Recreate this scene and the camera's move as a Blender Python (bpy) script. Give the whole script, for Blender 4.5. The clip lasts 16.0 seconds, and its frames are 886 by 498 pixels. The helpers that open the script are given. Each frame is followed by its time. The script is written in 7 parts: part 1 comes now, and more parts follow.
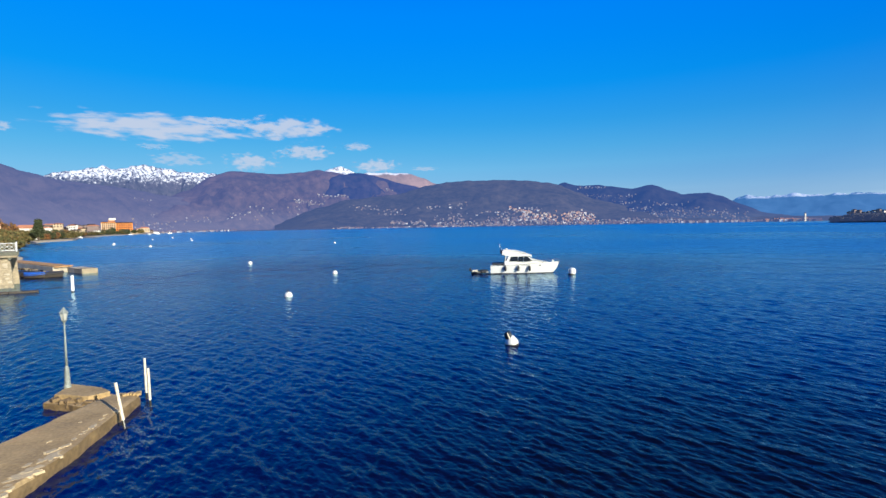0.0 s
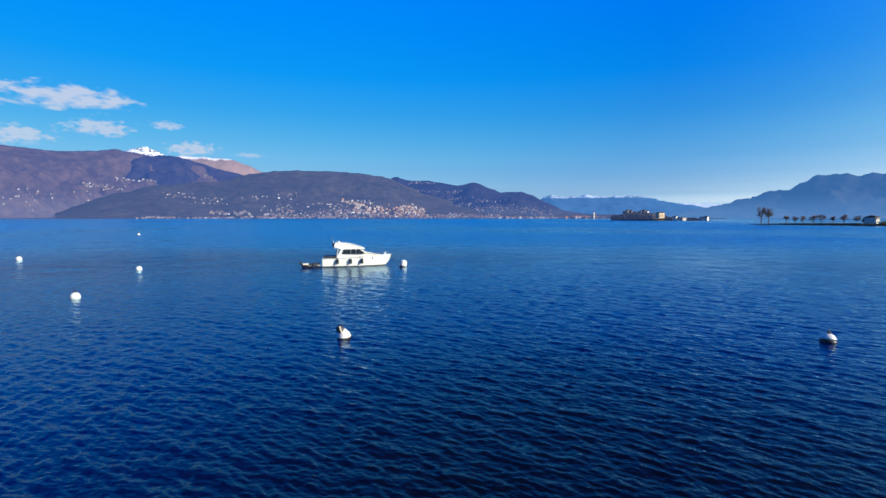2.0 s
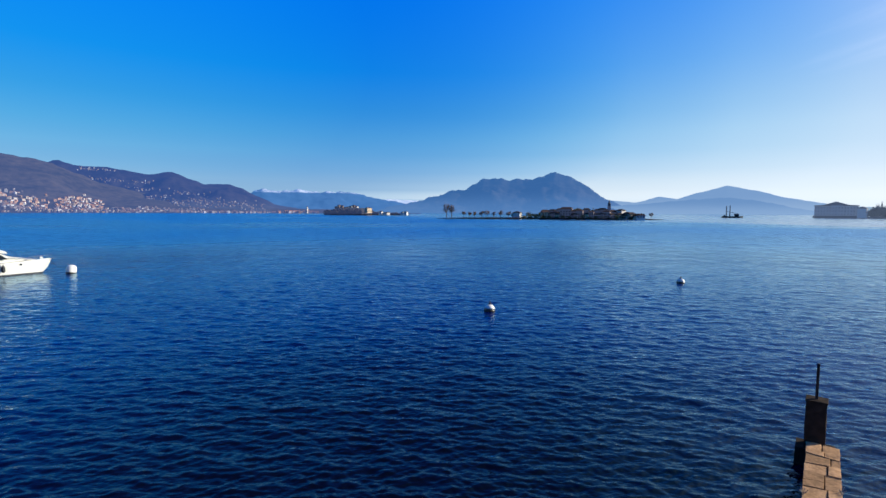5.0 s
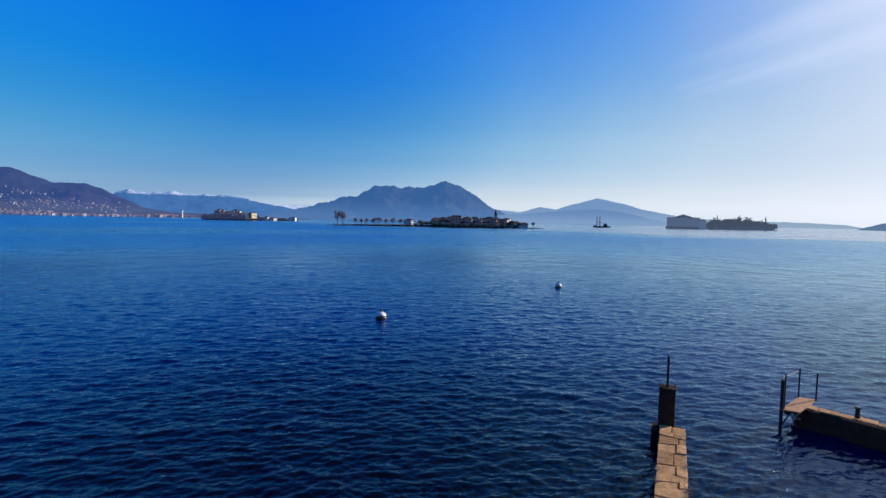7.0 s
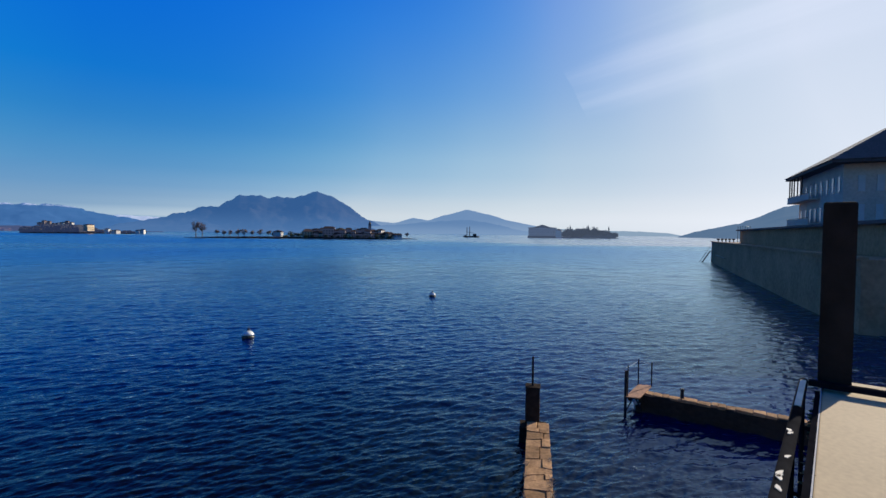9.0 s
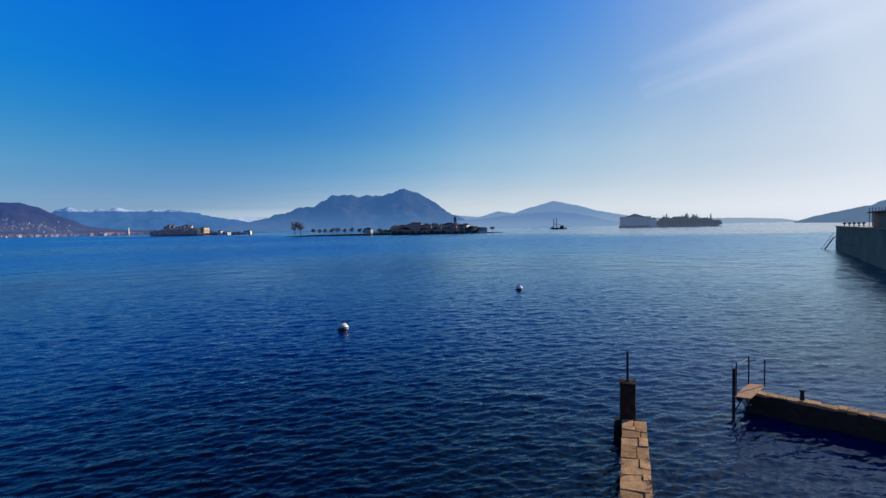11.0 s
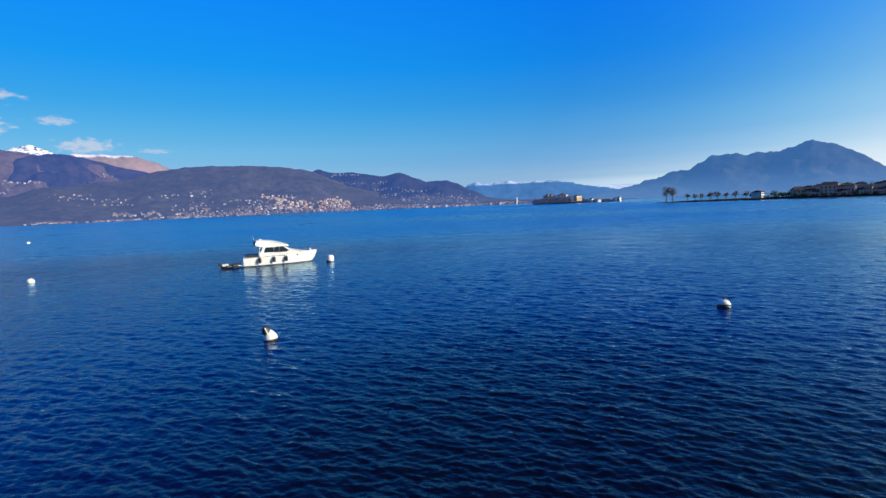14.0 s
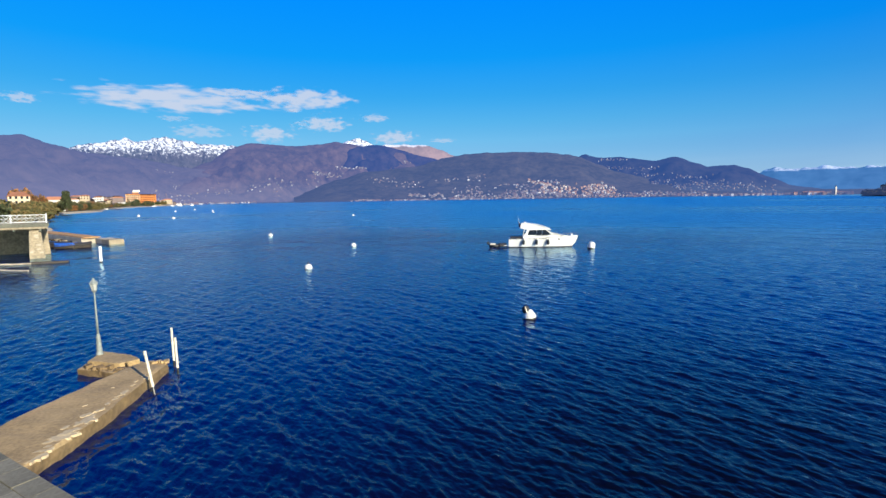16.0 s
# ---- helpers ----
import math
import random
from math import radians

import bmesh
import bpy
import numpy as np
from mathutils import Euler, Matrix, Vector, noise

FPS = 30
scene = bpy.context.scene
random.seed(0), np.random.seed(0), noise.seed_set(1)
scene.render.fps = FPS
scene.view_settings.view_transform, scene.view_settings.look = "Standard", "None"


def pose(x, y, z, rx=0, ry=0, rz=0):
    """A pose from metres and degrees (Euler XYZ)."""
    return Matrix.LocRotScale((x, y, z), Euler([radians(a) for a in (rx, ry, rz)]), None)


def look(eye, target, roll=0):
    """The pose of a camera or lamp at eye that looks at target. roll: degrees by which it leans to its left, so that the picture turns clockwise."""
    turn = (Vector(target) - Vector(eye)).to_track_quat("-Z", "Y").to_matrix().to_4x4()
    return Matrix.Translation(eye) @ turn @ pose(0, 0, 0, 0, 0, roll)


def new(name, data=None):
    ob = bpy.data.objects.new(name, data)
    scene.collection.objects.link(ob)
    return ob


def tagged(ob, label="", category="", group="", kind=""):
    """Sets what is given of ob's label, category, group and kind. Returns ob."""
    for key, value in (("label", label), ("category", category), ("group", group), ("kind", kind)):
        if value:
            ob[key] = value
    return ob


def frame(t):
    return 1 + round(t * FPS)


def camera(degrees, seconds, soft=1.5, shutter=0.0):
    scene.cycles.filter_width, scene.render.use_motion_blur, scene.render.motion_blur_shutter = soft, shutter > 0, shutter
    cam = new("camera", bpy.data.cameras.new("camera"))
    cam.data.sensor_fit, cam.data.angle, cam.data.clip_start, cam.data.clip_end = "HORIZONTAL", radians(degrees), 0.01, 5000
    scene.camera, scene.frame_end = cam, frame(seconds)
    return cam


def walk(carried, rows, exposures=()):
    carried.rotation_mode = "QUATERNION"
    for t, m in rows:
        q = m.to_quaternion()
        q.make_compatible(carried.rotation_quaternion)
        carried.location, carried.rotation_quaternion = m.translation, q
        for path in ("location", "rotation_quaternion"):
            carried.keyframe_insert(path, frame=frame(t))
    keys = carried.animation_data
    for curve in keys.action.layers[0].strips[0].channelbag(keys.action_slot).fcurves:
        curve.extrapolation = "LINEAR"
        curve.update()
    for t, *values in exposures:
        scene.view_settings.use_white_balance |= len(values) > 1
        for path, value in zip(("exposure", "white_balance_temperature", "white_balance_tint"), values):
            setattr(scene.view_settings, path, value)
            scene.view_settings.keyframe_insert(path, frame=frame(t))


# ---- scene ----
cam = camera(84.4, 16.0)
PATH = [
    (0, pose(-0.12, 0.20, 7.96, 87.25, 1.03, -0.00)),
    (0.5, pose(-0.12, 0.22, 7.95, 87.51, 1.19, -1.62)),
    (1, pose(-0.08, 0.21, 7.96, 87.67, 0.82, -6.14)),
    (1.5, pose(-0.06, 0.19, 7.92, 87.38, 0.25, -12.76)),
    (2, pose(-0.07, 0.23, 7.94, 86.24, -0.02, -19.38)),
    (2.5, pose(0.02, 0.18, 7.91, 85.05, 0.00, -25.46)),
    (3, pose(0.03, 0.14, 7.95, 84.84, -0.19, -30.55)),
    (3.5, pose(-0.01, 0.10, 7.95, 85.02, -0.30, -36.16)),
    (4, pose(0.02, 0.04, 7.96, 85.19, -0.55, -41.94)),
    (4.5, pose(0.07, -0.00, 7.95, 85.43, -0.51, -46.99)),
    (4.7, pose(0.07, -0.07, 7.98, 85.52, -0.41, -49.07)),
    (6.8, pose(0.06, -0.18, 7.99, 86.62, -0.62, -63.56)),
    (7, pose(0.02, -0.19, 7.99, 86.66, -1.04, -64.54)),
    (7.5, pose(-0.02, -0.20, 8.02, 87.44, -1.14, -68.59)),
    (8, pose(-0.06, -0.20, 8.07, 87.97, -1.27, -72.91)),
    (8.2, pose(-0.02, -0.20, 8.07, 88.02, -1.36, -74.53)),
    (9.25, pose(0.02, -0.20, 8.02, 88.15, -0.45, -79.60)),
    (10.3, pose(0.06, -0.20, 7.97, 87.98, 0.44, -75.71)),
    (10.5, pose(0.08, -0.20, 7.97, 87.79, 0.69, -73.88)),
    (11, pose(0.08, -0.20, 7.99, 87.46, 1.07, -69.24)),
    (11.5, pose(0.10, -0.20, 7.99, 87.14, 1.39, -63.85)),
    (12, pose(0.11, -0.19, 8.01, 86.76, 1.78, -58.12)),
    (12.5, pose(0.08, -0.19, 8.03, 86.39, 1.89, -52.06)),
    (13, pose(0.03, -0.12, 8.01, 85.76, 2.15, -44.38)),
    (13.5, pose(-0.00, -0.02, 8.03, 85.18, 2.35, -35.87)),
    (14, pose(0.05, 0.11, 8.00, 84.90, 2.46, -27.93)),
    (14.5, pose(0.02, 0.16, 7.99, 83.76, 2.41, -20.94)),
    (15, pose(-0.06, 0.15, 8.03, 83.19, 1.71, -12.67)),
    (15.5, pose(-0.10, 0.20, 8.04, 83.67, 1.13, -4.78)),
    (16, pose(-0.15, 0.22, 8.02, 84.09, 0.88, 2.10)),
]
walk(cam, PATH, exposures=[(0, 0.72, 5950, 11), (3, 0.74, 5950, 12), (4.5, 0.72, 6000, 13), (7, 0.5, 6100, 16), (8.2, 0.42, 6150, 15), (10.3, 0.32, 6100, 14), (12, 0.46, 6300, 16), (13, 0.62, 6400, 15), (14, 0.72, 6150, 13), (16, 0.8, 6000, 11)])

# ---- world, sun ----
SUN_AZ, SUN_EL = 132.0, 21.0

world = bpy.data.worlds.new("world")
scene.world = world
world.use_nodes = True
wn, wl = world.node_tree.nodes, world.node_tree.links
wn.clear()
def clear_sky(dust):
    node = wn.new("ShaderNodeTexSky")
    node.sky_type = "NISHITA"
    node.sun_disc = False
    node.sun_elevation = radians(SUN_EL)
    node.sun_rotation = radians(SUN_AZ)
    node.altitude = 200
    node.air_density, node.dust_density, node.ozone_density = 1.0, dust, 2.5
    part_ = wn.new("ShaderNodeSeparateColor")
    wl.new(node.outputs[0], part_.inputs[0])
    return part_


def ratio(top, bottom, low, high):
    """The quotient of two sky bands, brought from low..high to 0..1."""
    div = wn.new("ShaderNodeMath")
    div.operation = "DIVIDE"
    wl.new(top, div.inputs[0])
    wl.new(bottom, div.inputs[1])
    span = wn.new("ShaderNodeMapRange")
    span.inputs[1].default_value, span.inputs[2].default_value = low, high
    wl.new(div.outputs[0], span.inputs[0])
    return span.outputs[0]


def sky_tones(value, low, high, stops):
    ramp = wn.new("ShaderNodeValToRGB")
    wl.new(value, ramp.inputs[0])
    while len(ramp.color_ramp.elements) < len(stops):
        ramp.color_ramp.elements.new(0.5)
    for el_, (v, c) in zip(ramp.color_ramp.elements, stops):
        el_.position = (v - low) / (high - low)
        el_.color = (*c, 1)
    return ramp.outputs[0]


def sky_mix(fac, first, second):
    mx = wn.new("ShaderNodeMix")
    mx.data_type = "RGBA"
    wl.new(fac, mx.inputs[0])
    wl.new(first, mx.inputs[6])
    wl.new(second, mx.inputs[7])
    return mx.outputs[2]


# the deeply coloured air of a cold clear day: blue overhead, azure lower down, white haze by the sun and along the horizon
hazy, pure = clear_sky(1.2), clear_sky(0.0)
height = ratio(pure.outputs[2], pure.outputs[0], 0.8, 3.6)
# the haze's share at each height away from the sun, to tell how much nearer the sun a direction lies
away = sky_tones(height, 0.8, 3.6, [(v, (g / 2,) * 3) for v, g in ((0.8, 0.5), (1.01, 0.63), (1.24, 0.71), (1.45, 0.76), (1.83, 0.83), (2.14, 0.87), (2.38, 0.9), (2.77, 0.94), (3.08, 0.965), (3.37, 0.99), (3.5, 1.01))])
twice = wn.new("ShaderNodeMath")
twice.operation = "MULTIPLY"
twice.inputs[1].default_value = 2.0
wl.new(pure.outputs[0], twice.inputs[0])
clear_red = wn.new("ShaderNodeMath")
clear_red.operation = "MULTIPLY"
wl.new(twice.outputs[0], clear_red.inputs[0])
wl.new(away, clear_red.inputs[1])
side = ratio(hazy.outputs[0], clear_red.outputs[0], 0.9, 4.9)


def by_side(stops):
    return sky_tones(side, 0.9, 4.9, [(v, c if type(c) is tuple else (c, c, c)) for v, c in stops])


def by_height(stops):
    return sky_tones(height, 0.8, 3.6, [(v, c if type(c) is tuple else (c, c, c)) for v, c in stops])


def sky_times(first, second):
    mul = wn.new("ShaderNodeMix")
    mul.data_type = "RGBA"
    mul.blend_type = "MULTIPLY"
    mul.inputs[0].default_value = 1.0
    wl.new(first, mul.inputs[6])
    wl.new(second, mul.inputs[7])
    return mul.outputs[2]


blue = by_height(((0.8, (0.1, 0.275, 0.43)), (1.83, (0.075, 0.262, 0.43)), (2.13, (0.045, 0.24, 0.432)), (2.46, (0.02, 0.2, 0.438)), (2.75, (0.0085, 0.172, 0.47)),
                  (3.09, (0.0055, 0.138, 0.5)), (3.22, (0.0045, 0.112, 0.49)), (3.36, (0.0025, 0.058, 0.37)), (3.5, (0.0015, 0.032, 0.26))))
# darkest at a right angle to the sun
blue = sky_times(blue, by_side(((1.0, (1.15, 1.15, 1.08)), (1.012, (1.05, 1.08, 1.05)), (1.03, (0.9, 0.97, 1.0)), (1.06, (0.62, 0.79, 0.95)), (1.1, (0.7, 0.84, 0.97)), (1.16, (0.9, 0.95, 1.0)))))
bright = by_side(((1.05, (0.04, 0.32, 0.56)), (1.33, (0.14, 0.4, 0.58)), (1.6, (0.31, 0.46, 0.58)), (2.1, (0.4, 0.5, 0.58)), (4.3, (0.52, 0.58, 0.63))))
pale = by_side(((1.0, (0.29, 0.41, 0.48)), (1.015, (0.26, 0.37, 0.44)), (1.03, (0.2, 0.31, 0.4)), (1.066, (0.2, 0.3, 0.39)), (1.13, (0.33, 0.42, 0.47)), (1.21, (0.5, 0.54, 0.53)), (1.55, (0.55, 0.595, 0.585)), (2.2, (0.6, 0.63, 0.625)), (4.3, (0.68, 0.7, 0.7))))
veil_tone = by_side(((1.05, (0.16, 0.34, 0.46)), (1.13, (0.24, 0.41, 0.5)), (1.2, (0.33, 0.48, 0.55)), (1.33, (0.44, 0.545, 0.57)), (1.55, (0.53, 0.59, 0.58)), (2.2, (0.6, 0.63, 0.625)), (4.3, (0.68, 0.7, 0.7))))
near_sun = by_side(((1.06, 0.0), (1.2, 0.1), (1.33, 0.2), (1.55, 0.36), (2.0, 0.62), (2.8, 0.9)))
haze_side = by_side(((1.04, 0.0), (1.09, 0.08), (1.13, 0.2), (1.2, 0.42), (1.33, 0.52), (1.55, 0.52), (2.2, 0.42)))
haze_height = by_height(((1.24, 1.0), (2.13, 0.85), (2.46, 0.65), (2.77, 0.38), (3.08, 0.1), (3.22, 0.0)))
low_down = by_height(((0.9, 0.85), (1.24, 0.62), (1.45, 0.4), (1.83, 0.16), (2.38, 0.04), (2.77, 0.0)))
# the glow above the sun's side of the sky
overhead = sky_times(by_side(((1.13, 0.0), (1.25, 0.18), (1.5, 0.42), (2.0, 0.6))), by_height(((3.2, 0.0), (3.34, 0.75), (3.5, 0.9))))
air_colour = sky_mix(near_sun, blue, bright)
air_colour = sky_mix(overhead, air_colour, bright)
air_colour = sky_mix(sky_times(haze_side, haze_height), air_colour, veil_tone)
air_colour = sky_mix(low_down, air_colour, pale)
scale = wn.new("ShaderNodeVectorMath")
scale.operation = "SCALE"
scale.inputs["Scale"].default_value = 1 / 0.11
wl.new(air_colour, scale.inputs[0])
bg = wn.new("ShaderNodeBackground")
bg.inputs["Strength"].default_value = 0.11
wo = wn.new("ShaderNodeOutputWorld")
wl.new(scale.outputs[0], bg.inputs["Color"])
wl.new(bg.outputs[0], wo.inputs["Surface"])

sun = new("sun", bpy.data.lights.new("sun", "SUN"))
sun.data.energy = 5.0
sun.data.angle = radians(0.5)
sun.data.color = (1.0, 0.92, 0.72)
sx = math.sin(radians(SUN_AZ)) * math.cos(radians(SUN_EL))
sy = math.cos(radians(SUN_AZ)) * math.cos(radians(SUN_EL))
sz = math.sin(radians(SUN_EL))
sun.matrix_world = look((sx * 60, sy * 60, sz * 60), (0, 0, 0))

# ---- materials ----
def surface(name, colour, rough=0.7, metal=0.0, vary=0.25, grain=8.0, patch=0.6, bump=0.3, depth=0.01, dark=None, per_piece=0.0, specular=0.5, air=None, veil=0.3):
    """A painted, stone, wood or metal surface: base colour with coarse stains, fine grain and relief; air and veil
    paint in haze glow for what lies far off.
    """
    m = bpy.data.materials.new(name)
    m.use_nodes = True
    n, l = m.node_tree.nodes, m.node_tree.links
    b = n["Principled BSDF"]
    b.inputs["Roughness"].default_value = rough
    b.inputs["Metallic"].default_value = metal
    b.inputs["Specular IOR Level"].default_value = specular
    tc = n.new("ShaderNodeTexCoord")
    big = n.new("ShaderNodeTexNoise")
    big.inputs["Scale"].default_value = patch
    big.inputs["Detail"].default_value = 5
    fine = n.new("ShaderNodeTexNoise")
    fine.inputs["Scale"].default_value = grain
    fine.inputs["Detail"].default_value = 6
    l.new(tc.outputs["Object"], big.inputs["Vector"])
    l.new(tc.outputs["Object"], fine.inputs["Vector"])
    add = n.new("ShaderNodeMath")
    add.operation = "MULTIPLY_ADD"
    add.inputs[1].default_value = 0.5
    l.new(fine.outputs["Fac"], add.inputs[0])
    half = n.new("ShaderNodeMath")
    half.operation = "MULTIPLY"
    half.inputs[1].default_value = 0.5
    l.new(big.outputs["Fac"], half.inputs[0])
    l.new(half.outputs[0], add.inputs[2])
    ramp = n.new("ShaderNodeValToRGB")
    d = dark or tuple(c * (1 - vary) for c in colour)
    ramp.color_ramp.elements[0].position = 0.36
    ramp.color_ramp.elements[1].position = 0.62
    ramp.color_ramp.elements[0].color = (*d, 1)
    ramp.color_ramp.elements[1].color = (*colour, 1)
    l.new(add.outputs[0], ramp.inputs["Fac"])
    out = ramp.outputs[0]
    if per_piece:
        info = n.new("ShaderNodeObjectInfo")
        rng = n.new("ShaderNodeMapRange")
        rng.inputs[3].default_value = 1 - per_piece
        rng.inputs[4].default_value = 1 + per_piece
        l.new(info.outputs["Random"], rng.inputs[0])
        mul = n.new("ShaderNodeHueSaturation")
        l.new(rng.outputs[0], mul.inputs["Value"])
        l.new(out, mul.inputs["Color"])
        out = mul.outputs[0]
    l.new(out, b.inputs["Base Color"])
    if bump:
        bp = n.new("ShaderNodeBump")
        bp.inputs["Strength"].default_value = bump
        bp.inputs["Distance"].default_value = depth
        l.new(fine.outputs["Fac"], bp.inputs["Height"])
        l.new(bp.outputs[0], b.inputs["Normal"])
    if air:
        add_haze_glow(m, b.outputs[0], air, veil)
    return m


def add_haze_glow(m, shader, air, veil, glow=0.58):
    """Haze painted into the surface: a bluish glow for the lit air before a far shore."""
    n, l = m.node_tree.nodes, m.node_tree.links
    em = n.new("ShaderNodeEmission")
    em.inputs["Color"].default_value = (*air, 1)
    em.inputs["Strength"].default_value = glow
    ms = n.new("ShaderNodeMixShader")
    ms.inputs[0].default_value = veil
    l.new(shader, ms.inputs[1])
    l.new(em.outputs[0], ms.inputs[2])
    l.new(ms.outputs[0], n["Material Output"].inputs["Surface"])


def island_surface(name, tones, rough=0.85, thin=0.0, air=None, veil=0.3):
    """A surface whose tone changes from one joined piece to the next."""
    m = bpy.data.materials.new(name)
    m.use_nodes = True
    n, l = m.node_tree.nodes, m.node_tree.links
    b = n["Principled BSDF"]
    b.inputs["Roughness"].default_value = rough
    g = n.new("ShaderNodeNewGeometry")
    ramp = n.new("ShaderNodeValToRGB")
    ramp.color_ramp.interpolation = "CONSTANT"
    while len(ramp.color_ramp.elements) < len(tones):
        ramp.color_ramp.elements.new(0.5)
    for i, c in enumerate(tones):
        ramp.color_ramp.elements[i].position = i / len(tones)
        ramp.color_ramp.elements[i].color = (*c, 1)
    l.new(g.outputs["Random Per Island"], ramp.inputs["Fac"])
    l.new(ramp.outputs[0], b.inputs["Base Color"])
    if thin:
        # leaves let some light through
        tl = n.new("ShaderNodeBsdfTranslucent")
        l.new(ramp.outputs[0], tl.inputs["Color"])
        ms = n.new("ShaderNodeMixShader")
        ms.inputs[0].default_value = thin
        l.new(b.outputs[0], ms.inputs[1])
        l.new(tl.outputs[0], ms.inputs[2])
        l.new(ms.outputs[0], n["Material Output"].inputs["Surface"])
    if air:
        add_haze_glow(m, b.outputs[0], air, veil)
    return m


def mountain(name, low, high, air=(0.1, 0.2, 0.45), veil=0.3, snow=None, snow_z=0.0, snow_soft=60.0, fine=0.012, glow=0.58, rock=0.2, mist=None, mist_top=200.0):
    """Wooded or rocky slope; veil: share of blue haze painted over a far backdrop as glow."""
    m = bpy.data.materials.new(name)
    m.use_nodes = True
    n, l = m.node_tree.nodes, m.node_tree.links
    b = n["Principled BSDF"]
    b.inputs["Roughness"].default_value = 0.95
    b.inputs["Specular IOR Level"].default_value = 0.05
    geo = n.new("ShaderNodeNewGeometry")
    n1 = n.new("ShaderNodeTexNoise")
    n1.inputs["Scale"].default_value = fine
    n1.inputs["Detail"].default_value = 9
    n1.inputs["Roughness"].default_value = 0.68
    n2 = n.new("ShaderNodeTexNoise")
    n2.inputs["Scale"].default_value = fine * 0.18
    n2.inputs["Detail"].default_value = 3
    l.new(geo.outputs["Position"], n1.inputs["Vector"])
    l.new(geo.outputs["Position"], n2.inputs["Vector"])
    mix = n.new("ShaderNodeMath")
    mix.operation = "MULTIPLY_ADD"
    mix.inputs[1].default_value = 0.65
    hl = n.new("ShaderNodeMath")
    hl.operation = "MULTIPLY"
    hl.inputs[1].default_value = 0.35
    l.new(n2.outputs["Fac"], hl.inputs[0])
    l.new(n1.outputs["Fac"], mix.inputs[0])
    l.new(hl.outputs[0], mix.inputs[2])
    ramp = n.new("ShaderNodeValToRGB")
    ramp.color_ramp.elements[0].position = 0.4
    ramp.color_ramp.elements[1].position = 0.6
    ramp.color_ramp.elements[0].color = (*low, 1)
    ramp.color_ramp.elements[1].color = (*high, 1)
    l.new(mix.outputs[0], ramp.inputs["Fac"])
    out = ramp.outputs[0]
    if snow:
        sep = n.new("ShaderNodeSeparateXYZ")
        l.new(geo.outputs["Position"], sep.inputs[0])
        jit = n.new("ShaderNodeMath")
        jit.operation = "MULTIPLY_ADD"
        jit.inputs[1].default_value = snow_soft * 5
        l.new(n1.outputs["Fac"], jit.inputs[0])
        l.new(sep.outputs["Z"], jit.inputs[2])
        rng = n.new("ShaderNodeMapRange")
        rng.inputs[1].default_value = snow_z + snow_soft * 2.5 - snow_soft * 0.35
        rng.inputs[2].default_value = snow_z + snow_soft * 2.5 + snow_soft * 0.35
        l.new(jit.outputs[0], rng.inputs[0])
        # bare rock ribs break through the snow
        ribs = n.new("ShaderNodeTexNoise")
        ribs.inputs["Scale"].default_value = fine * 0.9
        ribs.inputs["Detail"].default_value = 6
        ribs.inputs["Roughness"].default_value = 0.75
        l.new(geo.outputs["Position"], ribs.inputs["Vector"])
        bare = n.new("ShaderNodeMapRange")
        bare.inputs[1].default_value = rock
        bare.inputs[2].default_value = rock + 0.1
        l.new(ribs.outputs["Fac"], bare.inputs[0])
        lie = n.new("ShaderNodeMath")
        lie.operation = "MULTIPLY"
        l.new(rng.outputs[0], lie.inputs[0])
        l.new(bare.outputs[0], lie.inputs[1])
        sm = n.new("ShaderNodeMix")
        sm.data_type = "RGBA"
        l.new(lie.outputs[0], sm.inputs[0])
        l.new(out, sm.inputs[6])
        sm.inputs[7].default_value = (*snow, 1)
        out = sm.outputs[2]
    l.new(out, b.inputs["Base Color"])
    add_haze_glow(m, b.outputs[0], air, veil, glow)
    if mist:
        # paler low haze over the lake, painted in as glow and thinning with height
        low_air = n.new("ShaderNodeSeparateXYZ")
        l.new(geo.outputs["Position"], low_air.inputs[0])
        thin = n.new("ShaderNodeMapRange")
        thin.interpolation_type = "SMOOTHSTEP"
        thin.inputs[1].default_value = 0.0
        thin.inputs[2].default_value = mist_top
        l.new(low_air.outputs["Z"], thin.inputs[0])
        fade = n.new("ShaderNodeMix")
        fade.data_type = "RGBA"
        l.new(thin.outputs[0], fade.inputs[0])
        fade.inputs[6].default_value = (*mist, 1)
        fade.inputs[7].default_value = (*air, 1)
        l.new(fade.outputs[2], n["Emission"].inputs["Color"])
    return m


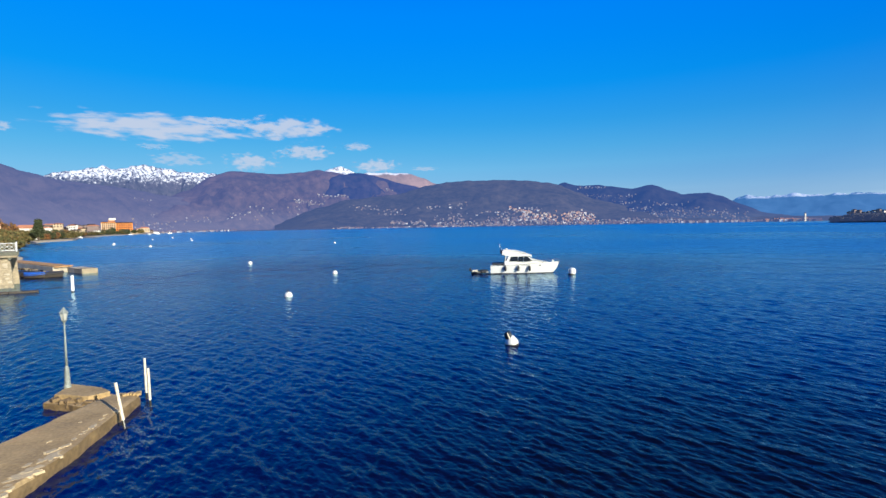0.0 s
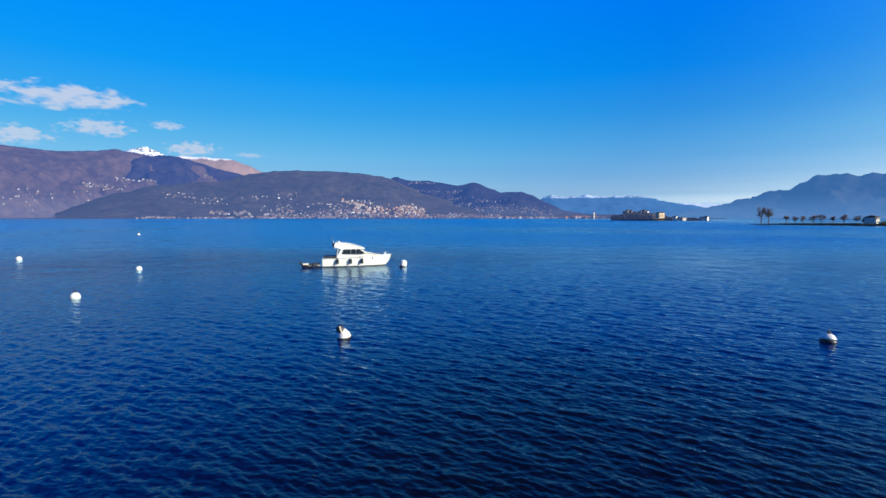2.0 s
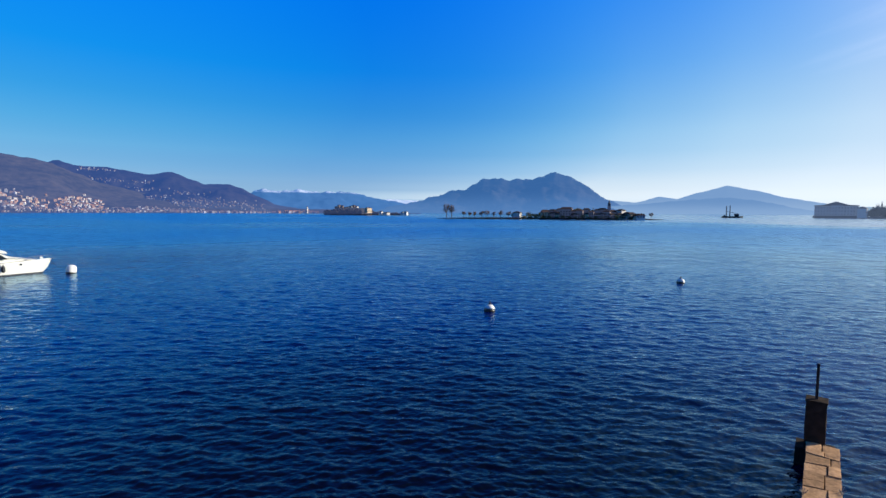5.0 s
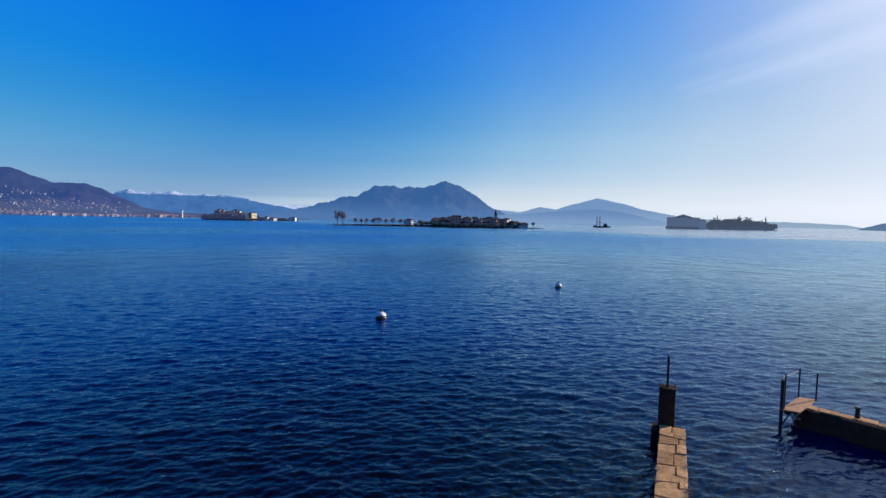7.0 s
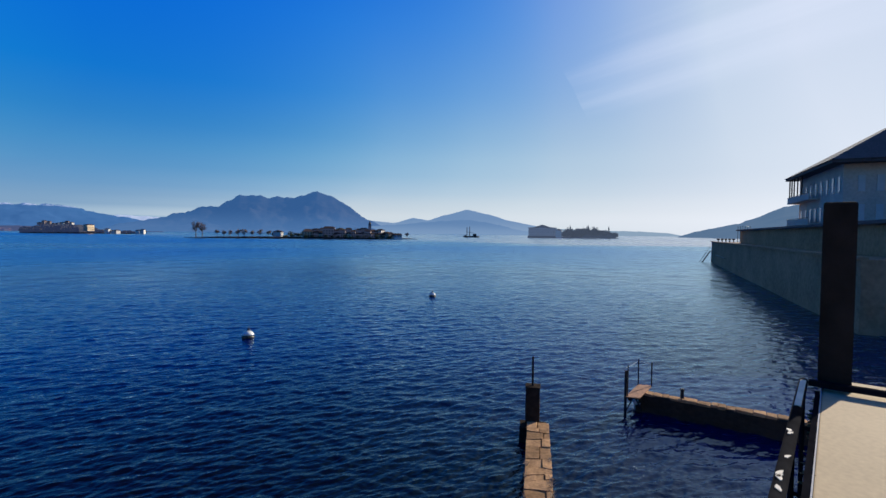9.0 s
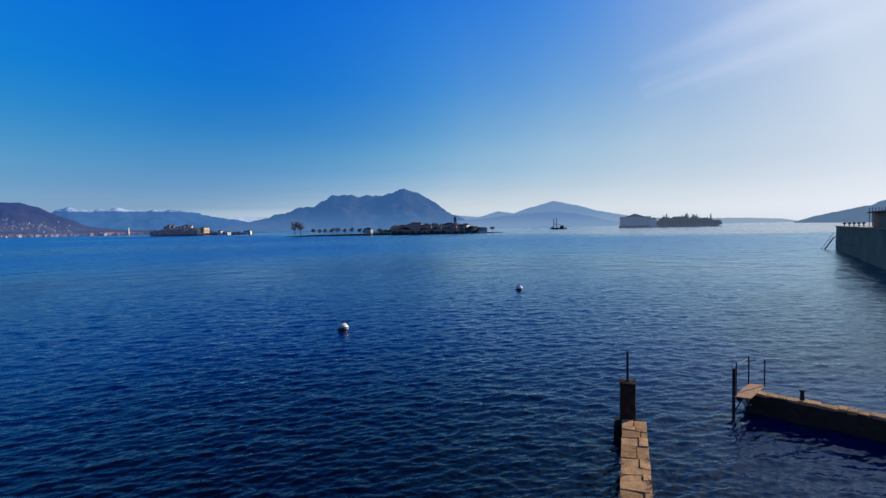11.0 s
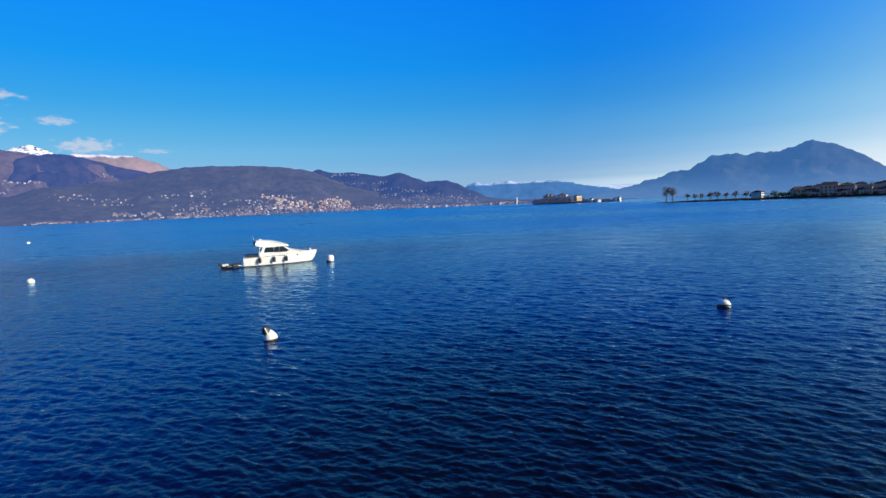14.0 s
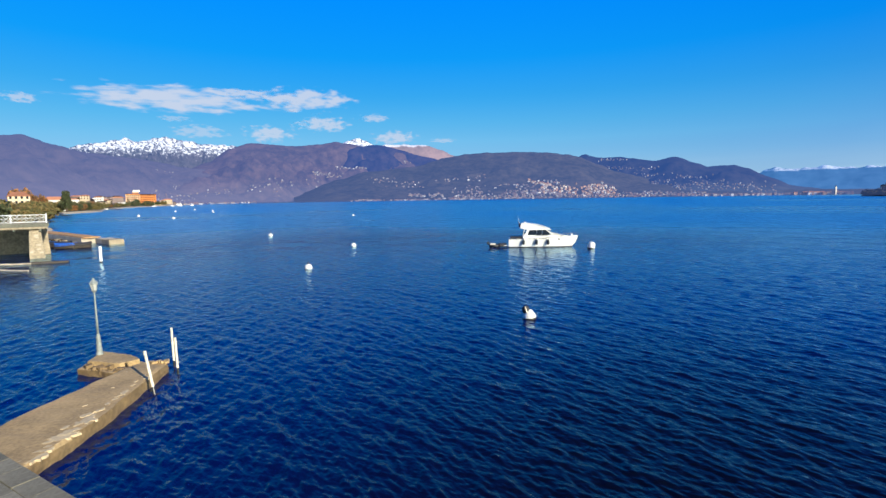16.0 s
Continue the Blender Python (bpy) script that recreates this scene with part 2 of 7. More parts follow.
def water_material():
    """Deep clear lake: a dark body, greener over the shallows by the quay, under a rippled, faintly blue mirror."""
    m = bpy.data.materials.new("lake_water")
    m.use_nodes = True
    n, l = m.node_tree.nodes, m.node_tree.links
    n.remove(n["Principled BSDF"])
    geo = n.new("ShaderNodeNewGeometry")
    body = n.new("ShaderNodeBsdfDiffuse")
    # depth over the lake bed, which falls away from the quay
    bed = n.new("ShaderNodeVectorMath")
    bed.operation = "DISTANCE"
    bed.inputs[1].default_value = (10.0, 10.0, 0.0)
    l.new(geo.outputs["Position"], bed.inputs[0])
    deep = n.new("ShaderNodeMapRange")
    deep.interpolation_type = "SMOOTHSTEP"
    deep.inputs[1].default_value = 5.0
    deep.inputs[2].default_value = 28.0
    l.new(bed.outputs["Value"], deep.inputs[0])
    hue = n.new("ShaderNodeMix")
    hue.data_type = "RGBA"
    hue.inputs[6].default_value = (0.0015, 0.0021, 0.002, 1)
    hue.inputs[7].default_value = (0.0005, 0.004, 0.058, 1)
    l.new(deep.outputs[0], hue.inputs[0])
    l.new(hue.outputs[2], body.inputs["Color"])
    gloss = n.new("ShaderNodeBsdfGlossy")
    gloss.distribution = "BECKMANN"
    lw = n.new("ShaderNodeLayerWeight")
    lw.inputs["Blend"].default_value = 0.5
    # far wavelets hide their own backs, so the mirror sees less of their slope
    lean = n.new("ShaderNodeMapRange")
    lean.inputs[1].default_value = 0.82
    lean.inputs[2].default_value = 0.92
    lean.inputs[3].default_value = 1.0
    lean.inputs[4].default_value = 0.62
    l.new(lw.outputs["Facing"], lean.inputs[0])
    # slicks of calm water far out towards the palace island, with streaked edges
    out_there = n.new("ShaderNodeVectorMath")
    out_there.operation = "DOT_PRODUCT"
    out_there.inputs[1].default_value = (math.sin(radians(112)), math.cos(radians(112)), 0)
    l.new(geo.outputs["Position"], out_there.inputs[0])
    streak_map = n.new("ShaderNodeMapping")
    streak_map.inputs["Rotation"].default_value = (0, 0, radians(10))
    streak_map.inputs["Scale"].default_value = (0.012, 0.0032, 1)
    streak = n.new("ShaderNodeTexNoise")
    streak.inputs["Scale"].default_value = 1.0
    streak.inputs["Detail"].default_value = 4
    l.new(geo.outputs["Position"], streak_map.inputs["Vector"])
    l.new(streak_map.outputs[0], streak.inputs["Vector"])
    edge = n.new("ShaderNodeMath")
    edge.operation = "MULTIPLY_ADD"
    edge.inputs[1].default_value = 700.0
    l.new(streak.outputs["Fac"], edge.inputs[0])
    l.new(out_there.outputs["Value"], edge.inputs[2])
    slick = n.new("ShaderNodeMapRange")
    slick.interpolation_type = "SMOOTHSTEP"
    slick.inputs[1].default_value = 690.0
    slick.inputs[2].default_value = 790.0
    l.new(edge.outputs[0], slick.inputs[0])
    tint = n.new("ShaderNodeMix")
    tint.data_type = "RGBA"
    tint.inputs[6].default_value = (0.68, 0.9, 1.0, 1)
    tint.inputs[7].default_value = (0.98, 0.99, 1.0, 1)
    l.new(slick.outputs[0], tint.inputs[0])
    l.new(tint.outputs[2], gloss.inputs["Color"])
    flat = n.new("ShaderNodeMapRange")
    flat.inputs[3].default_value = 1.0
    flat.inputs[4].default_value = 0.7
    l.new(slick.outputs[0], flat.inputs[0])
    ripple = n.new("ShaderNodeMath")
    ripple.operation = "MULTIPLY"
    l.new(lean.outputs[0], ripple.inputs[0])
    l.new(flat.outputs[0], ripple.inputs[1])
    # far out only the patches of steeper and flatter wavelets can be told apart
    patches = n.new("ShaderNodeMapRange")
    patches.inputs[1].default_value = 0.87
    patches.inputs[2].default_value = 0.96
    l.new(lw.outputs["Facing"], patches.inputs[0])
    swell = n.new("ShaderNodeMath")
    swell.operation = "MULTIPLY"
    l.new(patches.outputs[0], swell.inputs[0])
    l.new(flat.outputs[0], swell.inputs[1])
    prev = None
    for scale, sx_, rot, dist, detail in ((0.15, 0.9, -54, 0.9, 2.0), (0.42, 0.9, -50, 0.4, 2.0), (0.35, 0.35, -50, 0.1, 2.0), (1.6, 0.42, -58, 0.07, 2.0), (4.2, 0.45, -40, 0.034, 2.0), (10.0, 0.55, -60, 0.013, 2.0)):
        mp = n.new("ShaderNodeMapping")
        mp.inputs["Rotation"].default_value = (0, 0, radians(rot))
        mp.vector_type = "TEXTURE"
        mp.inputs["Scale"].default_value = (1 / (scale * sx_), 1 / scale, 1 / scale)
        tx = n.new("ShaderNodeTexNoise")
        tx.inputs["Scale"].default_value = 1.0
        tx.inputs["Detail"].default_value = detail
        tx.inputs["Roughness"].default_value = 0.5
        l.new(geo.outputs["Position"], mp.inputs["Vector"])
        l.new(mp.outputs[0], tx.inputs["Vector"])
        # wavelets stand up into narrow crests between wide flat troughs
        crest = n.new("ShaderNodeMath")
        crest.operation = "POWER"
        crest.inputs[1].default_value = 1.6
        l.new(tx.outputs["Fac"], crest.inputs[0])
        bp = n.new("ShaderNodeBump")
        l.new((swell if dist > 0.3 else ripple).outputs[0], bp.inputs["Strength"])
        bp.inputs["Distance"].default_value = dist
        l.new(crest.outputs[0], bp.inputs["Height"])
        if prev:
            l.new(prev.outputs[0], bp.inputs["Normal"])
        prev = bp
    l.new(prev.outputs[0], gloss.inputs["Normal"])
    fres = n.new("ShaderNodeFresnel")
    fres.inputs["IOR"].default_value = 1.33
    l.new(prev.outputs[0], fres.inputs["Normal"])
    # ripples too small and far to show singly blur the mirror, unevenly under the gusts
    gust = n.new("ShaderNodeTexNoise")
    gust.inputs["Scale"].default_value = 0.006
    gust.inputs["Detail"].default_value = 5
    l.new(geo.outputs["Position"], gust.inputs["Vector"])
    wind = n.new("ShaderNodeMapRange")
    wind.inputs[1].default_value = 0.35
    wind.inputs[2].default_value = 0.65
    wind.inputs[3].default_value = 0.25
    wind.inputs[4].default_value = 0.38
    l.new(gust.outputs["Fac"], wind.inputs[0])
    rg = n.new("ShaderNodeMapRange")
    rg.inputs[1].default_value = 0.892
    rg.inputs[2].default_value = 0.95
    rg.inputs[3].default_value = 0.04
    l.new(wind.outputs[0], rg.inputs[4])
    l.new(lw.outputs["Facing"], rg.inputs[0])
    # the last strip before the far shore is seen by its tilted wavelets alone
    strip = n.new("ShaderNodeMapRange")
    strip.inputs[1].default_value = 0.978
    strip.inputs[2].default_value = 0.993
    strip.inputs[3].default_value = 1.0
    strip.inputs[4].default_value = 1.1
    l.new(lw.outputs["Facing"], strip.inputs[0])
    still = n.new("ShaderNodeMath")
    still.operation = "MULTIPLY"
    l.new(rg.outputs[0], still.inputs[0])
    l.new(strip.outputs[0], still.inputs[1])
    rest = n.new("ShaderNodeMath")
    rest.operation = "MULTIPLY"
    l.new(still.outputs[0], rest.inputs[0])
    l.new(flat.outputs[0], rest.inputs[1])
    l.new(rest.outputs[0], gloss.inputs["Roughness"])
    mix = n.new("ShaderNodeMixShader")
    l.new(fres.outputs[0], mix.inputs[0])
    l.new(body.outputs[0], mix.inputs[1])
    l.new(gloss.outputs[0], mix.inputs[2])
    l.new(mix.outputs[0], n["Material Output"].inputs["Surface"])
    return m


def cloud_material(seed, thick=0.7, stretch=1.0, rim=0.5, full=0.4, shine=0.46, ragged=1.5):
    """Soft vapour: its sunlit white is painted as glow, thinning out by noise and towards the rim."""
    m = bpy.data.materials.new("cloud_vapour")
    m.use_nodes = True
    n, l = m.node_tree.nodes, m.node_tree.links
    b = n["Principled BSDF"]
    n.remove(b)
    tc = n.new("ShaderNodeTexCoord")
    mp = n.new("ShaderNodeMapping")
    mp.inputs["Location"].default_value = (seed, seed * 0.7, 0)
    mp.inputs["Scale"].default_value = (2.2 * stretch, 2.2, 2.2)
    nz = n.new("ShaderNodeTexNoise")
    nz.inputs["Scale"].default_value = 1.6
    nz.inputs["Detail"].default_value = 7
    nz.inputs["Roughness"].default_value = 0.5
    l.new(tc.outputs["Object"], mp.inputs["Vector"])
    l.new(mp.outputs[0], nz.inputs["Vector"])
    ln = n.new("ShaderNodeVectorMath")
    ln.operation = "LENGTH"
    fl = n.new("ShaderNodeVectorMath")
    fl.operation = "MULTIPLY"
    fl.inputs[1].default_value = (1, 1, 0)
    l.new(tc.outputs["Object"], fl.inputs[0])
    l.new(fl.outputs[0], ln.inputs[0])
    bulge = n.new("ShaderNodeMath")
    bulge.operation = "POWER"
    bulge.inputs[1].default_value = 1.5
    l.new(ln.outputs["Value"], bulge.inputs[0])
    core = n.new("ShaderNodeMath")
    core.operation = "SUBTRACT"
    core.inputs[0].default_value = rim
    l.new(bulge.outputs[0], core.inputs[1])
    tuft = n.new("ShaderNodeMath")
    tuft.operation = "MULTIPLY_ADD"
    tuft.inputs[1].default_value = ragged
    tuft.inputs[2].default_value = -ragged / 2
    l.new(nz.outputs["Fac"], tuft.inputs[0])
    sub = n.new("ShaderNodeMath")
    sub.operation = "ADD"
    l.new(core.outputs[0], sub.inputs[0])
    l.new(tuft.outputs[0], sub.inputs[1])
    rng = n.new("ShaderNodeMapRange")
    rng.interpolation_type = "SMOOTHSTEP"
    rng.inputs[1].default_value = 0.0
    rng.inputs[2].default_value = full
    rng.inputs[3].default_value = 0.0
    rng.inputs[4].default_value = thick
    l.new(sub.outputs[0], rng.inputs[0])
    tr = n.new("ShaderNodeBsdfTransparent")
    em = n.new("ShaderNodeEmission")
    em.inputs["Color"].default_value = (0.8, 0.85, 0.95, 1)
    em.inputs["Strength"].default_value = shine
    ms = n.new("ShaderNodeMixShader")
    l.new(rng.outputs[0], ms.inputs[0])
    l.new(tr.outputs[0], ms.inputs[1])
    l.new(em.outputs[0], ms.inputs[2])
    l.new(ms.outputs[0], n["Material Output"].inputs["Surface"])
    return m


WATER = water_material()
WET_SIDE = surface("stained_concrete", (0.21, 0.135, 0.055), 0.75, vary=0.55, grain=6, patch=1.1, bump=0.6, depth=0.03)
CONCRETE = surface("pier_concrete", (0.42, 0.285, 0.125), 0.9, vary=0.45, grain=9, patch=0.8, bump=0.6, depth=0.03)
PATCH = surface("pale_patch", (0.52, 0.4, 0.23), 0.9, vary=0.3, bump=0.5, depth=0.02)
STONE_GREY = surface("grey_stone", (0.5, 0.48, 0.44), 0.85, vary=0.3, grain=12, patch=1.2, bump=0.5, depth=0.015, per_piece=0.18)
STONE_BROWN = surface("brown_stone", (0.46, 0.265, 0.125), 0.95, vary=0.5, grain=10, patch=2.0, bump=0.7, depth=0.025, per_piece=0.3, specular=0.05)
# Base near black: the shade on wall faces is deepened in the colour.
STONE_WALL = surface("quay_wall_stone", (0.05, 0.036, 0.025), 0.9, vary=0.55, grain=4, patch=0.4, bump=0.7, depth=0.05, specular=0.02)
TAN_STONE = surface("tan_stone", (0.34, 0.27, 0.17), 0.9, vary=0.5, grain=3, patch=1.3, bump=0.6, depth=0.04)
PALE_STONE = surface("pale_stone", (0.44, 0.37, 0.27), 0.85, vary=0.35, grain=3, patch=0.5, bump=0.5, depth=0.04)
QUAY_SLAB = surface("quay_slab_stone", (0.2, 0.18, 0.125), 0.9, vary=0.4, grain=12, patch=1.2, bump=0.5, depth=0.015, per_piece=0.25)
WHITE_PAINT = surface("white_paint", (0.8, 0.79, 0.74), 0.45, vary=0.08, grain=14, patch=2, bump=0.1, depth=0.003)
# Worn white paint; also the colour of the painted sun flecks on the railing.
WORN_WHITE_AND_SUN_FLECK = surface("worn_white_and_sun_fleck", (0.75, 0.64, 0.46), 0.6, vary=0.35, grain=7, patch=3, bump=0.3, depth=0.005)
GELCOAT = surface("white_gelcoat", (0.68, 0.66, 0.59), 0.25, vary=0.05, grain=3, patch=0.7, bump=0.02, depth=0.002)
DARK_RUBBER = surface("dark_rubber", (0.02, 0.02, 0.022), 0.6, vary=0.4, grain=12, patch=3, bump=0.2)
BUOY_WHITE = surface("buoy_plastic", (0.66, 0.63, 0.56), 0.4, vary=0.15, grain=6, patch=3, bump=0.1)
ALGAE = surface("wet_algae", (0.035, 0.03, 0.018), 0.4, vary=0.5, grain=9, patch=3, bump=0.4)
QUAY_STONE = surface("harbour_stone", (0.44, 0.27, 0.14), 0.9, vary=0.4, grain=2, patch=0.2, bump=0.6, depth=0.08, specular=0.1)
TINT_GLASS = surface("tinted_glass", (0.012, 0.016, 0.022), 0.08, vary=0.1, bump=0.0, specular=0.2)
STEEL = surface("stainless_steel", (0.6, 0.6, 0.6), 0.25, metal=1.0, vary=0.1, bump=0.0)
IRON = surface("dark_iron", (0.02, 0.02, 0.022), 0.5, metal=0.4, vary=0.4, grain=20, patch=4, bump=0.3, depth=0.004)
LAMP_PAINT = surface("lamp_grey_green", (0.26, 0.28, 0.25), 0.55, vary=0.4, grain=10, patch=2, bump=0.2)
RUST = surface("rusty_plate", (0.36, 0.15, 0.06), 0.8, vary=0.5, grain=12, patch=3, bump=0.4, depth=0.006)
WOOD_DARK = surface("wet_dark_wood", (0.06, 0.045, 0.03), 0.7, vary=0.5, grain=7, patch=2, bump=0.5)
WOOD_PALE = surface("driftwood", (0.42, 0.34, 0.24), 0.8, vary=0.4, grain=8, patch=2, bump=0.4)
BLUE_COVER = surface("blue_tarpaulin", (0.02, 0.1, 0.42), 0.5, vary=0.3, grain=5, patch=2, bump=0.4, depth=0.02)
DIM_GLASS = surface("dim_window_glass", (0.5, 0.47, 0.42), 0.3, vary=0.15, bump=0.0)
LAMP_GLASS = surface("frosted_glass", (0.42, 0.41, 0.36), 0.2, vary=0.08, bump=0.0)
BLACK_PAINT = surface("black_worn_paint", (0.014, 0.014, 0.016), 0.9, vary=0.4, grain=25, patch=8, bump=0.15, depth=0.002, specular=0.0)
TAN_PLASTER = surface("tan_plaster", (0.52, 0.38, 0.2), 0.9, vary=0.18, grain=30, patch=1.5, bump=0.3, depth=0.003)
HOTEL_WALL = surface("hotel_plaster", (0.6, 0.48, 0.36), 0.9, vary=0.25, grain=3, patch=0.3, bump=0.2)
ROOF_DARK = surface("dark_roof", (0.1, 0.08, 0.07), 0.85, vary=0.4, grain=4, patch=0.5, bump=0.3)
TERRACOTTA = surface("terracotta_roof", (0.42, 0.17, 0.08), 0.85, vary=0.35, grain=1.5, patch=0.2, bump=0.3, per_piece=0.25)
ORANGE_WALL = surface("orange_render", (0.6, 0.2, 0.035), 0.85, vary=0.15, grain=1, patch=0.1, bump=0.0)
CREAM_WALL = surface("cream_render", (0.5, 0.38, 0.24), 0.85, vary=0.2, grain=1, patch=0.2, bump=0.0, per_piece=0.25)
WHITE_WALL = surface("white_render", (0.58, 0.54, 0.47), 0.85, vary=0.12, grain=1, patch=0.2, bump=0.0, per_piece=0.15)
# A bluish haze glow is painted into this render.
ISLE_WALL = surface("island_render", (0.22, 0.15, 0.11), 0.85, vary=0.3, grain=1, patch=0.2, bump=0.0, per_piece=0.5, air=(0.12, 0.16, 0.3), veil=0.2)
GRASS_LAND = surface("shore_grass", (0.16, 0.13, 0.05), 0.95, vary=0.5, grain=0.6, patch=0.05, bump=0.2)
SAND = surface("shore_gravel", (0.5, 0.4, 0.25), 0.95, vary=0.3, grain=1, patch=0.1, bump=0.2)
BARK = surface("bark", (0.13, 0.09, 0.06), 0.95, vary=0.4, grain=6, patch=1, bump=0.4)
LEAF_GREEN = island_surface("evergreen_leaf", ((0.055, 0.068, 0.024), (0.07, 0.085, 0.03), (0.09, 0.095, 0.036), (0.045, 0.055, 0.02)), thin=0.35)
LEAF_RUST = island_surface("rusty_leaf", ((0.3, 0.13, 0.045), (0.22, 0.11, 0.04), (0.36, 0.17, 0.055), (0.17, 0.1, 0.04)), thin=0.35)
LEAF_OLIVE = island_surface("olive_leaf", ((0.13, 0.11, 0.032), (0.17, 0.135, 0.04), (0.1, 0.092, 0.028), (0.22, 0.15, 0.05)), thin=0.35)
TWIG = island_surface("bare_twigs", ((0.14, 0.08, 0.055), (0.11, 0.07, 0.055), (0.18, 0.1, 0.06)))
# Tint of the haze painted into town walls and roofs as glow.
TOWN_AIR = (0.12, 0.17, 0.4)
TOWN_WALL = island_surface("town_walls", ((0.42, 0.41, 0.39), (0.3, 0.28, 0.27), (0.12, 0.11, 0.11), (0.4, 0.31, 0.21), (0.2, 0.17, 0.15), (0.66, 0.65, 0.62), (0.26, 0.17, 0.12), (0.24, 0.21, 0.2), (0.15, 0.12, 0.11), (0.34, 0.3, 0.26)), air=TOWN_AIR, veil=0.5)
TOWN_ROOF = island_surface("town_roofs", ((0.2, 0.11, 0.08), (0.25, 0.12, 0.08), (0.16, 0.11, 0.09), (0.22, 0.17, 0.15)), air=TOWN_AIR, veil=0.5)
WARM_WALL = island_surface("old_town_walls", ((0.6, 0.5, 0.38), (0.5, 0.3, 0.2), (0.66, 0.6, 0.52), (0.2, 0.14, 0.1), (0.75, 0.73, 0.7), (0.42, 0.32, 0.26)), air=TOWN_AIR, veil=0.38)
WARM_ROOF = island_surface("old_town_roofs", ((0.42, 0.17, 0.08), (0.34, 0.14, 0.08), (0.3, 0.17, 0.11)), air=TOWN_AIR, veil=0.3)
WINDOW_DARK = surface("window_dark", (0.02, 0.025, 0.03), 0.15, vary=0.2, bump=0.0)

# ---- builders ----
def polar(az, d, z=0.0):
    a = radians(az)
    return Vector((d * math.sin(a), d * math.cos(a), z))


def mesh_from(bm, name, material, smooth=False):
    me = bpy.data.meshes.new(name)
    bmesh.ops.recalc_face_normals(bm, faces=bm.faces)
    if smooth:
        for f in bm.faces:
            f.smooth = True
    bm.to_mesh(me)
    bm.free()
    for mt in material if isinstance(material, (list, tuple)) else [material]:
        me.materials.append(mt)
    return me


def part(name, bm, material, parent=None, label="", smooth=False):
    ob = new(name, mesh_from(bm, name, material, smooth))
    ob.parent = parent
    return tagged(ob, label) if label else ob


def thing(name, at, label, category, group="", rz=0.0, rx=0.0, ry=0.0):
    ob = new(name)
    ob.empty_display_size = 0.3
    ob.matrix_world = pose(at[0], at[1], at[2], rx, ry, rz)
    return tagged(ob, label, category, group)


def box(x0, x1, y0, y1, z0, z1, bm=None, bevel=0.0, taper=0.0):
    bm = bm or bmesh.new()
    t = taper
    co = [(x0, y0, z0), (x1, y0, z0), (x1, y1, z0), (x0, y1, z0), (x0 + t, y0 + t, z1), (x1 - t, y0 + t, z1), (x1 - t, y1 - t, z1), (x0 + t, y1 - t, z1)]
    v = [bm.verts.new(c) for c in co]
    fs = [bm.faces.new([v[i] for i in q]) for q in ((3, 2, 1, 0), (4, 5, 6, 7), (0, 1, 5, 4), (1, 2, 6, 5), (2, 3, 7, 6), (3, 0, 4, 7))]
    if bevel:
        bmesh.ops.bevel(bm, geom=list({e for f in fs for e in f.edges}), offset=bevel, segments=2, affect="EDGES", profile=0.6)
    return bm


def rod(p0, p1, r0, r1=None, n=10, bm=None):
    bm = bm or bmesh.new()
    r1 = r0 if r1 is None else r1
    p0, p1 = Vector(p0), Vector(p1)
    q = (p1 - p0).to_track_quat("Z", "Y")
    rings = []
    for p, r in ((p0, r0), (p1, r1)):
        rings.append([bm.verts.new(p + q @ Vector((r * math.cos(2 * math.pi * i / n), r * math.sin(2 * math.pi * i / n), 0))) for i in range(n)])
    for i in range(n):
        bm.faces.new((rings[0][i], rings[0][(i + 1) % n], rings[1][(i + 1) % n], rings[1][i]))
    bm.faces.new(rings[0][::-1])
    bm.faces.new(rings[1])
    return bm


def turned(profile, n=20, bm=None):
    """A turned body from (radius, height) pairs, bottom to top."""
    bm = bm or bmesh.new()
    rings = [[bm.verts.new((r * math.cos(2 * math.pi * i / n), r * math.sin(2 * math.pi * i / n), z)) for i in range(n)] for r, z in profile]
    for a, b in zip(rings, rings[1:]):
        for i in range(n):
            bm.faces.new((a[i], a[(i + 1) % n], b[(i + 1) % n], b[i]))
    bm.faces.new(rings[0][::-1])
    bm.faces.new(rings[-1])
    return bm


def prism(poly, z0, z1, bm=None, bevel=0.0):
    """An upright block on a polygon; z1 may be a list of heights."""
    bm = bm or bmesh.new()
    tops = z1 if isinstance(z1, (list, tuple)) else [z1] * len(poly)
    lo = [bm.verts.new((x, y, z0)) for x, y in poly]
    hi = [bm.verts.new((x, y, t)) for (x, y), t in zip(poly, tops)]
    n = len(poly)
    bm.faces.new(lo[::-1])
    top = bm.faces.new(hi)
    for i in range(n):
        bm.faces.new((lo[i], lo[(i + 1) % n], hi[(i + 1) % n], hi[i]))
    if bevel:
        bmesh.ops.bevel(bm, geom=list(top.edges), offset=bevel, segments=2, affect="EDGES", profile=0.6)
    return bm


def rough_up(bm, cut, amount, scale, seed=0.0, flat=1.0):
    """Subdivide long edges and push the surface about, for worn masonry."""
    for _ in range(4):
        long = [e for e in bm.edges if e.calc_length() > cut]
        if not long:
            break
        bmesh.ops.subdivide_edges(bm, edges=long, cuts=1, use_grid_fill=True)
    bmesh.ops.triangulate(bm, faces=[f for f in bm.faces if len(f.verts) > 4])
    for v in bm.verts:
        d = noise.noise_vector(v.co * scale + Vector((seed, seed * 2, 0))) * amount
        d.z *= flat
        v.co += d
    return bm

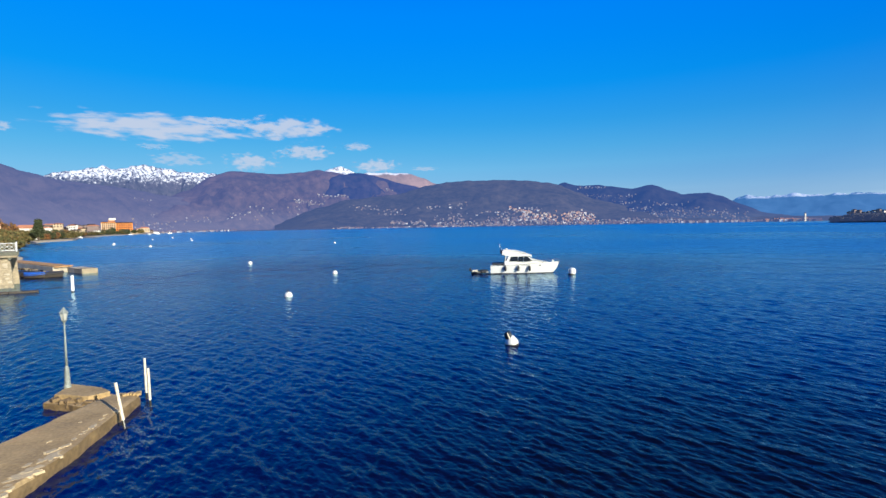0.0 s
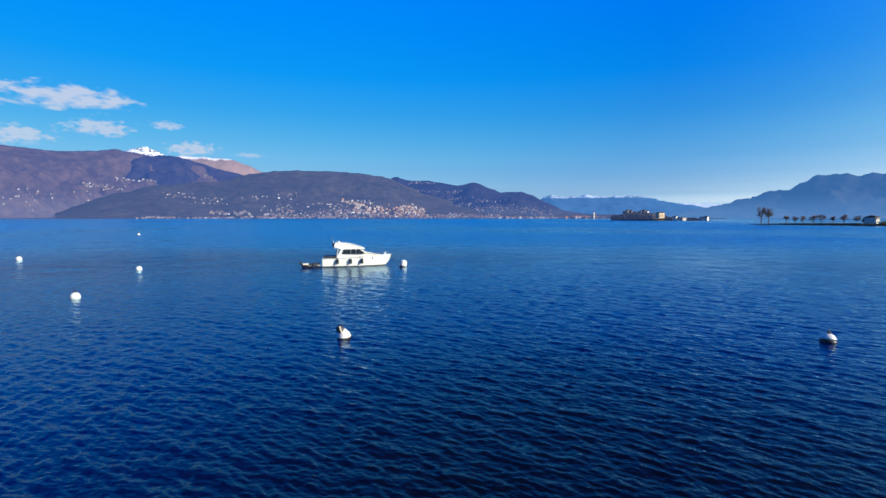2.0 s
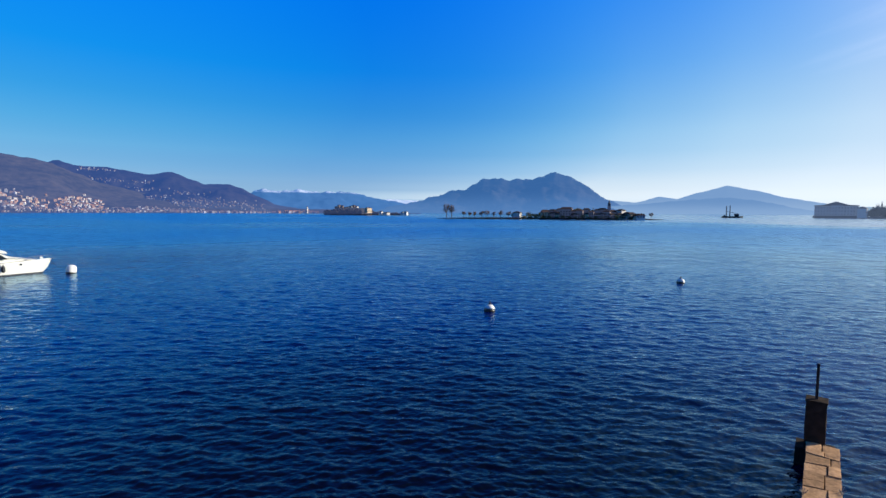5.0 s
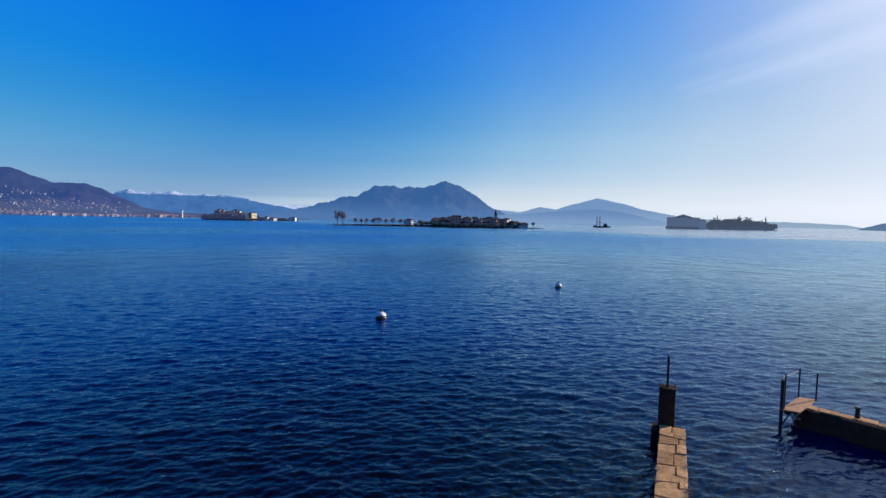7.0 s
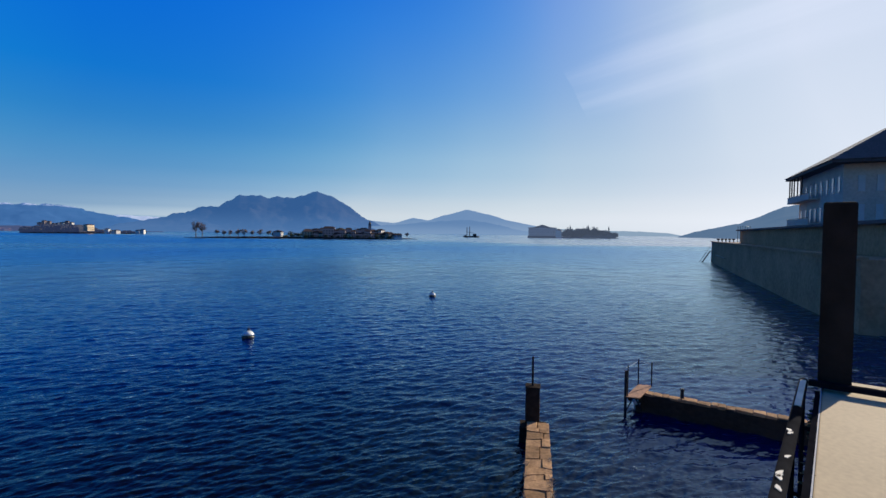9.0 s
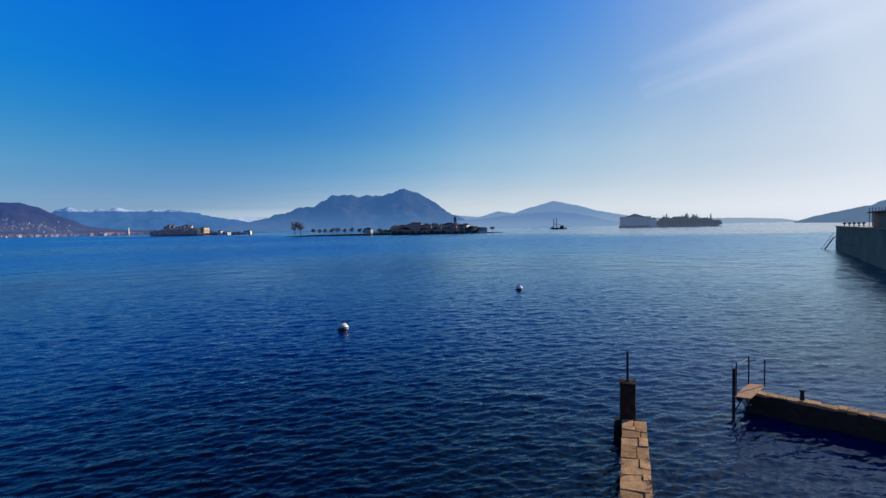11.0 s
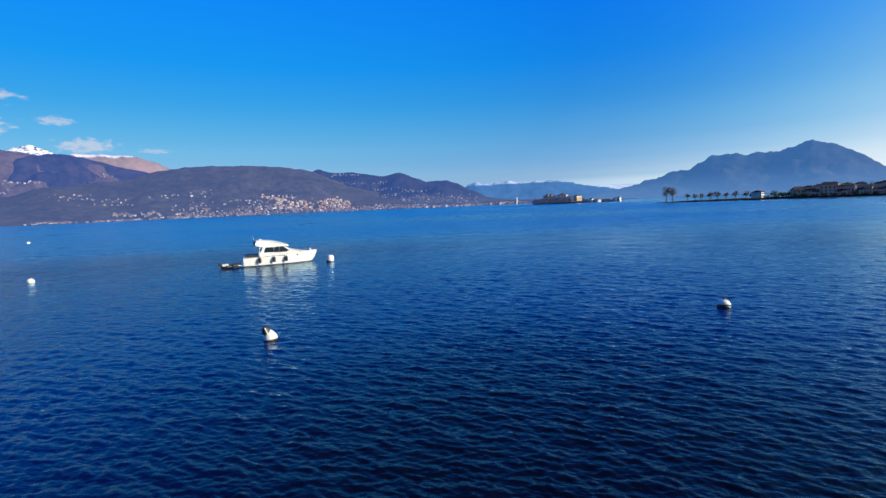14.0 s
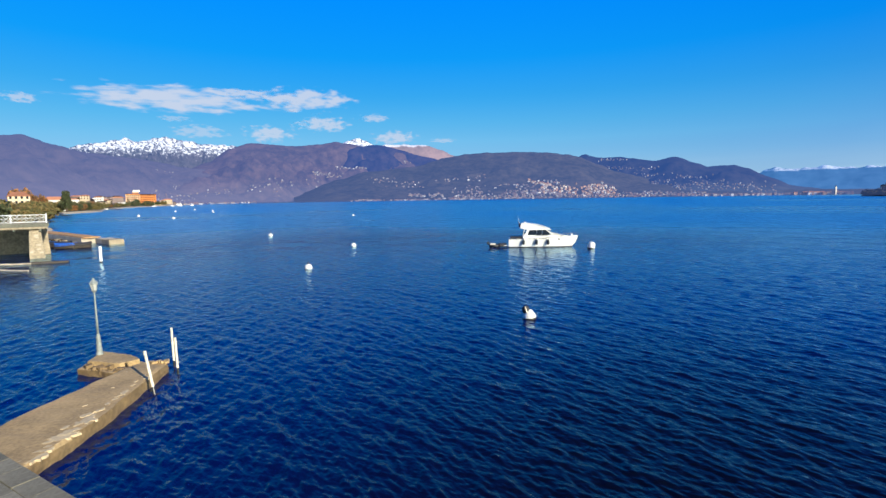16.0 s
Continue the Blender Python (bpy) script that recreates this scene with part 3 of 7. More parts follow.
# ---- lake and land ----
# one sheet to the horizon, finest along the shore, with wind waves that fade out with distance
azs = [-50 + 0.19 * i for i in range(927)] + [126 + 8 * i for i in range(1, 23)]
radii = [0.0, 3.0, 6.0, 8.0]
while radii[-1] < 6000:
    r = radii[-1]
    radii.append(r + max(r * (0.0046 if r < 60 else 0.0046 + 0.00005 * (r - 60) if r < 700 else 0.12), 0.05))
ang = np.radians(np.array(azs))
rad = np.array(radii[1:])
R_, A_ = np.meshgrid(rad, ang, indexing="ij")
X_, Y_ = R_ * np.sin(A_), R_ * np.cos(A_)
Z_ = np.zeros_like(X_)
wave_rng = np.random.RandomState(4)
gap = np.maximum(np.gradient(rad), rad * math.radians(0.2))[:, None]
for i in range(84):
    length = 0.2 * (2.4 / 0.2) ** ((i / 83) ** 1.15)
    heading = wave_rng.normal(radians(54), radians(29))
    phase = wave_rng.uniform(0, 6.28)
    amount = 0.055 * length / 6.28 * min(1.0, 0.42 / length) ** 0.68 * np.clip(length / (2.4 * gap) - 0.6, 0, 1)
    # waves run in groups
    turn = heading + wave_rng.normal(0, 0.5)
    group = 0.6 + 0.4 * np.sin((X_ * math.sin(turn) + Y_ * math.cos(turn)) * 6.28 / (length * wave_rng.uniform(3, 6)) + phase * 3) + 0.25 * np.sin((X_ * math.cos(turn) - Y_ * math.sin(turn)) * 6.28 / (length * wave_rng.uniform(4, 8)) + phase)
    ph = (X_ * math.sin(heading) + Y_ * math.cos(heading)) * 6.28 / length + phase
    Z_ += amount * group * (np.sin(ph) - 0.4 * np.cos(2 * ph))
Z_ *= np.clip((R_ - 4) / 4, 0, 1)
wv = np.stack([X_, Y_, Z_], -1).reshape(-1, 3)
nr, na = X_.shape
wv = np.vstack([wv, [[0, 0, 0]]])
ii, jj = np.meshgrid(np.arange(nr - 1), np.arange(na), indexing="ij")
j2 = (jj + 1) % na
quads = np.stack([ii * na + jj, (ii + 1) * na + jj, (ii + 1) * na + j2, ii * na + j2], -1).reshape(-1, 4)
wf = quads[:, ::-1].tolist() + [[nr * na, (j + 1) % na, j] for j in range(na)]
me = bpy.data.meshes.new("water")
me.from_pydata(wv.tolist(), [], wf)
me.polygons.foreach_set("use_smooth", [True] * len(wf))
me.materials.append(WATER)
water = tagged(new("water", me), "deep blue lake water with small wind ripples", "lake", kind="structure")


def knot_value(knots, a):
    if a <= knots[0][0]:
        return knots[0][1]
    for (a0, e0), (a1, e1) in zip(knots, knots[1:]):
        if a <= a1:
            s = (a - a0) / (a1 - a0)
            s = s * 0.55 + (s * s * (3 - 2 * s)) * 0.45
            return e0 + (e1 - e0) * s
    return knots[-1][1]


EYE = 8.0


def massif(name, knots, ridge, foot, material, label, seed, gully=0.3, rug=0.05, step=0.16, rows=34, power=1.25, foot_knots=None, relief=420.0):
    """A mountain side: its skyline by summit bearings and elevations, falling to its foot; gullied slopes, and a back that drops away.
    Returns the function of its ground height by bearing and share of the slope."""
    a0, a1 = knots[0][0], knots[-1][0]
    cols = int((a1 - a0) / step) + 1

    def crest(a):
        e = knot_value(knots, a)
        return EYE + ridge * math.tan(radians(e))

    def ground(a, s):
        top = max(crest(a), 1.0)
        jag = noise.fractal(Vector((a * 1.3, seed, 0)), 0.9, 2.1, 5) * rug * 1.4 * ridge * 0.0175
        f = foot if foot_knots is None else knot_value(foot_knots, a)
        d = f + (ridge - f) * s
        z = top * s ** power + jag * s ** 7 * min(1.0, top / 40)
        w = 4 * s * (1 - s)
        g = noise.fractal(polar(a, d, 0) / relief + Vector((seed, seed * 2, 0)), 0.9, 2.1, 6)
        z += g * gully * top * w * 0.5
        z = min(z, (top + jag * s ** 4 - EYE) * d / ridge * 0.985 + EYE) if s < 0.97 and top > 20 else z
        return polar(a, d, max(z, 0.3 if s > 0 else -2.0))

    verts, faces = [], []
    for c in range(cols):
        a = a0 + (a1 - a0) * c / (cols - 1)
        for r in range(rows + 1):
            verts.append(ground(a, r / rows))
        back = ground(a, 1.0)
        verts.append(polar(a, ridge * 1.04, back.z * 0.6 - 20))
    m = rows + 2
    for c in range(cols - 1):
        for r in range(m - 1):
            i = c * m + r
            faces.append((i, i + m, i + m + 1, i + 1))
    me = bpy.data.meshes.new(name)
    me.from_pydata(verts, [], faces)
    me.materials.append(material)
    me.polygons.foreach_set("use_smooth", [True] * len(faces))
    ob = new(name, me)
    tagged(ob, label, "mountain", kind="structure")
    return ground


# Slope colours include painted haze: air is its glow colour, veil its share.
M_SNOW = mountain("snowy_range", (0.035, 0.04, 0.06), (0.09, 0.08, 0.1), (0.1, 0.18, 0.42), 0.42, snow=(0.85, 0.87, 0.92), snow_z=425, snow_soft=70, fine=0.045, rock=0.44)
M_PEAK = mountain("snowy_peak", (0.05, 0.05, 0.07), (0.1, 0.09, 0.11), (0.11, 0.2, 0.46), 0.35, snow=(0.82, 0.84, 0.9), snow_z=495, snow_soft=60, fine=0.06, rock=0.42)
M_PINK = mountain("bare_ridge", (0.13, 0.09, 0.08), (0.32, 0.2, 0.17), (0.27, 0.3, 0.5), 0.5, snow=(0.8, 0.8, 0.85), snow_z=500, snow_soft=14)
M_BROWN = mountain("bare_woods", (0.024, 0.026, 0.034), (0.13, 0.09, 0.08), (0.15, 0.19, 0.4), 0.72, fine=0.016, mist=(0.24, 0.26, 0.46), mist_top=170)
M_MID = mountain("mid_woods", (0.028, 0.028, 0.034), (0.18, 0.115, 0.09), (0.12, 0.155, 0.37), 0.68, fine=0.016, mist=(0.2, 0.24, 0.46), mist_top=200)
# A cloud's shade is painted in: darker, bluer copy of the mid woods.
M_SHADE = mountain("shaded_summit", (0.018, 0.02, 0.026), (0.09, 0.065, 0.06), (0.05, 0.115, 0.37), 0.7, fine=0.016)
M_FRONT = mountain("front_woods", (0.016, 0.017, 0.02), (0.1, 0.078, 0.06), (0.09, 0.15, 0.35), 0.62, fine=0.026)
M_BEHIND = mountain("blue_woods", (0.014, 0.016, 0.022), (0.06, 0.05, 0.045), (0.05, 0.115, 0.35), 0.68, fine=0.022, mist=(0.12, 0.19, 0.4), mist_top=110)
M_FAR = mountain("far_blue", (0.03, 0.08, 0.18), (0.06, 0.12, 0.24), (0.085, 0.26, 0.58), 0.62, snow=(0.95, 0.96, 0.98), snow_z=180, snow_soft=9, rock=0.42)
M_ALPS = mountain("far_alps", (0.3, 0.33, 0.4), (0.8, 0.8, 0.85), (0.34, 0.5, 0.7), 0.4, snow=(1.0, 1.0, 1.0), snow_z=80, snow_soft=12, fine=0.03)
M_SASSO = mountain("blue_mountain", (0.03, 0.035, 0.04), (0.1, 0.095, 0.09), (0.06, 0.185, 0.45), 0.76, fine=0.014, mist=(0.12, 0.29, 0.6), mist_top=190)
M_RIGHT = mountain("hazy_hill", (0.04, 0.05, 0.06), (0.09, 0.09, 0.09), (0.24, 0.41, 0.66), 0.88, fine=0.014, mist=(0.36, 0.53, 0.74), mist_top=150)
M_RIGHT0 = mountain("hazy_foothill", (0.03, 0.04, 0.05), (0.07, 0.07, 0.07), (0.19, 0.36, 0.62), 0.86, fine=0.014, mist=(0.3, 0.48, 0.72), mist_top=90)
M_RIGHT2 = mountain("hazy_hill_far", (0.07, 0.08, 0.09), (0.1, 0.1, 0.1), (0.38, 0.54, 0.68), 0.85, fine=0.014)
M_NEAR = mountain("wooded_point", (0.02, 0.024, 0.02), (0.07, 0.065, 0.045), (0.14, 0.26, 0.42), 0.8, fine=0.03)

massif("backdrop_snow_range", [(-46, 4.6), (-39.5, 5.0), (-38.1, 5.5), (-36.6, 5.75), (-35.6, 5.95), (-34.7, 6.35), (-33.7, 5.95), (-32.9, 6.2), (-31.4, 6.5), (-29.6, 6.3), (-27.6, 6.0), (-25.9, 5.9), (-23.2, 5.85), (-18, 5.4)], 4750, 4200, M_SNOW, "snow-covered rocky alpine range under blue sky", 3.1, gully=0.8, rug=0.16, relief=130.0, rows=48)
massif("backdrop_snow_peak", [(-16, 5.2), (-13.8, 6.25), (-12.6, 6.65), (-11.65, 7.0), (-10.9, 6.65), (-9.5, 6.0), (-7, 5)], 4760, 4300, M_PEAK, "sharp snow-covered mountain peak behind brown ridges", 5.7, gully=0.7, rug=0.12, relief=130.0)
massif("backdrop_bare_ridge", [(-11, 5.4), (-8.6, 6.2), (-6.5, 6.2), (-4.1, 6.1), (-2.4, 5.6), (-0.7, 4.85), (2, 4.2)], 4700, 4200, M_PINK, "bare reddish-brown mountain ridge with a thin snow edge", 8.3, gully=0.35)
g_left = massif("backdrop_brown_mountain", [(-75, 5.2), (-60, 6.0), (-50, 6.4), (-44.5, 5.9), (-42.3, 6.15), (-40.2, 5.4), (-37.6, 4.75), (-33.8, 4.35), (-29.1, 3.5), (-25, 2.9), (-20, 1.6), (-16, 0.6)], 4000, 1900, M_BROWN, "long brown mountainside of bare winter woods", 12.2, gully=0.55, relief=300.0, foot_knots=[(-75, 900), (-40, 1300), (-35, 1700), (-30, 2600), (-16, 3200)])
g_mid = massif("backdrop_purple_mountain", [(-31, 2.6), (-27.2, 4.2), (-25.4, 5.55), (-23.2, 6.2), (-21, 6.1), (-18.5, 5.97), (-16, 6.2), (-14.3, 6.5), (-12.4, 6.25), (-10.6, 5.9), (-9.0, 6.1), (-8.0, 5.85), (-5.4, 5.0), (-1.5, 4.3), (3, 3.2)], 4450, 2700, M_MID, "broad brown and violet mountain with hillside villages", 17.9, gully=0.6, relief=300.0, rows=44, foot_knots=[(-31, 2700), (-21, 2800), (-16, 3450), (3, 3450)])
# Extra summit mesh that carries the painted cloud shade.
massif("backdrop_shaded_summit", [(-14.5, 5.0), (-13, 5.75), (-11.5, 5.98), (-9.7, 6.2), (-8.2, 5.95), (-6.8, 5.55), (-5.4, 5.1), (-3.6, 4.7), (0, 3.4)], 4400, 3720, M_SHADE, "wooded summit coloured dark blue for a cloud's shade", 19.3, gully=0.5, relief=240.0, power=1.0)
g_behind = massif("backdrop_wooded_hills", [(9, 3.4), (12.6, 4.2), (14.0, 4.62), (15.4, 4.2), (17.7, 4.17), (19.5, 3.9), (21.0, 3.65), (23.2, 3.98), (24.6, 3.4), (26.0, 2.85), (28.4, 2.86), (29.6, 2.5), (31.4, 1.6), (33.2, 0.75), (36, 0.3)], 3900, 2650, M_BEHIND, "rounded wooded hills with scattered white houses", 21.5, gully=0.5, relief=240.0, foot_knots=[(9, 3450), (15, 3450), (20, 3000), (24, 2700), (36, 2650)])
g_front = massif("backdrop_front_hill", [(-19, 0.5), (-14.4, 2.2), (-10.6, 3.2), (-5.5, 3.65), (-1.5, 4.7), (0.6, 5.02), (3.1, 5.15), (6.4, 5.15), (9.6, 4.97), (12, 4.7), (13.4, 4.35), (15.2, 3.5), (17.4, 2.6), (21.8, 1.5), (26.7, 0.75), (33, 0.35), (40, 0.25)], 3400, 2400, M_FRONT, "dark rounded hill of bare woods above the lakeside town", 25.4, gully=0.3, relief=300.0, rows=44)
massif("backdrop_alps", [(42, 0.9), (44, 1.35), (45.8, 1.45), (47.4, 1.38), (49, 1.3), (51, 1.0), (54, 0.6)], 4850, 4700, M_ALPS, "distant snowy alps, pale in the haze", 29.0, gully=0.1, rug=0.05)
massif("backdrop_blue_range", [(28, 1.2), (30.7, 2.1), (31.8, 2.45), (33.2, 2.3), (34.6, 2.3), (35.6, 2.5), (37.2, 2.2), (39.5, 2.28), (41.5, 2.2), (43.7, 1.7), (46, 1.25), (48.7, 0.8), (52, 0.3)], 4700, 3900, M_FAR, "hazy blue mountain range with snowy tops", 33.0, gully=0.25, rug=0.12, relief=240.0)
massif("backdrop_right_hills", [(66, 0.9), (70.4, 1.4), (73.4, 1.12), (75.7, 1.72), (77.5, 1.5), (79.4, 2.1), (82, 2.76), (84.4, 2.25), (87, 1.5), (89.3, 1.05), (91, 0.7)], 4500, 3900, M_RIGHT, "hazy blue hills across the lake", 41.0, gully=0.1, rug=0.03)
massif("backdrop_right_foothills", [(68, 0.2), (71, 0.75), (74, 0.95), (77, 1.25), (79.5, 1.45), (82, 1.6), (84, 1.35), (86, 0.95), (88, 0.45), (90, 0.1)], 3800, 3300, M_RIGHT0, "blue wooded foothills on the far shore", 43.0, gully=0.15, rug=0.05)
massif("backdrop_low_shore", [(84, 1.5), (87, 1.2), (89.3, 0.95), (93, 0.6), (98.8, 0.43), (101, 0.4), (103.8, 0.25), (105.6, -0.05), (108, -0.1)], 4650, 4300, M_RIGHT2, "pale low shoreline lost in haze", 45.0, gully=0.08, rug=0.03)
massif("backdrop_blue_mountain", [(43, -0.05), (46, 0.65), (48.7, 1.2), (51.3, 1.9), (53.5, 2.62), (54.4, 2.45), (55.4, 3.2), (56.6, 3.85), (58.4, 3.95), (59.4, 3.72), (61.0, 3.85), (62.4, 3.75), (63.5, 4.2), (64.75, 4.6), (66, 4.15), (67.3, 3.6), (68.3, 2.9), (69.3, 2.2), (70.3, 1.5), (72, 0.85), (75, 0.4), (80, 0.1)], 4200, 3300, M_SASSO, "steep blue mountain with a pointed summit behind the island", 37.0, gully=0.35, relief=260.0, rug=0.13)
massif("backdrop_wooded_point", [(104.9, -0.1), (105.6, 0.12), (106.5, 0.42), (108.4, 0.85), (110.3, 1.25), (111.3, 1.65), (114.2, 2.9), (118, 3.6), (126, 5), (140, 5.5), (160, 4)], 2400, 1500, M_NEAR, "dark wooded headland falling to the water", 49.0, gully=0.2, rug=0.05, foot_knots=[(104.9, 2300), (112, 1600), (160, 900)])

# ---- towns, shore and islands far off ----
rnd = random.Random(11)


def houses_stuff(name, spots, label, size=(7, 14), high=(5, 10), wall=TOWN_WALL, roof=TOWN_ROOF, turn=0.0):
    """A scatter of small houses, each with walls and a gable roof, on the given places."""
    verts, faces, mats = [], [], []
    for p in spots:
        w, d, h = rnd.uniform(*size), rnd.uniform(6, 10), rnd.uniform(*high)
        r = rnd.uniform(1.2, 2.4)
        a = rnd.uniform(-0.6, 0.6) + math.atan2(-p.x, p.y) + turn
        ca, sa = math.cos(a), math.sin(a)
        i = len(verts)
        loc = [(-w, -d, -6), (w, -d, -6), (w, d, -6), (-w, d, -6), (-w, -d, h), (w, -d, h), (w, d, h), (-w, d, h)]
        loc += [(-w * 1.08, -d * 1.12, h), (w * 1.08, -d * 1.12, h), (w * 1.08, d * 1.12, h), (-w * 1.08, d * 1.12, h), (-w * 1.0, 0, h + r), (w * 1.0, 0, h + r)]
        for x, y, z in loc:
            x, y = x * 0.5, y * 0.5
            verts.append((p.x + x * ca - y * sa, p.y + x * sa + y * ca, p.z + z))
        for q in ((0, 1, 5, 4), (1, 2, 6, 5), (2, 3, 7, 6), (3, 0, 4, 7)):
            faces.append([i + k for k in q])
            mats.append(0)
        for q in ((8, 9, 13, 12), (10, 11, 12, 13), (9, 10, 13), (11, 8, 12)):
            faces.append([i + k for k in q])
            mats.append(1)
    me = bpy.data.meshes.new(name)
    me.from_pydata(verts, [], faces)
    me.materials.append(wall)
    me.materials.append(roof)
    me.polygons.foreach_set("material_index", mats)
    ob = new(name, me)
    return tagged(ob, label, "houses", kind="stuff")


def clustered(ground, count, az, share, clusters, spread=1.6):
    """Places on a slope, gathered in hamlets."""
    seeds = [(rnd.uniform(*az), rnd.uniform(*share) ** 1.2 * (share[1] ** -0.2 if share[1] else 1)) for _ in range(clusters)]
    out = []
    while len(out) < count:
        a, s = rnd.choice(seeds)
        a += rnd.gauss(0, spread)
        s += rnd.gauss(0, (share[1] - share[0]) * 0.07)
        if az[0] <= a <= az[1] and share[0] <= s <= share[1]:
            out.append(ground(a, s))
    return out


def hamlet(ground, count, a0, a1, e0, e1, loose=0.12):
    """Places along a band of a slope, from one bearing and elevation to another."""
    out = []
    for _ in range(count):
        k = rnd.random()
        a, e = a0 + (a1 - a0) * k + rnd.gauss(0, 0.1), e0 + (e1 - e0) * k + rnd.gauss(0, loose)
        for i in range(61):
            p = ground(a, i / 60)
            if math.degrees(math.atan2(p.z - EYE, math.hypot(p.x, p.y))) >= e:
                out.append(p)
                break
    return out


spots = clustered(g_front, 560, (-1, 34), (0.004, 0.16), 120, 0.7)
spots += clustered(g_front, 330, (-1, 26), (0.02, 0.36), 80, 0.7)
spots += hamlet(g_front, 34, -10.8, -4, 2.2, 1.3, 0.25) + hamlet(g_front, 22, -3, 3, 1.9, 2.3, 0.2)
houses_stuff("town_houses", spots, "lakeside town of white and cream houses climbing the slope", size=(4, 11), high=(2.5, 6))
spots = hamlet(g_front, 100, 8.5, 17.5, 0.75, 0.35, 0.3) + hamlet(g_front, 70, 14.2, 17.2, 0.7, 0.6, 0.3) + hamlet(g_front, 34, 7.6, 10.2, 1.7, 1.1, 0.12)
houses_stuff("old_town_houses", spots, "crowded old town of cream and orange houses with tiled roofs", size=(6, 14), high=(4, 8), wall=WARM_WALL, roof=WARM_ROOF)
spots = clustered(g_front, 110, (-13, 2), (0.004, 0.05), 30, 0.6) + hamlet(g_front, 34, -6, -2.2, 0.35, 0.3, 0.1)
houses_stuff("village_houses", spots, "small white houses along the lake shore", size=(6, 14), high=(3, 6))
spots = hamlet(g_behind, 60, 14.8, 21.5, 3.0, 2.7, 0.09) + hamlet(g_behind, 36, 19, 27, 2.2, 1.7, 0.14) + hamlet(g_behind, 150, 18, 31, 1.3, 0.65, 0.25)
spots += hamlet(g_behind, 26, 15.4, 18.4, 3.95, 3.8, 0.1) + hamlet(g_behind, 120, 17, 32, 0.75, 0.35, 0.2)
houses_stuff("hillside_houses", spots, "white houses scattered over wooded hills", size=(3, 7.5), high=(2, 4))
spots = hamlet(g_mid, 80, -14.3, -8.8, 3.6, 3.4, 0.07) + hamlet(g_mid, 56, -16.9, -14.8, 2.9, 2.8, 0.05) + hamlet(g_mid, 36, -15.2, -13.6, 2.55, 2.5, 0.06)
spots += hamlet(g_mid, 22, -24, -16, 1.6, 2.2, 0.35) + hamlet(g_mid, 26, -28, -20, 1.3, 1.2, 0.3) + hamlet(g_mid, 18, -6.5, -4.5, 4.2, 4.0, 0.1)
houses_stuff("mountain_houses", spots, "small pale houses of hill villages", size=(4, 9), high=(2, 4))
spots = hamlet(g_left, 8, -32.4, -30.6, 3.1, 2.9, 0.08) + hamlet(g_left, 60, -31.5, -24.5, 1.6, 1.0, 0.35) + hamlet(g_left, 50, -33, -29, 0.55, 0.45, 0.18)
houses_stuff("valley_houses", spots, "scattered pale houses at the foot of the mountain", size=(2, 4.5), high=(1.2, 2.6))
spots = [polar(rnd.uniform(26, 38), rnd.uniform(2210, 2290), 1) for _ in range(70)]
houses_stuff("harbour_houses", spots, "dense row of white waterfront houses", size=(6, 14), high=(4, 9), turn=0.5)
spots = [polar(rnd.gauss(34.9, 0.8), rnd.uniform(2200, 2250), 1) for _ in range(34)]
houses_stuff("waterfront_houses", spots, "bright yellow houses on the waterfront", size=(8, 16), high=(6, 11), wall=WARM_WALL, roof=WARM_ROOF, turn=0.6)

# thin pale shore strip at the foot of the hills
bm = bmesh.new()
row = []
for i in range(140):
    a = -27 + i * 0.55
    d = 2440 + 25 * noise.noise(Vector((a * 0.5, 2, 0))) - (170 if a > 26 else 0) * min(1, (a - 26) / 3 if a > 26 else 0)
    row.append([bm.verts.new(polar(a, d, z)) for d, z in ((d, -1), (d, 1.1), (d + 40, 1.8), (d + 330, 2.4))])
for p, q in zip(row, row[1:]):
    for k in range(3):
        bm.faces.new((p[k], q[k], q[k + 1], p[k + 1]))
tagged(part("shore_far", bm, M_FRONT), "narrow dark lake shore below the towns", "shore", kind="structure")


def house(at, w, d, h, az, wall, roof, label, ridge=2.2, group="", windows=0, name="house", cols=4):
    t = thing(name, at, label, "house", group, rz=-az)
    part("wall", box(-w / 2, w / 2, -d / 2, d / 2, -2, h), wall, t)
    bm = bmesh.new()
    e = 0.5
    lo = [bm.verts.new(c) for c in ((-w / 2 - e, -d / 2 - e, h), (w / 2 + e, -d / 2 - e, h), (w / 2 + e, d / 2 + e, h), (-w / 2 - e, d / 2 + e, h))]
    lo2 = [bm.verts.new((v.co.x, v.co.y, h + 0.25)) for v in lo]
    up = [bm.verts.new((-w * 0.28, 0, h + ridge)), bm.verts.new((w * 0.28, 0, h + ridge))]
    bm.faces.new(lo[::-1])
    for i in range(4):
        bm.faces.new((lo[i], lo[(i + 1) % 4], lo2[(i + 1) % 4], lo2[i]))
    bm.faces.new((lo2[0], lo2[1], up[1], up[0]))
    bm.faces.new((lo2[1], lo2[2], up[1]))
    bm.faces.new((lo2[2], lo2[3], up[0], up[1]))
    bm.faces.new((lo2[3], lo2[0], up[0]))
    part("roof", bm, roof, t)
    if windows:
        ww = min(1.3, w / cols * 0.45)
        me = mesh_from(box(-ww / 2, ww / 2, -0.12, 0.05, -0.85, 0.85), "window", WINDOW_DARK)
        for f in range(windows):
            for c in range(cols):
                o = new("window", me)
                o.parent = t
                o.location = (-w / 2 + (c + 0.5) * w / cols, -d / 2, 1.7 + f * 3.0)
    return t


# island of fishermen
ISLE = 615.0
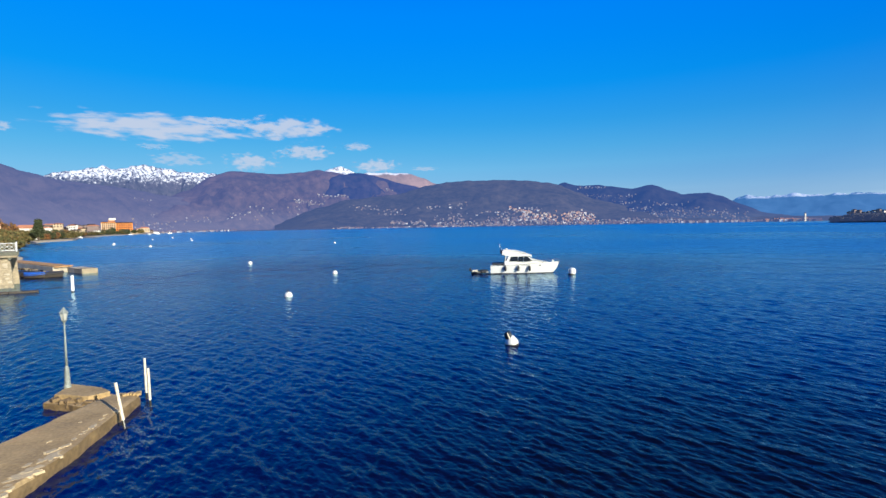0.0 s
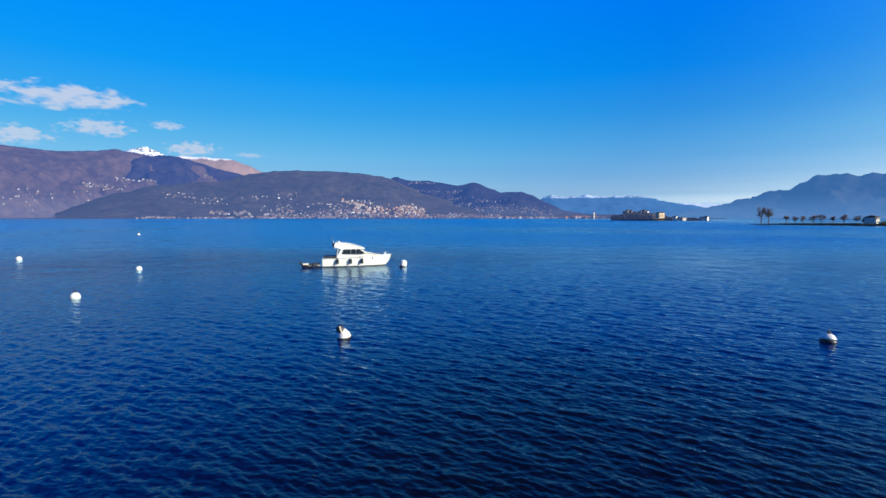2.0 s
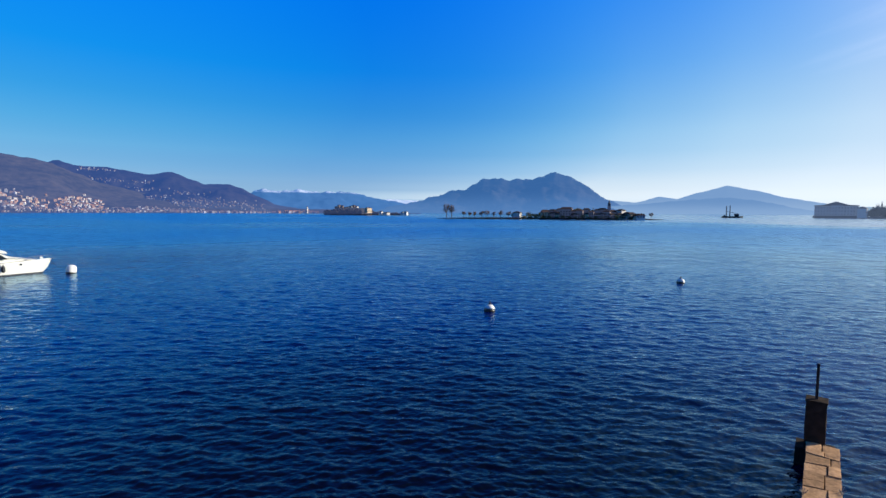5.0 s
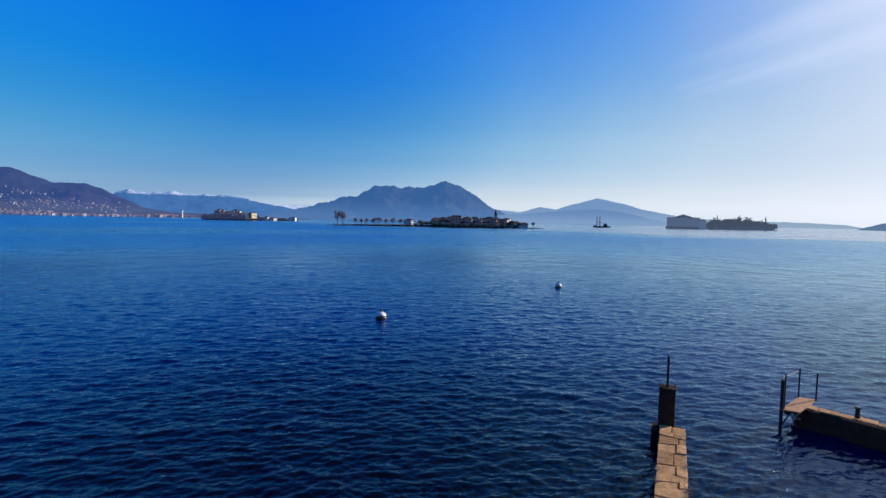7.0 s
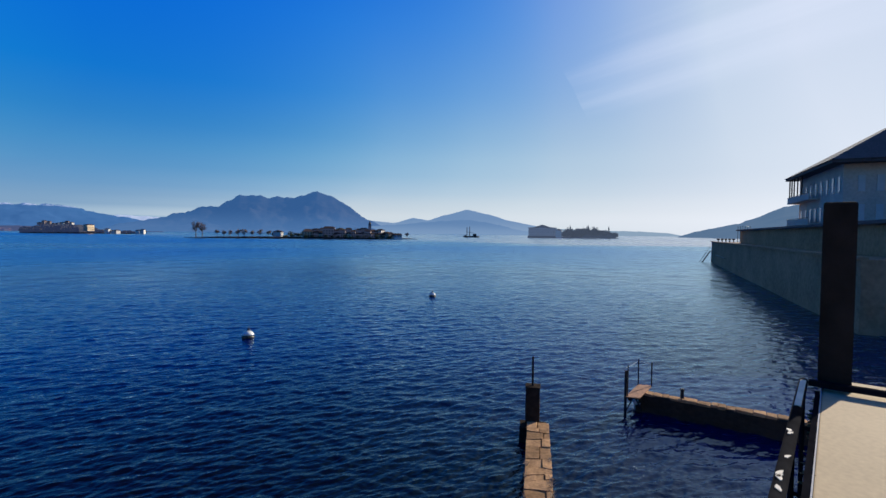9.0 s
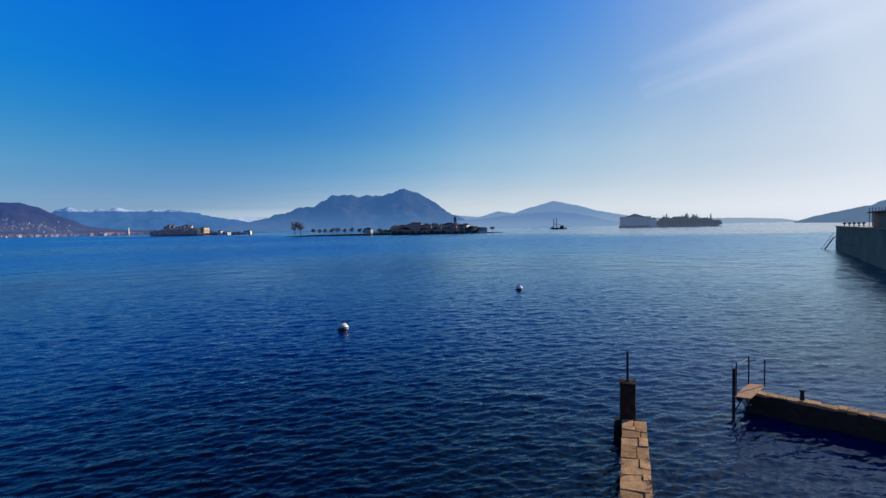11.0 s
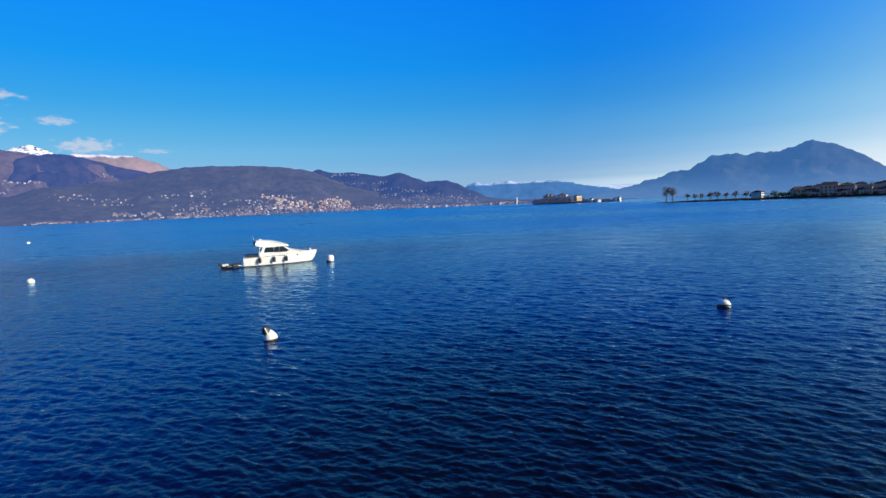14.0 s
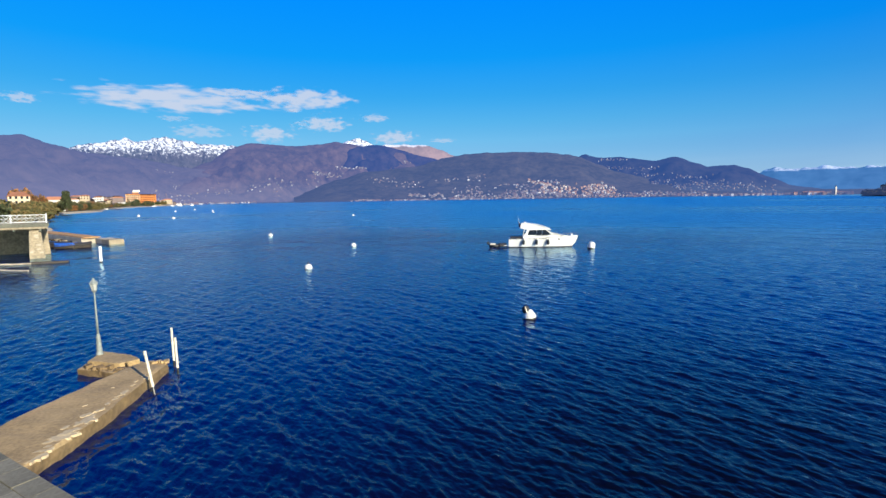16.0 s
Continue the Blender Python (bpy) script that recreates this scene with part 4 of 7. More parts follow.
ISLE_ROOF = surface("old_brown_tiles", (0.06, 0.037, 0.03), 0.95, specular=0.1, vary=0.35, grain=1.5, patch=0.2, bump=0.2, per_piece=0.4)


def isle_ground(a0, a1, d, half, high, name, label, material):
    bm = bmesh.new()
    n = 60
    row = []
    for i in range(n + 1):
        a = a0 + (a1 - a0) * i / n
        k = max(0.06, math.sin(math.pi * i / n) ** 0.6) * half * (1 + 0.25 * noise.noise(Vector((i * 0.2, d, 0))))
        e = high * min(1, k / half + 0.15)
        row.append([bm.verts.new(polar(a, d + y, z)) for y, z in ((-k - 1.2, -1.5), (-k, e * 0.55), (-k * 0.6, e), (k * 0.6, e), (k, e * 0.5), (k + 1.2, -1.5))])
    for p, q in zip(row, row[1:]):
        for j in range(5):
            bm.faces.new((p[j], q[j], q[j + 1], p[j + 1]))
    bm.faces.new(row[0])
    bm.faces.new(row[-1][::-1])
    return tagged(part(name, bm, material), label, "island", kind="structure")


isle_ground(51.3, 76.2, ISLE, 20, 1.9, "island_fishermen", "low stone-edged island covered with old houses", STONE_WALL)
rnd = random.Random(5)
for row_, (dd, lift, n) in enumerate(((-9, 0.0, 19), (2, 2.2, 17), (12, 3.2, 12))):
    for i in range(n):
        a = 63.4 + (74.2 - 63.4) * (i + 0.5 + rnd.uniform(-0.25, 0.25)) / n
        mid = 1 - abs((a - 67.5) / 8) ** 2
        h = (rnd.uniform(2.8, 8.2) * (0.7 + 0.35 * mid) + lift * mid) * (0.72 if a > 72.6 else 1.0)
        w = rnd.uniform(5.5, 11)
        wall = rnd.choice((ISLE_WALL,) * 6 + (CREAM_WALL,)) if a < 71 else rnd.choice((WHITE_WALL, ISLE_WALL, CREAM_WALL))
        house(polar(a, ISLE + dd, 1.7), w, rnd.uniform(6, 10), h, a + rnd.choice((0, 12, -45, 8, -15, 30)), wall, ISLE_ROOF, "old rendered island house with a tiled roof", 1.8, "island houses", 2 if row_ == 0 else 0, cols=3)
house(polar(60.6, ISLE - 4, 1.6), 10, 9, 6.0, -12.0, WHITE_WALL, ISLE_ROOF, "pale island villa with a low tiled roof", 2.0, "island houses", 2)
house(polar(66.0, ISLE - 10, 1.7), 13, 9, 10.5, 66.0, ISLE_WALL, ISLE_ROOF, "tall cream island house with a hipped roof", 2.6, "island houses", 3, cols=4)

tower = thing("campanile", polar(70.7, ISLE + 4, 2), "slender stone bell tower with a pointed spire", "bell tower", rz=-70.7)
part("shaft", box(-1.9, 1.9, -1.9, 1.9, 0, 14.0), ISLE_WALL, tower)
part("belfry", box(-1.65, 1.65, -1.65, 1.65, 14.0, 16.6, bevel=0.1), ROOF_DARK, tower)
part("spire", turned([(1.9, 16.6), (1.2, 17.8), (0.2, 21.0), (0.05, 22.0)], 8), ROOF_DARK, tower)


# ---- trees ----
def crown_clumps(bm, centre, radii, count, size, rng, hollow=0.55):
    for _ in range(count):
        while True:
            v = Vector((rng.uniform(-1, 1), rng.uniform(-1, 1), rng.uniform(-1, 1)))
            if hollow < v.length < 1.0:
                break
        v *= 0.8 + 0.35 * noise.noise(v * 2.3 + centre)
        p = centre + Vector((v.x * radii[0], v.y * radii[1], v.z * radii[2]))
        s = size * rng.uniform(0.6, 1.3)
        ax = [Vector((rng.uniform(-1, 1), rng.uniform(-1, 1), rng.uniform(-1, 1))).normalized() * s for _ in range(3)]
        q = [bm.verts.new(p + ax[0]), bm.verts.new(p + ax[1]), bm.verts.new(p - ax[0] * 0.8), bm.verts.new(p - ax[1] * 0.9 + ax[2] * 0.3)]
        bm.faces.new((q[0], q[1], q[2]))
        bm.faces.new((q[0], q[2], q[3]))


def leafy_tree(at, h, r, leaf, label, seed, clumps=380, squeeze=1.0, group="", bush=True, leaf_size=0.1):
    """bush: the crown reaches the ground. squeeze under 1: one upright oval crown."""
    rng = random.Random(seed)
    t = thing("tree", at, label, "tree", group, rz=rng.uniform(0, 360))
    bm = rod((0, 0, -1.0), (0.1, 0, h * 0.5), r * 0.07 + 0.1, r * 0.04, 8)
    for i in range(5):
        a = i * 1.26 + rng.uniform(-0.3, 0.3)
        rod((0.05, 0, h * rng.uniform(0.2, 0.42)), (math.cos(a) * r * 0.55, math.sin(a) * r * 0.55, h * rng.uniform(0.5, 0.75)), r * 0.04, 0.03, 6, bm)
    part("trunk", bm, BARK, t)
    bm = bmesh.new()
    lobes = 8 if squeeze >= 1 else 4
    for i in range(lobes):
        a = i * 2.4
        if squeeze < 1:
            off, rad = Vector((0, 0, h * (0.3 + 0.14 * i))), (r * (0.75 - 0.1 * i), r * (0.75 - 0.1 * i), h * 0.26)
        elif bush:
            k = rng.uniform(0.55, 1.0)
            off, rad = Vector((math.cos(a) * r * 0.5, math.sin(a) * r * 0.5, h * 0.42 * k)), (r * 0.52, r * 0.52, h * 0.42 * k + 0.2)
        else:
            off, rad = Vector((math.cos(a) * r * 0.45, math.sin(a) * r * 0.45, h * rng.uniform(0.5, 0.72))), (r * 0.55, r * 0.55, h * 0.26)
        crown_clumps(bm, off, rad, clumps * 2 // lobes, r * leaf_size, rng, 0.45)
    part("crown", bm, leaf, t)
    return t


def bare_tree(at, h, r, label, seed, pollard=False, group=""):
    rng = random.Random(seed)
    t = thing("tree", at, label, "tree", group, rz=rng.uniform(0, 360))
    bm = rod((0, 0, -1), (0.1, 0.05, h * 0.42), 0.05 * h * 0.7, 0.03 * h * 0.7, 8)
    tips = []
    for i in range(7):
        a = i * 0.9 + rng.uniform(-0.2, 0.2)
        p = Vector((math.cos(a) * r * 0.45, math.sin(a) * r * 0.45, h * (rng.uniform(0.6, 0.78) if pollard else rng.uniform(0.45, 0.75))))
        rod((0.1, 0.05, h * rng.uniform(0.3, 0.42)), p, 0.02 * h * 0.7, 0.012 * h * 0.6, 5, bm)
        tips.append(p)
    part("trunk", bm, BARK, t)
    bm = bmesh.new()
    for p in tips:
        for _ in range(20 if not pollard else 9):
            d = Vector((rng.gauss(0, 0.5), rng.gauss(0, 0.5), rng.uniform(0.2 if pollard else -0.3, 1.0))).normalized()
            e = p + Vector((d.x * r * 0.5, d.y * r * 0.5, d.z * h * 0.26))
            rod(p, e, 0.012 * h * 0.6, 0.05, 3, bm)
            for _ in range(2):
                f = e + Vector((rng.gauss(0, 0.16) * r, rng.gauss(0, 0.16) * r, rng.uniform(-0.02, 0.1) * h))
                rod(p.lerp(e, 0.6), f, 0.06, 0.03, 3, bm)
    part("crown", bm, TWIG, t)
    return t


# trees on the fishermen's island
for i, (a, h, r) in enumerate(((52.4, 17.5, 5.5), (53.0, 17.0, 5.0), (54.4, 8.8, 3.0), (55.1, 8, 3.2), (55.7, 8.4, 2.6), (56.5, 9.6, 4.8), (57.1, 9.5, 4.4), (57.9, 8.0, 2.8), (58.7, 9.8, 3.8), (59.6, 9.0, 4.2), (75.0, 7, 3.0))):
    bare_tree(polar(a, ISLE - 4 + 3 * math.sin(i * 2.1), 0.9), h, r, "bare winter tree on the island promenade", 40 + i, False, "island trees")
for i in range(17):
    a = 61.4 + i * 0.72
    leafy_tree(polar(a, ISLE - 15.5 + 2 * math.sin(i * 1.7), 0.8), 5.2 + 2.2 * math.sin(i * 2.3), 3.6, LEAF_GREEN if i % 3 else LEAF_OLIVE, "dense dark shrub at the island wall", 70 + i, 150, group="island shrubs")
for i in range(20):
    a = 63.2 + i * 0.56 + 0.2 * math.sin(i * 3.1)
    leafy_tree(polar(a, ISLE - 5 + 6 * math.sin(i * 2.3), 2.0), 8.5 + 2.4 * math.sin(i * 1.7) - (2.5 if a > 72 else 0), 3.4, LEAF_OLIVE if i % 2 else LEAF_GREEN, "dark garden tree among island houses", 360 + i, 200, group="island trees")
for i, a in enumerate((60.2, 61.9, 62.5, 63.0, 67.2, 67.9, 68.5, 69.1, 69.8, 71.9)):
    leafy_tree(polar(a, ISLE + 2, 2.5), (7.5 if i < 4 else 14.5) + 1.4 * math.sin(i * 1.9), 4.0 if i < 4 else 5.2, LEAF_GREEN, "dark evergreen tree above island roofs", 90 + i, 240, group="island trees")

# palace island
PAL = 1180.0
# Haze before the palace island, painted into its surfaces as a faint glow.
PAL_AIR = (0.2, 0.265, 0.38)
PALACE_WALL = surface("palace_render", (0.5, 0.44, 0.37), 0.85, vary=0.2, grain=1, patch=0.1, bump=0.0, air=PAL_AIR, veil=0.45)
# Brighter copy of the palace render: sunlight on one wing, painted in.
PALACE_SUNLIT = surface("palace_sunlit_render", (0.82, 0.72, 0.55), 0.85, vary=0.15, grain=1, patch=0.1, bump=0.0, air=PAL_AIR, veil=0.45)
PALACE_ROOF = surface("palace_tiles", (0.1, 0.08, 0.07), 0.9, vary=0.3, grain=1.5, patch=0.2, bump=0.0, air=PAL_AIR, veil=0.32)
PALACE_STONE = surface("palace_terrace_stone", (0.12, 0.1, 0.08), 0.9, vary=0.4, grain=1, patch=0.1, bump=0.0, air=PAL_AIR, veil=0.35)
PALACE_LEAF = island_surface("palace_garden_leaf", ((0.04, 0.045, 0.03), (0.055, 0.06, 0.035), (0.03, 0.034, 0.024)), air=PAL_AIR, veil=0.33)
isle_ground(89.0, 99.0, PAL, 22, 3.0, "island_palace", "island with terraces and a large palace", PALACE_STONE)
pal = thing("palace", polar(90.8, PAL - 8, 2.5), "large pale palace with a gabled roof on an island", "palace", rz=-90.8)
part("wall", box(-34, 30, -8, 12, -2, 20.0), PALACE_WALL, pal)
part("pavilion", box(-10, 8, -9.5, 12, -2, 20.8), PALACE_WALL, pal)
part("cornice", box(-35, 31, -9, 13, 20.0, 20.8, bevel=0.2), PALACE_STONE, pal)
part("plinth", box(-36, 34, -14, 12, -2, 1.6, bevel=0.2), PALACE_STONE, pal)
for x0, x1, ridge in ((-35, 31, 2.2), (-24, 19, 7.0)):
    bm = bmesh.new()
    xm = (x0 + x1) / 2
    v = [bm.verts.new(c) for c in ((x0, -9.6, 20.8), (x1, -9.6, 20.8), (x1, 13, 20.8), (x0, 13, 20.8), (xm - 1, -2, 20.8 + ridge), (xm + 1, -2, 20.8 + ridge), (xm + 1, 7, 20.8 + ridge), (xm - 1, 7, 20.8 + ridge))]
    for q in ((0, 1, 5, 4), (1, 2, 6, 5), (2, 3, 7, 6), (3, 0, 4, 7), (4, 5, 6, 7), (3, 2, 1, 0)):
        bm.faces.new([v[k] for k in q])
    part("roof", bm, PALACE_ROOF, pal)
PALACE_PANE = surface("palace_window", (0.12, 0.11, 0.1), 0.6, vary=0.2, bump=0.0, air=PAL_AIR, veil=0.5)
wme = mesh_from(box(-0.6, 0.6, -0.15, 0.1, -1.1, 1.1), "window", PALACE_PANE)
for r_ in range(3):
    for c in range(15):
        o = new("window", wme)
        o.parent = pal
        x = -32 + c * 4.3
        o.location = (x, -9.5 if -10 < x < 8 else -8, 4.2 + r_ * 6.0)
for a, w, h, dd, mat in ((92.55, 9, 15.0, -20, PALACE_SUNLIT), (93.6, 20, 13.0, 2, PALACE_WALL), (94.8, 22, 16.0, 8, PALACE_WALL)):
    house(polar(a, PAL + dd, 2.5), w, 13, h, a - 75 if mat is PALACE_SUNLIT else a, mat, PALACE_ROOF, "pale wing of the island palace with a hipped roof", 3.6, "palace wings", 3, "palace_wing", cols=4)
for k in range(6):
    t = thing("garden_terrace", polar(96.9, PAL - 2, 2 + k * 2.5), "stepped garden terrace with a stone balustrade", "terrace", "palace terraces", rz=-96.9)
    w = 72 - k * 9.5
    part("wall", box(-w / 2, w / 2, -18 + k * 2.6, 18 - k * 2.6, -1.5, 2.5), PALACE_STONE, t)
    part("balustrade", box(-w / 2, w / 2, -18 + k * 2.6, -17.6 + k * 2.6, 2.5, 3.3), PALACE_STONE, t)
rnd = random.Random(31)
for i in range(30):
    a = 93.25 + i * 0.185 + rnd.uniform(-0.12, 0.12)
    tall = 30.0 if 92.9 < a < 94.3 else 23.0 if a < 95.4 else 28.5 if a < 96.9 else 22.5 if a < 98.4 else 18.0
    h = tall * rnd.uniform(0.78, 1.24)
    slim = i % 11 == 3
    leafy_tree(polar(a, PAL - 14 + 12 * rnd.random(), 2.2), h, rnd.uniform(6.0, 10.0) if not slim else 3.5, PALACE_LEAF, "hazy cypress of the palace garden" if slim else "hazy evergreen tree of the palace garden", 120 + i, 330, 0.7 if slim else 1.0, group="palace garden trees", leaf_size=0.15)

# wooded villa island
VIL = 1240.0
# These leaves carry a painted share of blue haze.
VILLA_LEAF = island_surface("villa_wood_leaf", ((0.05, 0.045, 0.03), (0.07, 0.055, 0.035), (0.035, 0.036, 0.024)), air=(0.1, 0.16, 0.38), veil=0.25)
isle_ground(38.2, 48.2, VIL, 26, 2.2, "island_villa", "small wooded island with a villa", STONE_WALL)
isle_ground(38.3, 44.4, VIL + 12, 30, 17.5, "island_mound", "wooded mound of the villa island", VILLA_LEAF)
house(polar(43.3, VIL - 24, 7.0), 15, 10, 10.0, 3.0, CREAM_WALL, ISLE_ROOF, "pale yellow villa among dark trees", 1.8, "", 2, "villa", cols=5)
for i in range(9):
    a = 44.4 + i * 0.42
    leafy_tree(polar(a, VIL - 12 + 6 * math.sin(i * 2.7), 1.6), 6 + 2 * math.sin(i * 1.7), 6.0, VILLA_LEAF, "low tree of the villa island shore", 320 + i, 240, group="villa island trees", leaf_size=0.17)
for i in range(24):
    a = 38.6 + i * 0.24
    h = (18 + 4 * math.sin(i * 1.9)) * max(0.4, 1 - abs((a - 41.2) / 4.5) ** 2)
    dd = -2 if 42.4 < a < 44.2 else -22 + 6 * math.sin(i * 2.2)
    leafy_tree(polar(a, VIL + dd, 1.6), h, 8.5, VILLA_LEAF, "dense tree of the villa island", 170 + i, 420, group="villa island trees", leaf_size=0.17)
rnd = random.Random(8)
for a in (44.75, 45.2, 45.5, 47.3, 47.65):
    house(polar(a, VIL - 26, 1.6), rnd.uniform(6, 10), 8, rnd.uniform(4, 7.5), rnd.uniform(-15, 15), WHITE_WALL, ISLE_ROOF, "small pale lakeside house", 1.6, "villa island houses")
for i in range(8):
    house(polar(39.7 + i * 0.33, VIL + 8, 17.5 + 2.0 * math.sin(i * 1.3)), rnd.uniform(4, 8), 7, rnd.uniform(2.5, 4.5), rnd.uniform(-20, 10), rnd.choice((WHITE_WALL, ISLE_WALL)), ISLE_ROOF, "pale house above the trees", 1.6, "villa island houses")
ct = thing("church_tower", polar(36.5, 2190, 1), "thin pale church tower in the lakeside town", "bell tower", rz=-5)
part("shaft", box(-2.1, 2.1, -2.1, 2.1, 0, 27), WHITE_WALL, ct)
part("cap", turned([(2.5, 27), (1.4, 29), (0.2, 33)], 8), ROOF_DARK, ct)

# work barge on the open lake
barge = thing("work_barge", polar(82.5, 1000, 0), "dark flat work barge with two upright masts", "barge", rz=-82.5)
barge.scale = (1.2, 1.2, 1.25)
part("hull", prism([(-13, -4), (11, -4), (14, 0), (11, 4), (-13, 4)], -0.5, [2.2, 2.2, 3.0, 2.2, 2.2]), IRON, barge)
part("deckhouse", box(3, 9, -2.5, 2.5, 2.2, 5.6, bevel=0.15), IRON, barge)
part("mast", rod((-7, 0, 2), (-7, 0, 16.5), 0.7, 0.55), IRON, barge)
part("mast", rod((-2.5, 0, 2), (-2.5, 0, 17.5), 0.75, 0.55), IRON, barge)
part("boom", rod((-7, 0, 9), (8, 0, 6), 0.3, 0.2), IRON, barge)
part("winch", box(-10.5, -8.5, -1.5, 1.5, 2.2, 4.0, bevel=0.2), IRON, barge)

# ---- clouds over the mountains ----
for i, (a, e, w, h, th, st) in enumerate(((-30.4, 10.3, 22.0, 2.9, 0.9, 1.6), (-17.2, 10.9, 11.5, 2.7, 0.85, 1.5), (-24.5, 11.2, 9.0, 1.2, 0.75, 1.6), (-15.4, 8.4, 7.0, 1.8, 0.75, 1.7), (-21.2, 7.2, 6.0, 2.0, 0.75, 1.4), (-9.7, 9.1, 3.6, 1.0, 0.65, 1.4), (-7.6, 6.95, 6.0, 1.7, 0.75, 1.6), (-2, 6.6, 3.6, 0.6, 0.5, 1.5), (-42.2, 9.3, 3.0, 1.0, 0.65, 1.2), (-28, 7.2, 6, 1.5, 0.5, 1.5), (-30.3, 8.4, 3.6, 0.7, 0.4, 1.5), (110, 19.2, 70, 11.0, 0.52, 0.12))):
    bm = bmesh.new()
    bmesh.ops.create_grid(bm, x_segments=40, y_segments=8, size=1.0)
    D = 4700
    half = math.tan(radians(w / 2)) * 1.45 if w < 40 else radians(w / 2) * 1.3
    for v in bm.verts:
        th_ = v.co.x * (math.atan(half) if w < 40 else half)
        v.co.z = 0.01 * noise.noise(v.co * 2) + (1 - math.cos(th_)) / half
        v.co.x = math.sin(th_) / half
    c = part("backdrop_cloud", bm, cloud_material(3.7 * i + 1, th, st, 0.5 if a > 60 else 0.5, 1.0 if a > 60 else 0.45, 0.8 if a > 60 else 0.46, 1.0 if a > 60 else 1.5))
    p = polar(a, D, EYE + D * math.tan(radians(e)))
    m = look(p, (0, 0, EYE), -9 if a > 60 else 0) @ Matrix.Diagonal((D * half, D * math.tan(radians(h / 2)) * 1.55, D * half, 1))
    c.matrix_world = m
    c.visible_shadow = False
    tagged(c, "thin white cloud bank drifting in the blue sky", "cloud", kind="structure")

# ---- motor cruiser ----
boat = thing("motor_cruiser", (7.55, 80.1, 0), "white motor cruiser moored with dark fenders hanging along its side", "motorboat", rz=-5.4)


def hull_section(x):
    k = max(0.0, (x - 3.0) / 7.9)
    deck = 1.72 * (1 - k ** 2.6) + 0.02
    chine = 1.55 * (1 - min(1, k * 1.06) ** 1.9)
    z = 1.42 + 0.42 * k ** 1.3
    stem = 0.0 if k < 0.9 else (k - 0.9) / 0.1
    return deck, max(chine, 0.01), z, stem


bm = bmesh.new()
secs = []
for i in range(25):
    x = 10.9 * i / 24
    d, c, z, stem = hull_section(x)
    zb = -0.45 + 1.2 * stem
    zc = 0.12 + 0.85 * stem
    rk = 0.75 * max(0.0, (x - 7.5) / 3.4) ** 2
    pts = [(x, 0, zb), (x, -c * 0.9, zc - 0.25), (x, -c, zc), (x, -(c * 0.35 + d * 0.65), zc + (z - zc) * 0.55), (x, -d, z - 0.08), (x, -d * 0.985, z), (x, -max(d - 0.14, 0.0), z), (x, 0, z + 0.03)]
    pts = [(p[0] + 0.25 * rk - rk * max(0.0, (z - p[2]) / z), p[1], p[2]) for p in pts]
    secs.append([bm.verts.new(p) for p in pts] + [bm.verts.new((p[0], -p[1], p[2])) for p in pts[-2:0:-1]])
for a, b in zip(secs, secs[1:]):
    for j in range(len(a)):
        k = (j + 1) % len(a)
        bm.faces.new((a[j], a[k], b[k], b[j]))
bm.faces.new(secs[0][::-1])
bm.faces.new(secs[-1])
bmesh.ops.remove_doubles(bm, verts=bm.verts, dist=0.004)
hull = part("hull", bm, GELCOAT, boat, smooth=False)
for s in (-1, 1):
    bm = bmesh.new()
    pr = None
    for i in range(22):
        x = 10.1 * i / 21
        d, c, z, stem = hull_section(x)
        ring = [bm.verts.new((x, s * (c + 0.012), h)) for h in (0.02, 0.16)]
        if pr:
            bm.faces.new((pr[0], ring[0], ring[1], pr[1]))
        pr = ring
    part("boot_stripe", bm, DARK_RUBBER, hull, "dark boot stripe at the waterline")
part("bathing_platform", box(-0.75, 0.02, -1.4, 1.4, 0.28, 0.38, bevel=0.03), GELCOAT, boat)
part("cockpit_cover", box(0.25, 2.2, -1.5, 1.5, 1.46, 1.72, bevel=0.08), DARK_RUBBER, boat, "dark cockpit cover")


def cabin_loft(profile, half, bm=None):
    """A cabin body from side profile rows (x, z) lower and upper, leaning inwards."""
    bm = bm or bmesh.new()
    ring = []
    for (x, z), w in zip(profile, half):
        ring.append((bm.verts.new((x, -w, z)), bm.verts.new((x, w, z))))
    n = len(ring)
    for i in range(n):
        a, b = ring[i], ring[(i + 1) % n]
        bm.faces.new((a[0], b[0], b[1], a[1]))
    bm.faces.new([r[0] for r in ring])
    bm.faces.new([r[1] for r in ring][::-1])
    return bm


bm = cabin_loft([(2.3, 1.4), (9.6, 1.75), (8.4, 1.98), (7.35, 2.1), (6.0, 2.78), (5.3, 2.98), (2.9, 2.98), (2.75, 2.3), (2.25, 1.75)], [1.42, 0.45, 0.8, 1.05, 1.15, 1.2, 1.22, 1.3, 1.4])
bmesh.ops.bevel(bm, geom=list(bm.edges), offset=0.06, segments=2, affect="EDGES")
part("cabin", bm, GELCOAT, boat)
for s in (-1, 1):
    for x0, x1, x2, x3 in ((3.0, 4.4, 4.4, 3.25), (4.5, 5.2, 5.25, 4.5), (5.3, 6.75, 5.85, 5.38)):
        bm = bmesh.new()
        zz = (2.0, 2.04, 2.78, 2.76)
        v = [bm.verts.new((x, s * (1.36 - (z - 1.9) * 0.14 - max(0, x - 5.2) * 0.09), z)) for x, z in zip((x0, x1, x2, x3), zz)]
        u = [bm.verts.new((w.co.x, w.co.y - s * 0.12, w.co.z)) for w in v]
        bm.faces.new(v)
        bm.faces.new(u[::-1])
        for i in range(4):
            bm.faces.new((v[i], v[(i + 1) % 4], u[(i + 1) % 4], u[i]))
        part("side_window", bm, TINT_GLASS, boat, "dark tinted side window")
bm = bmesh.new()
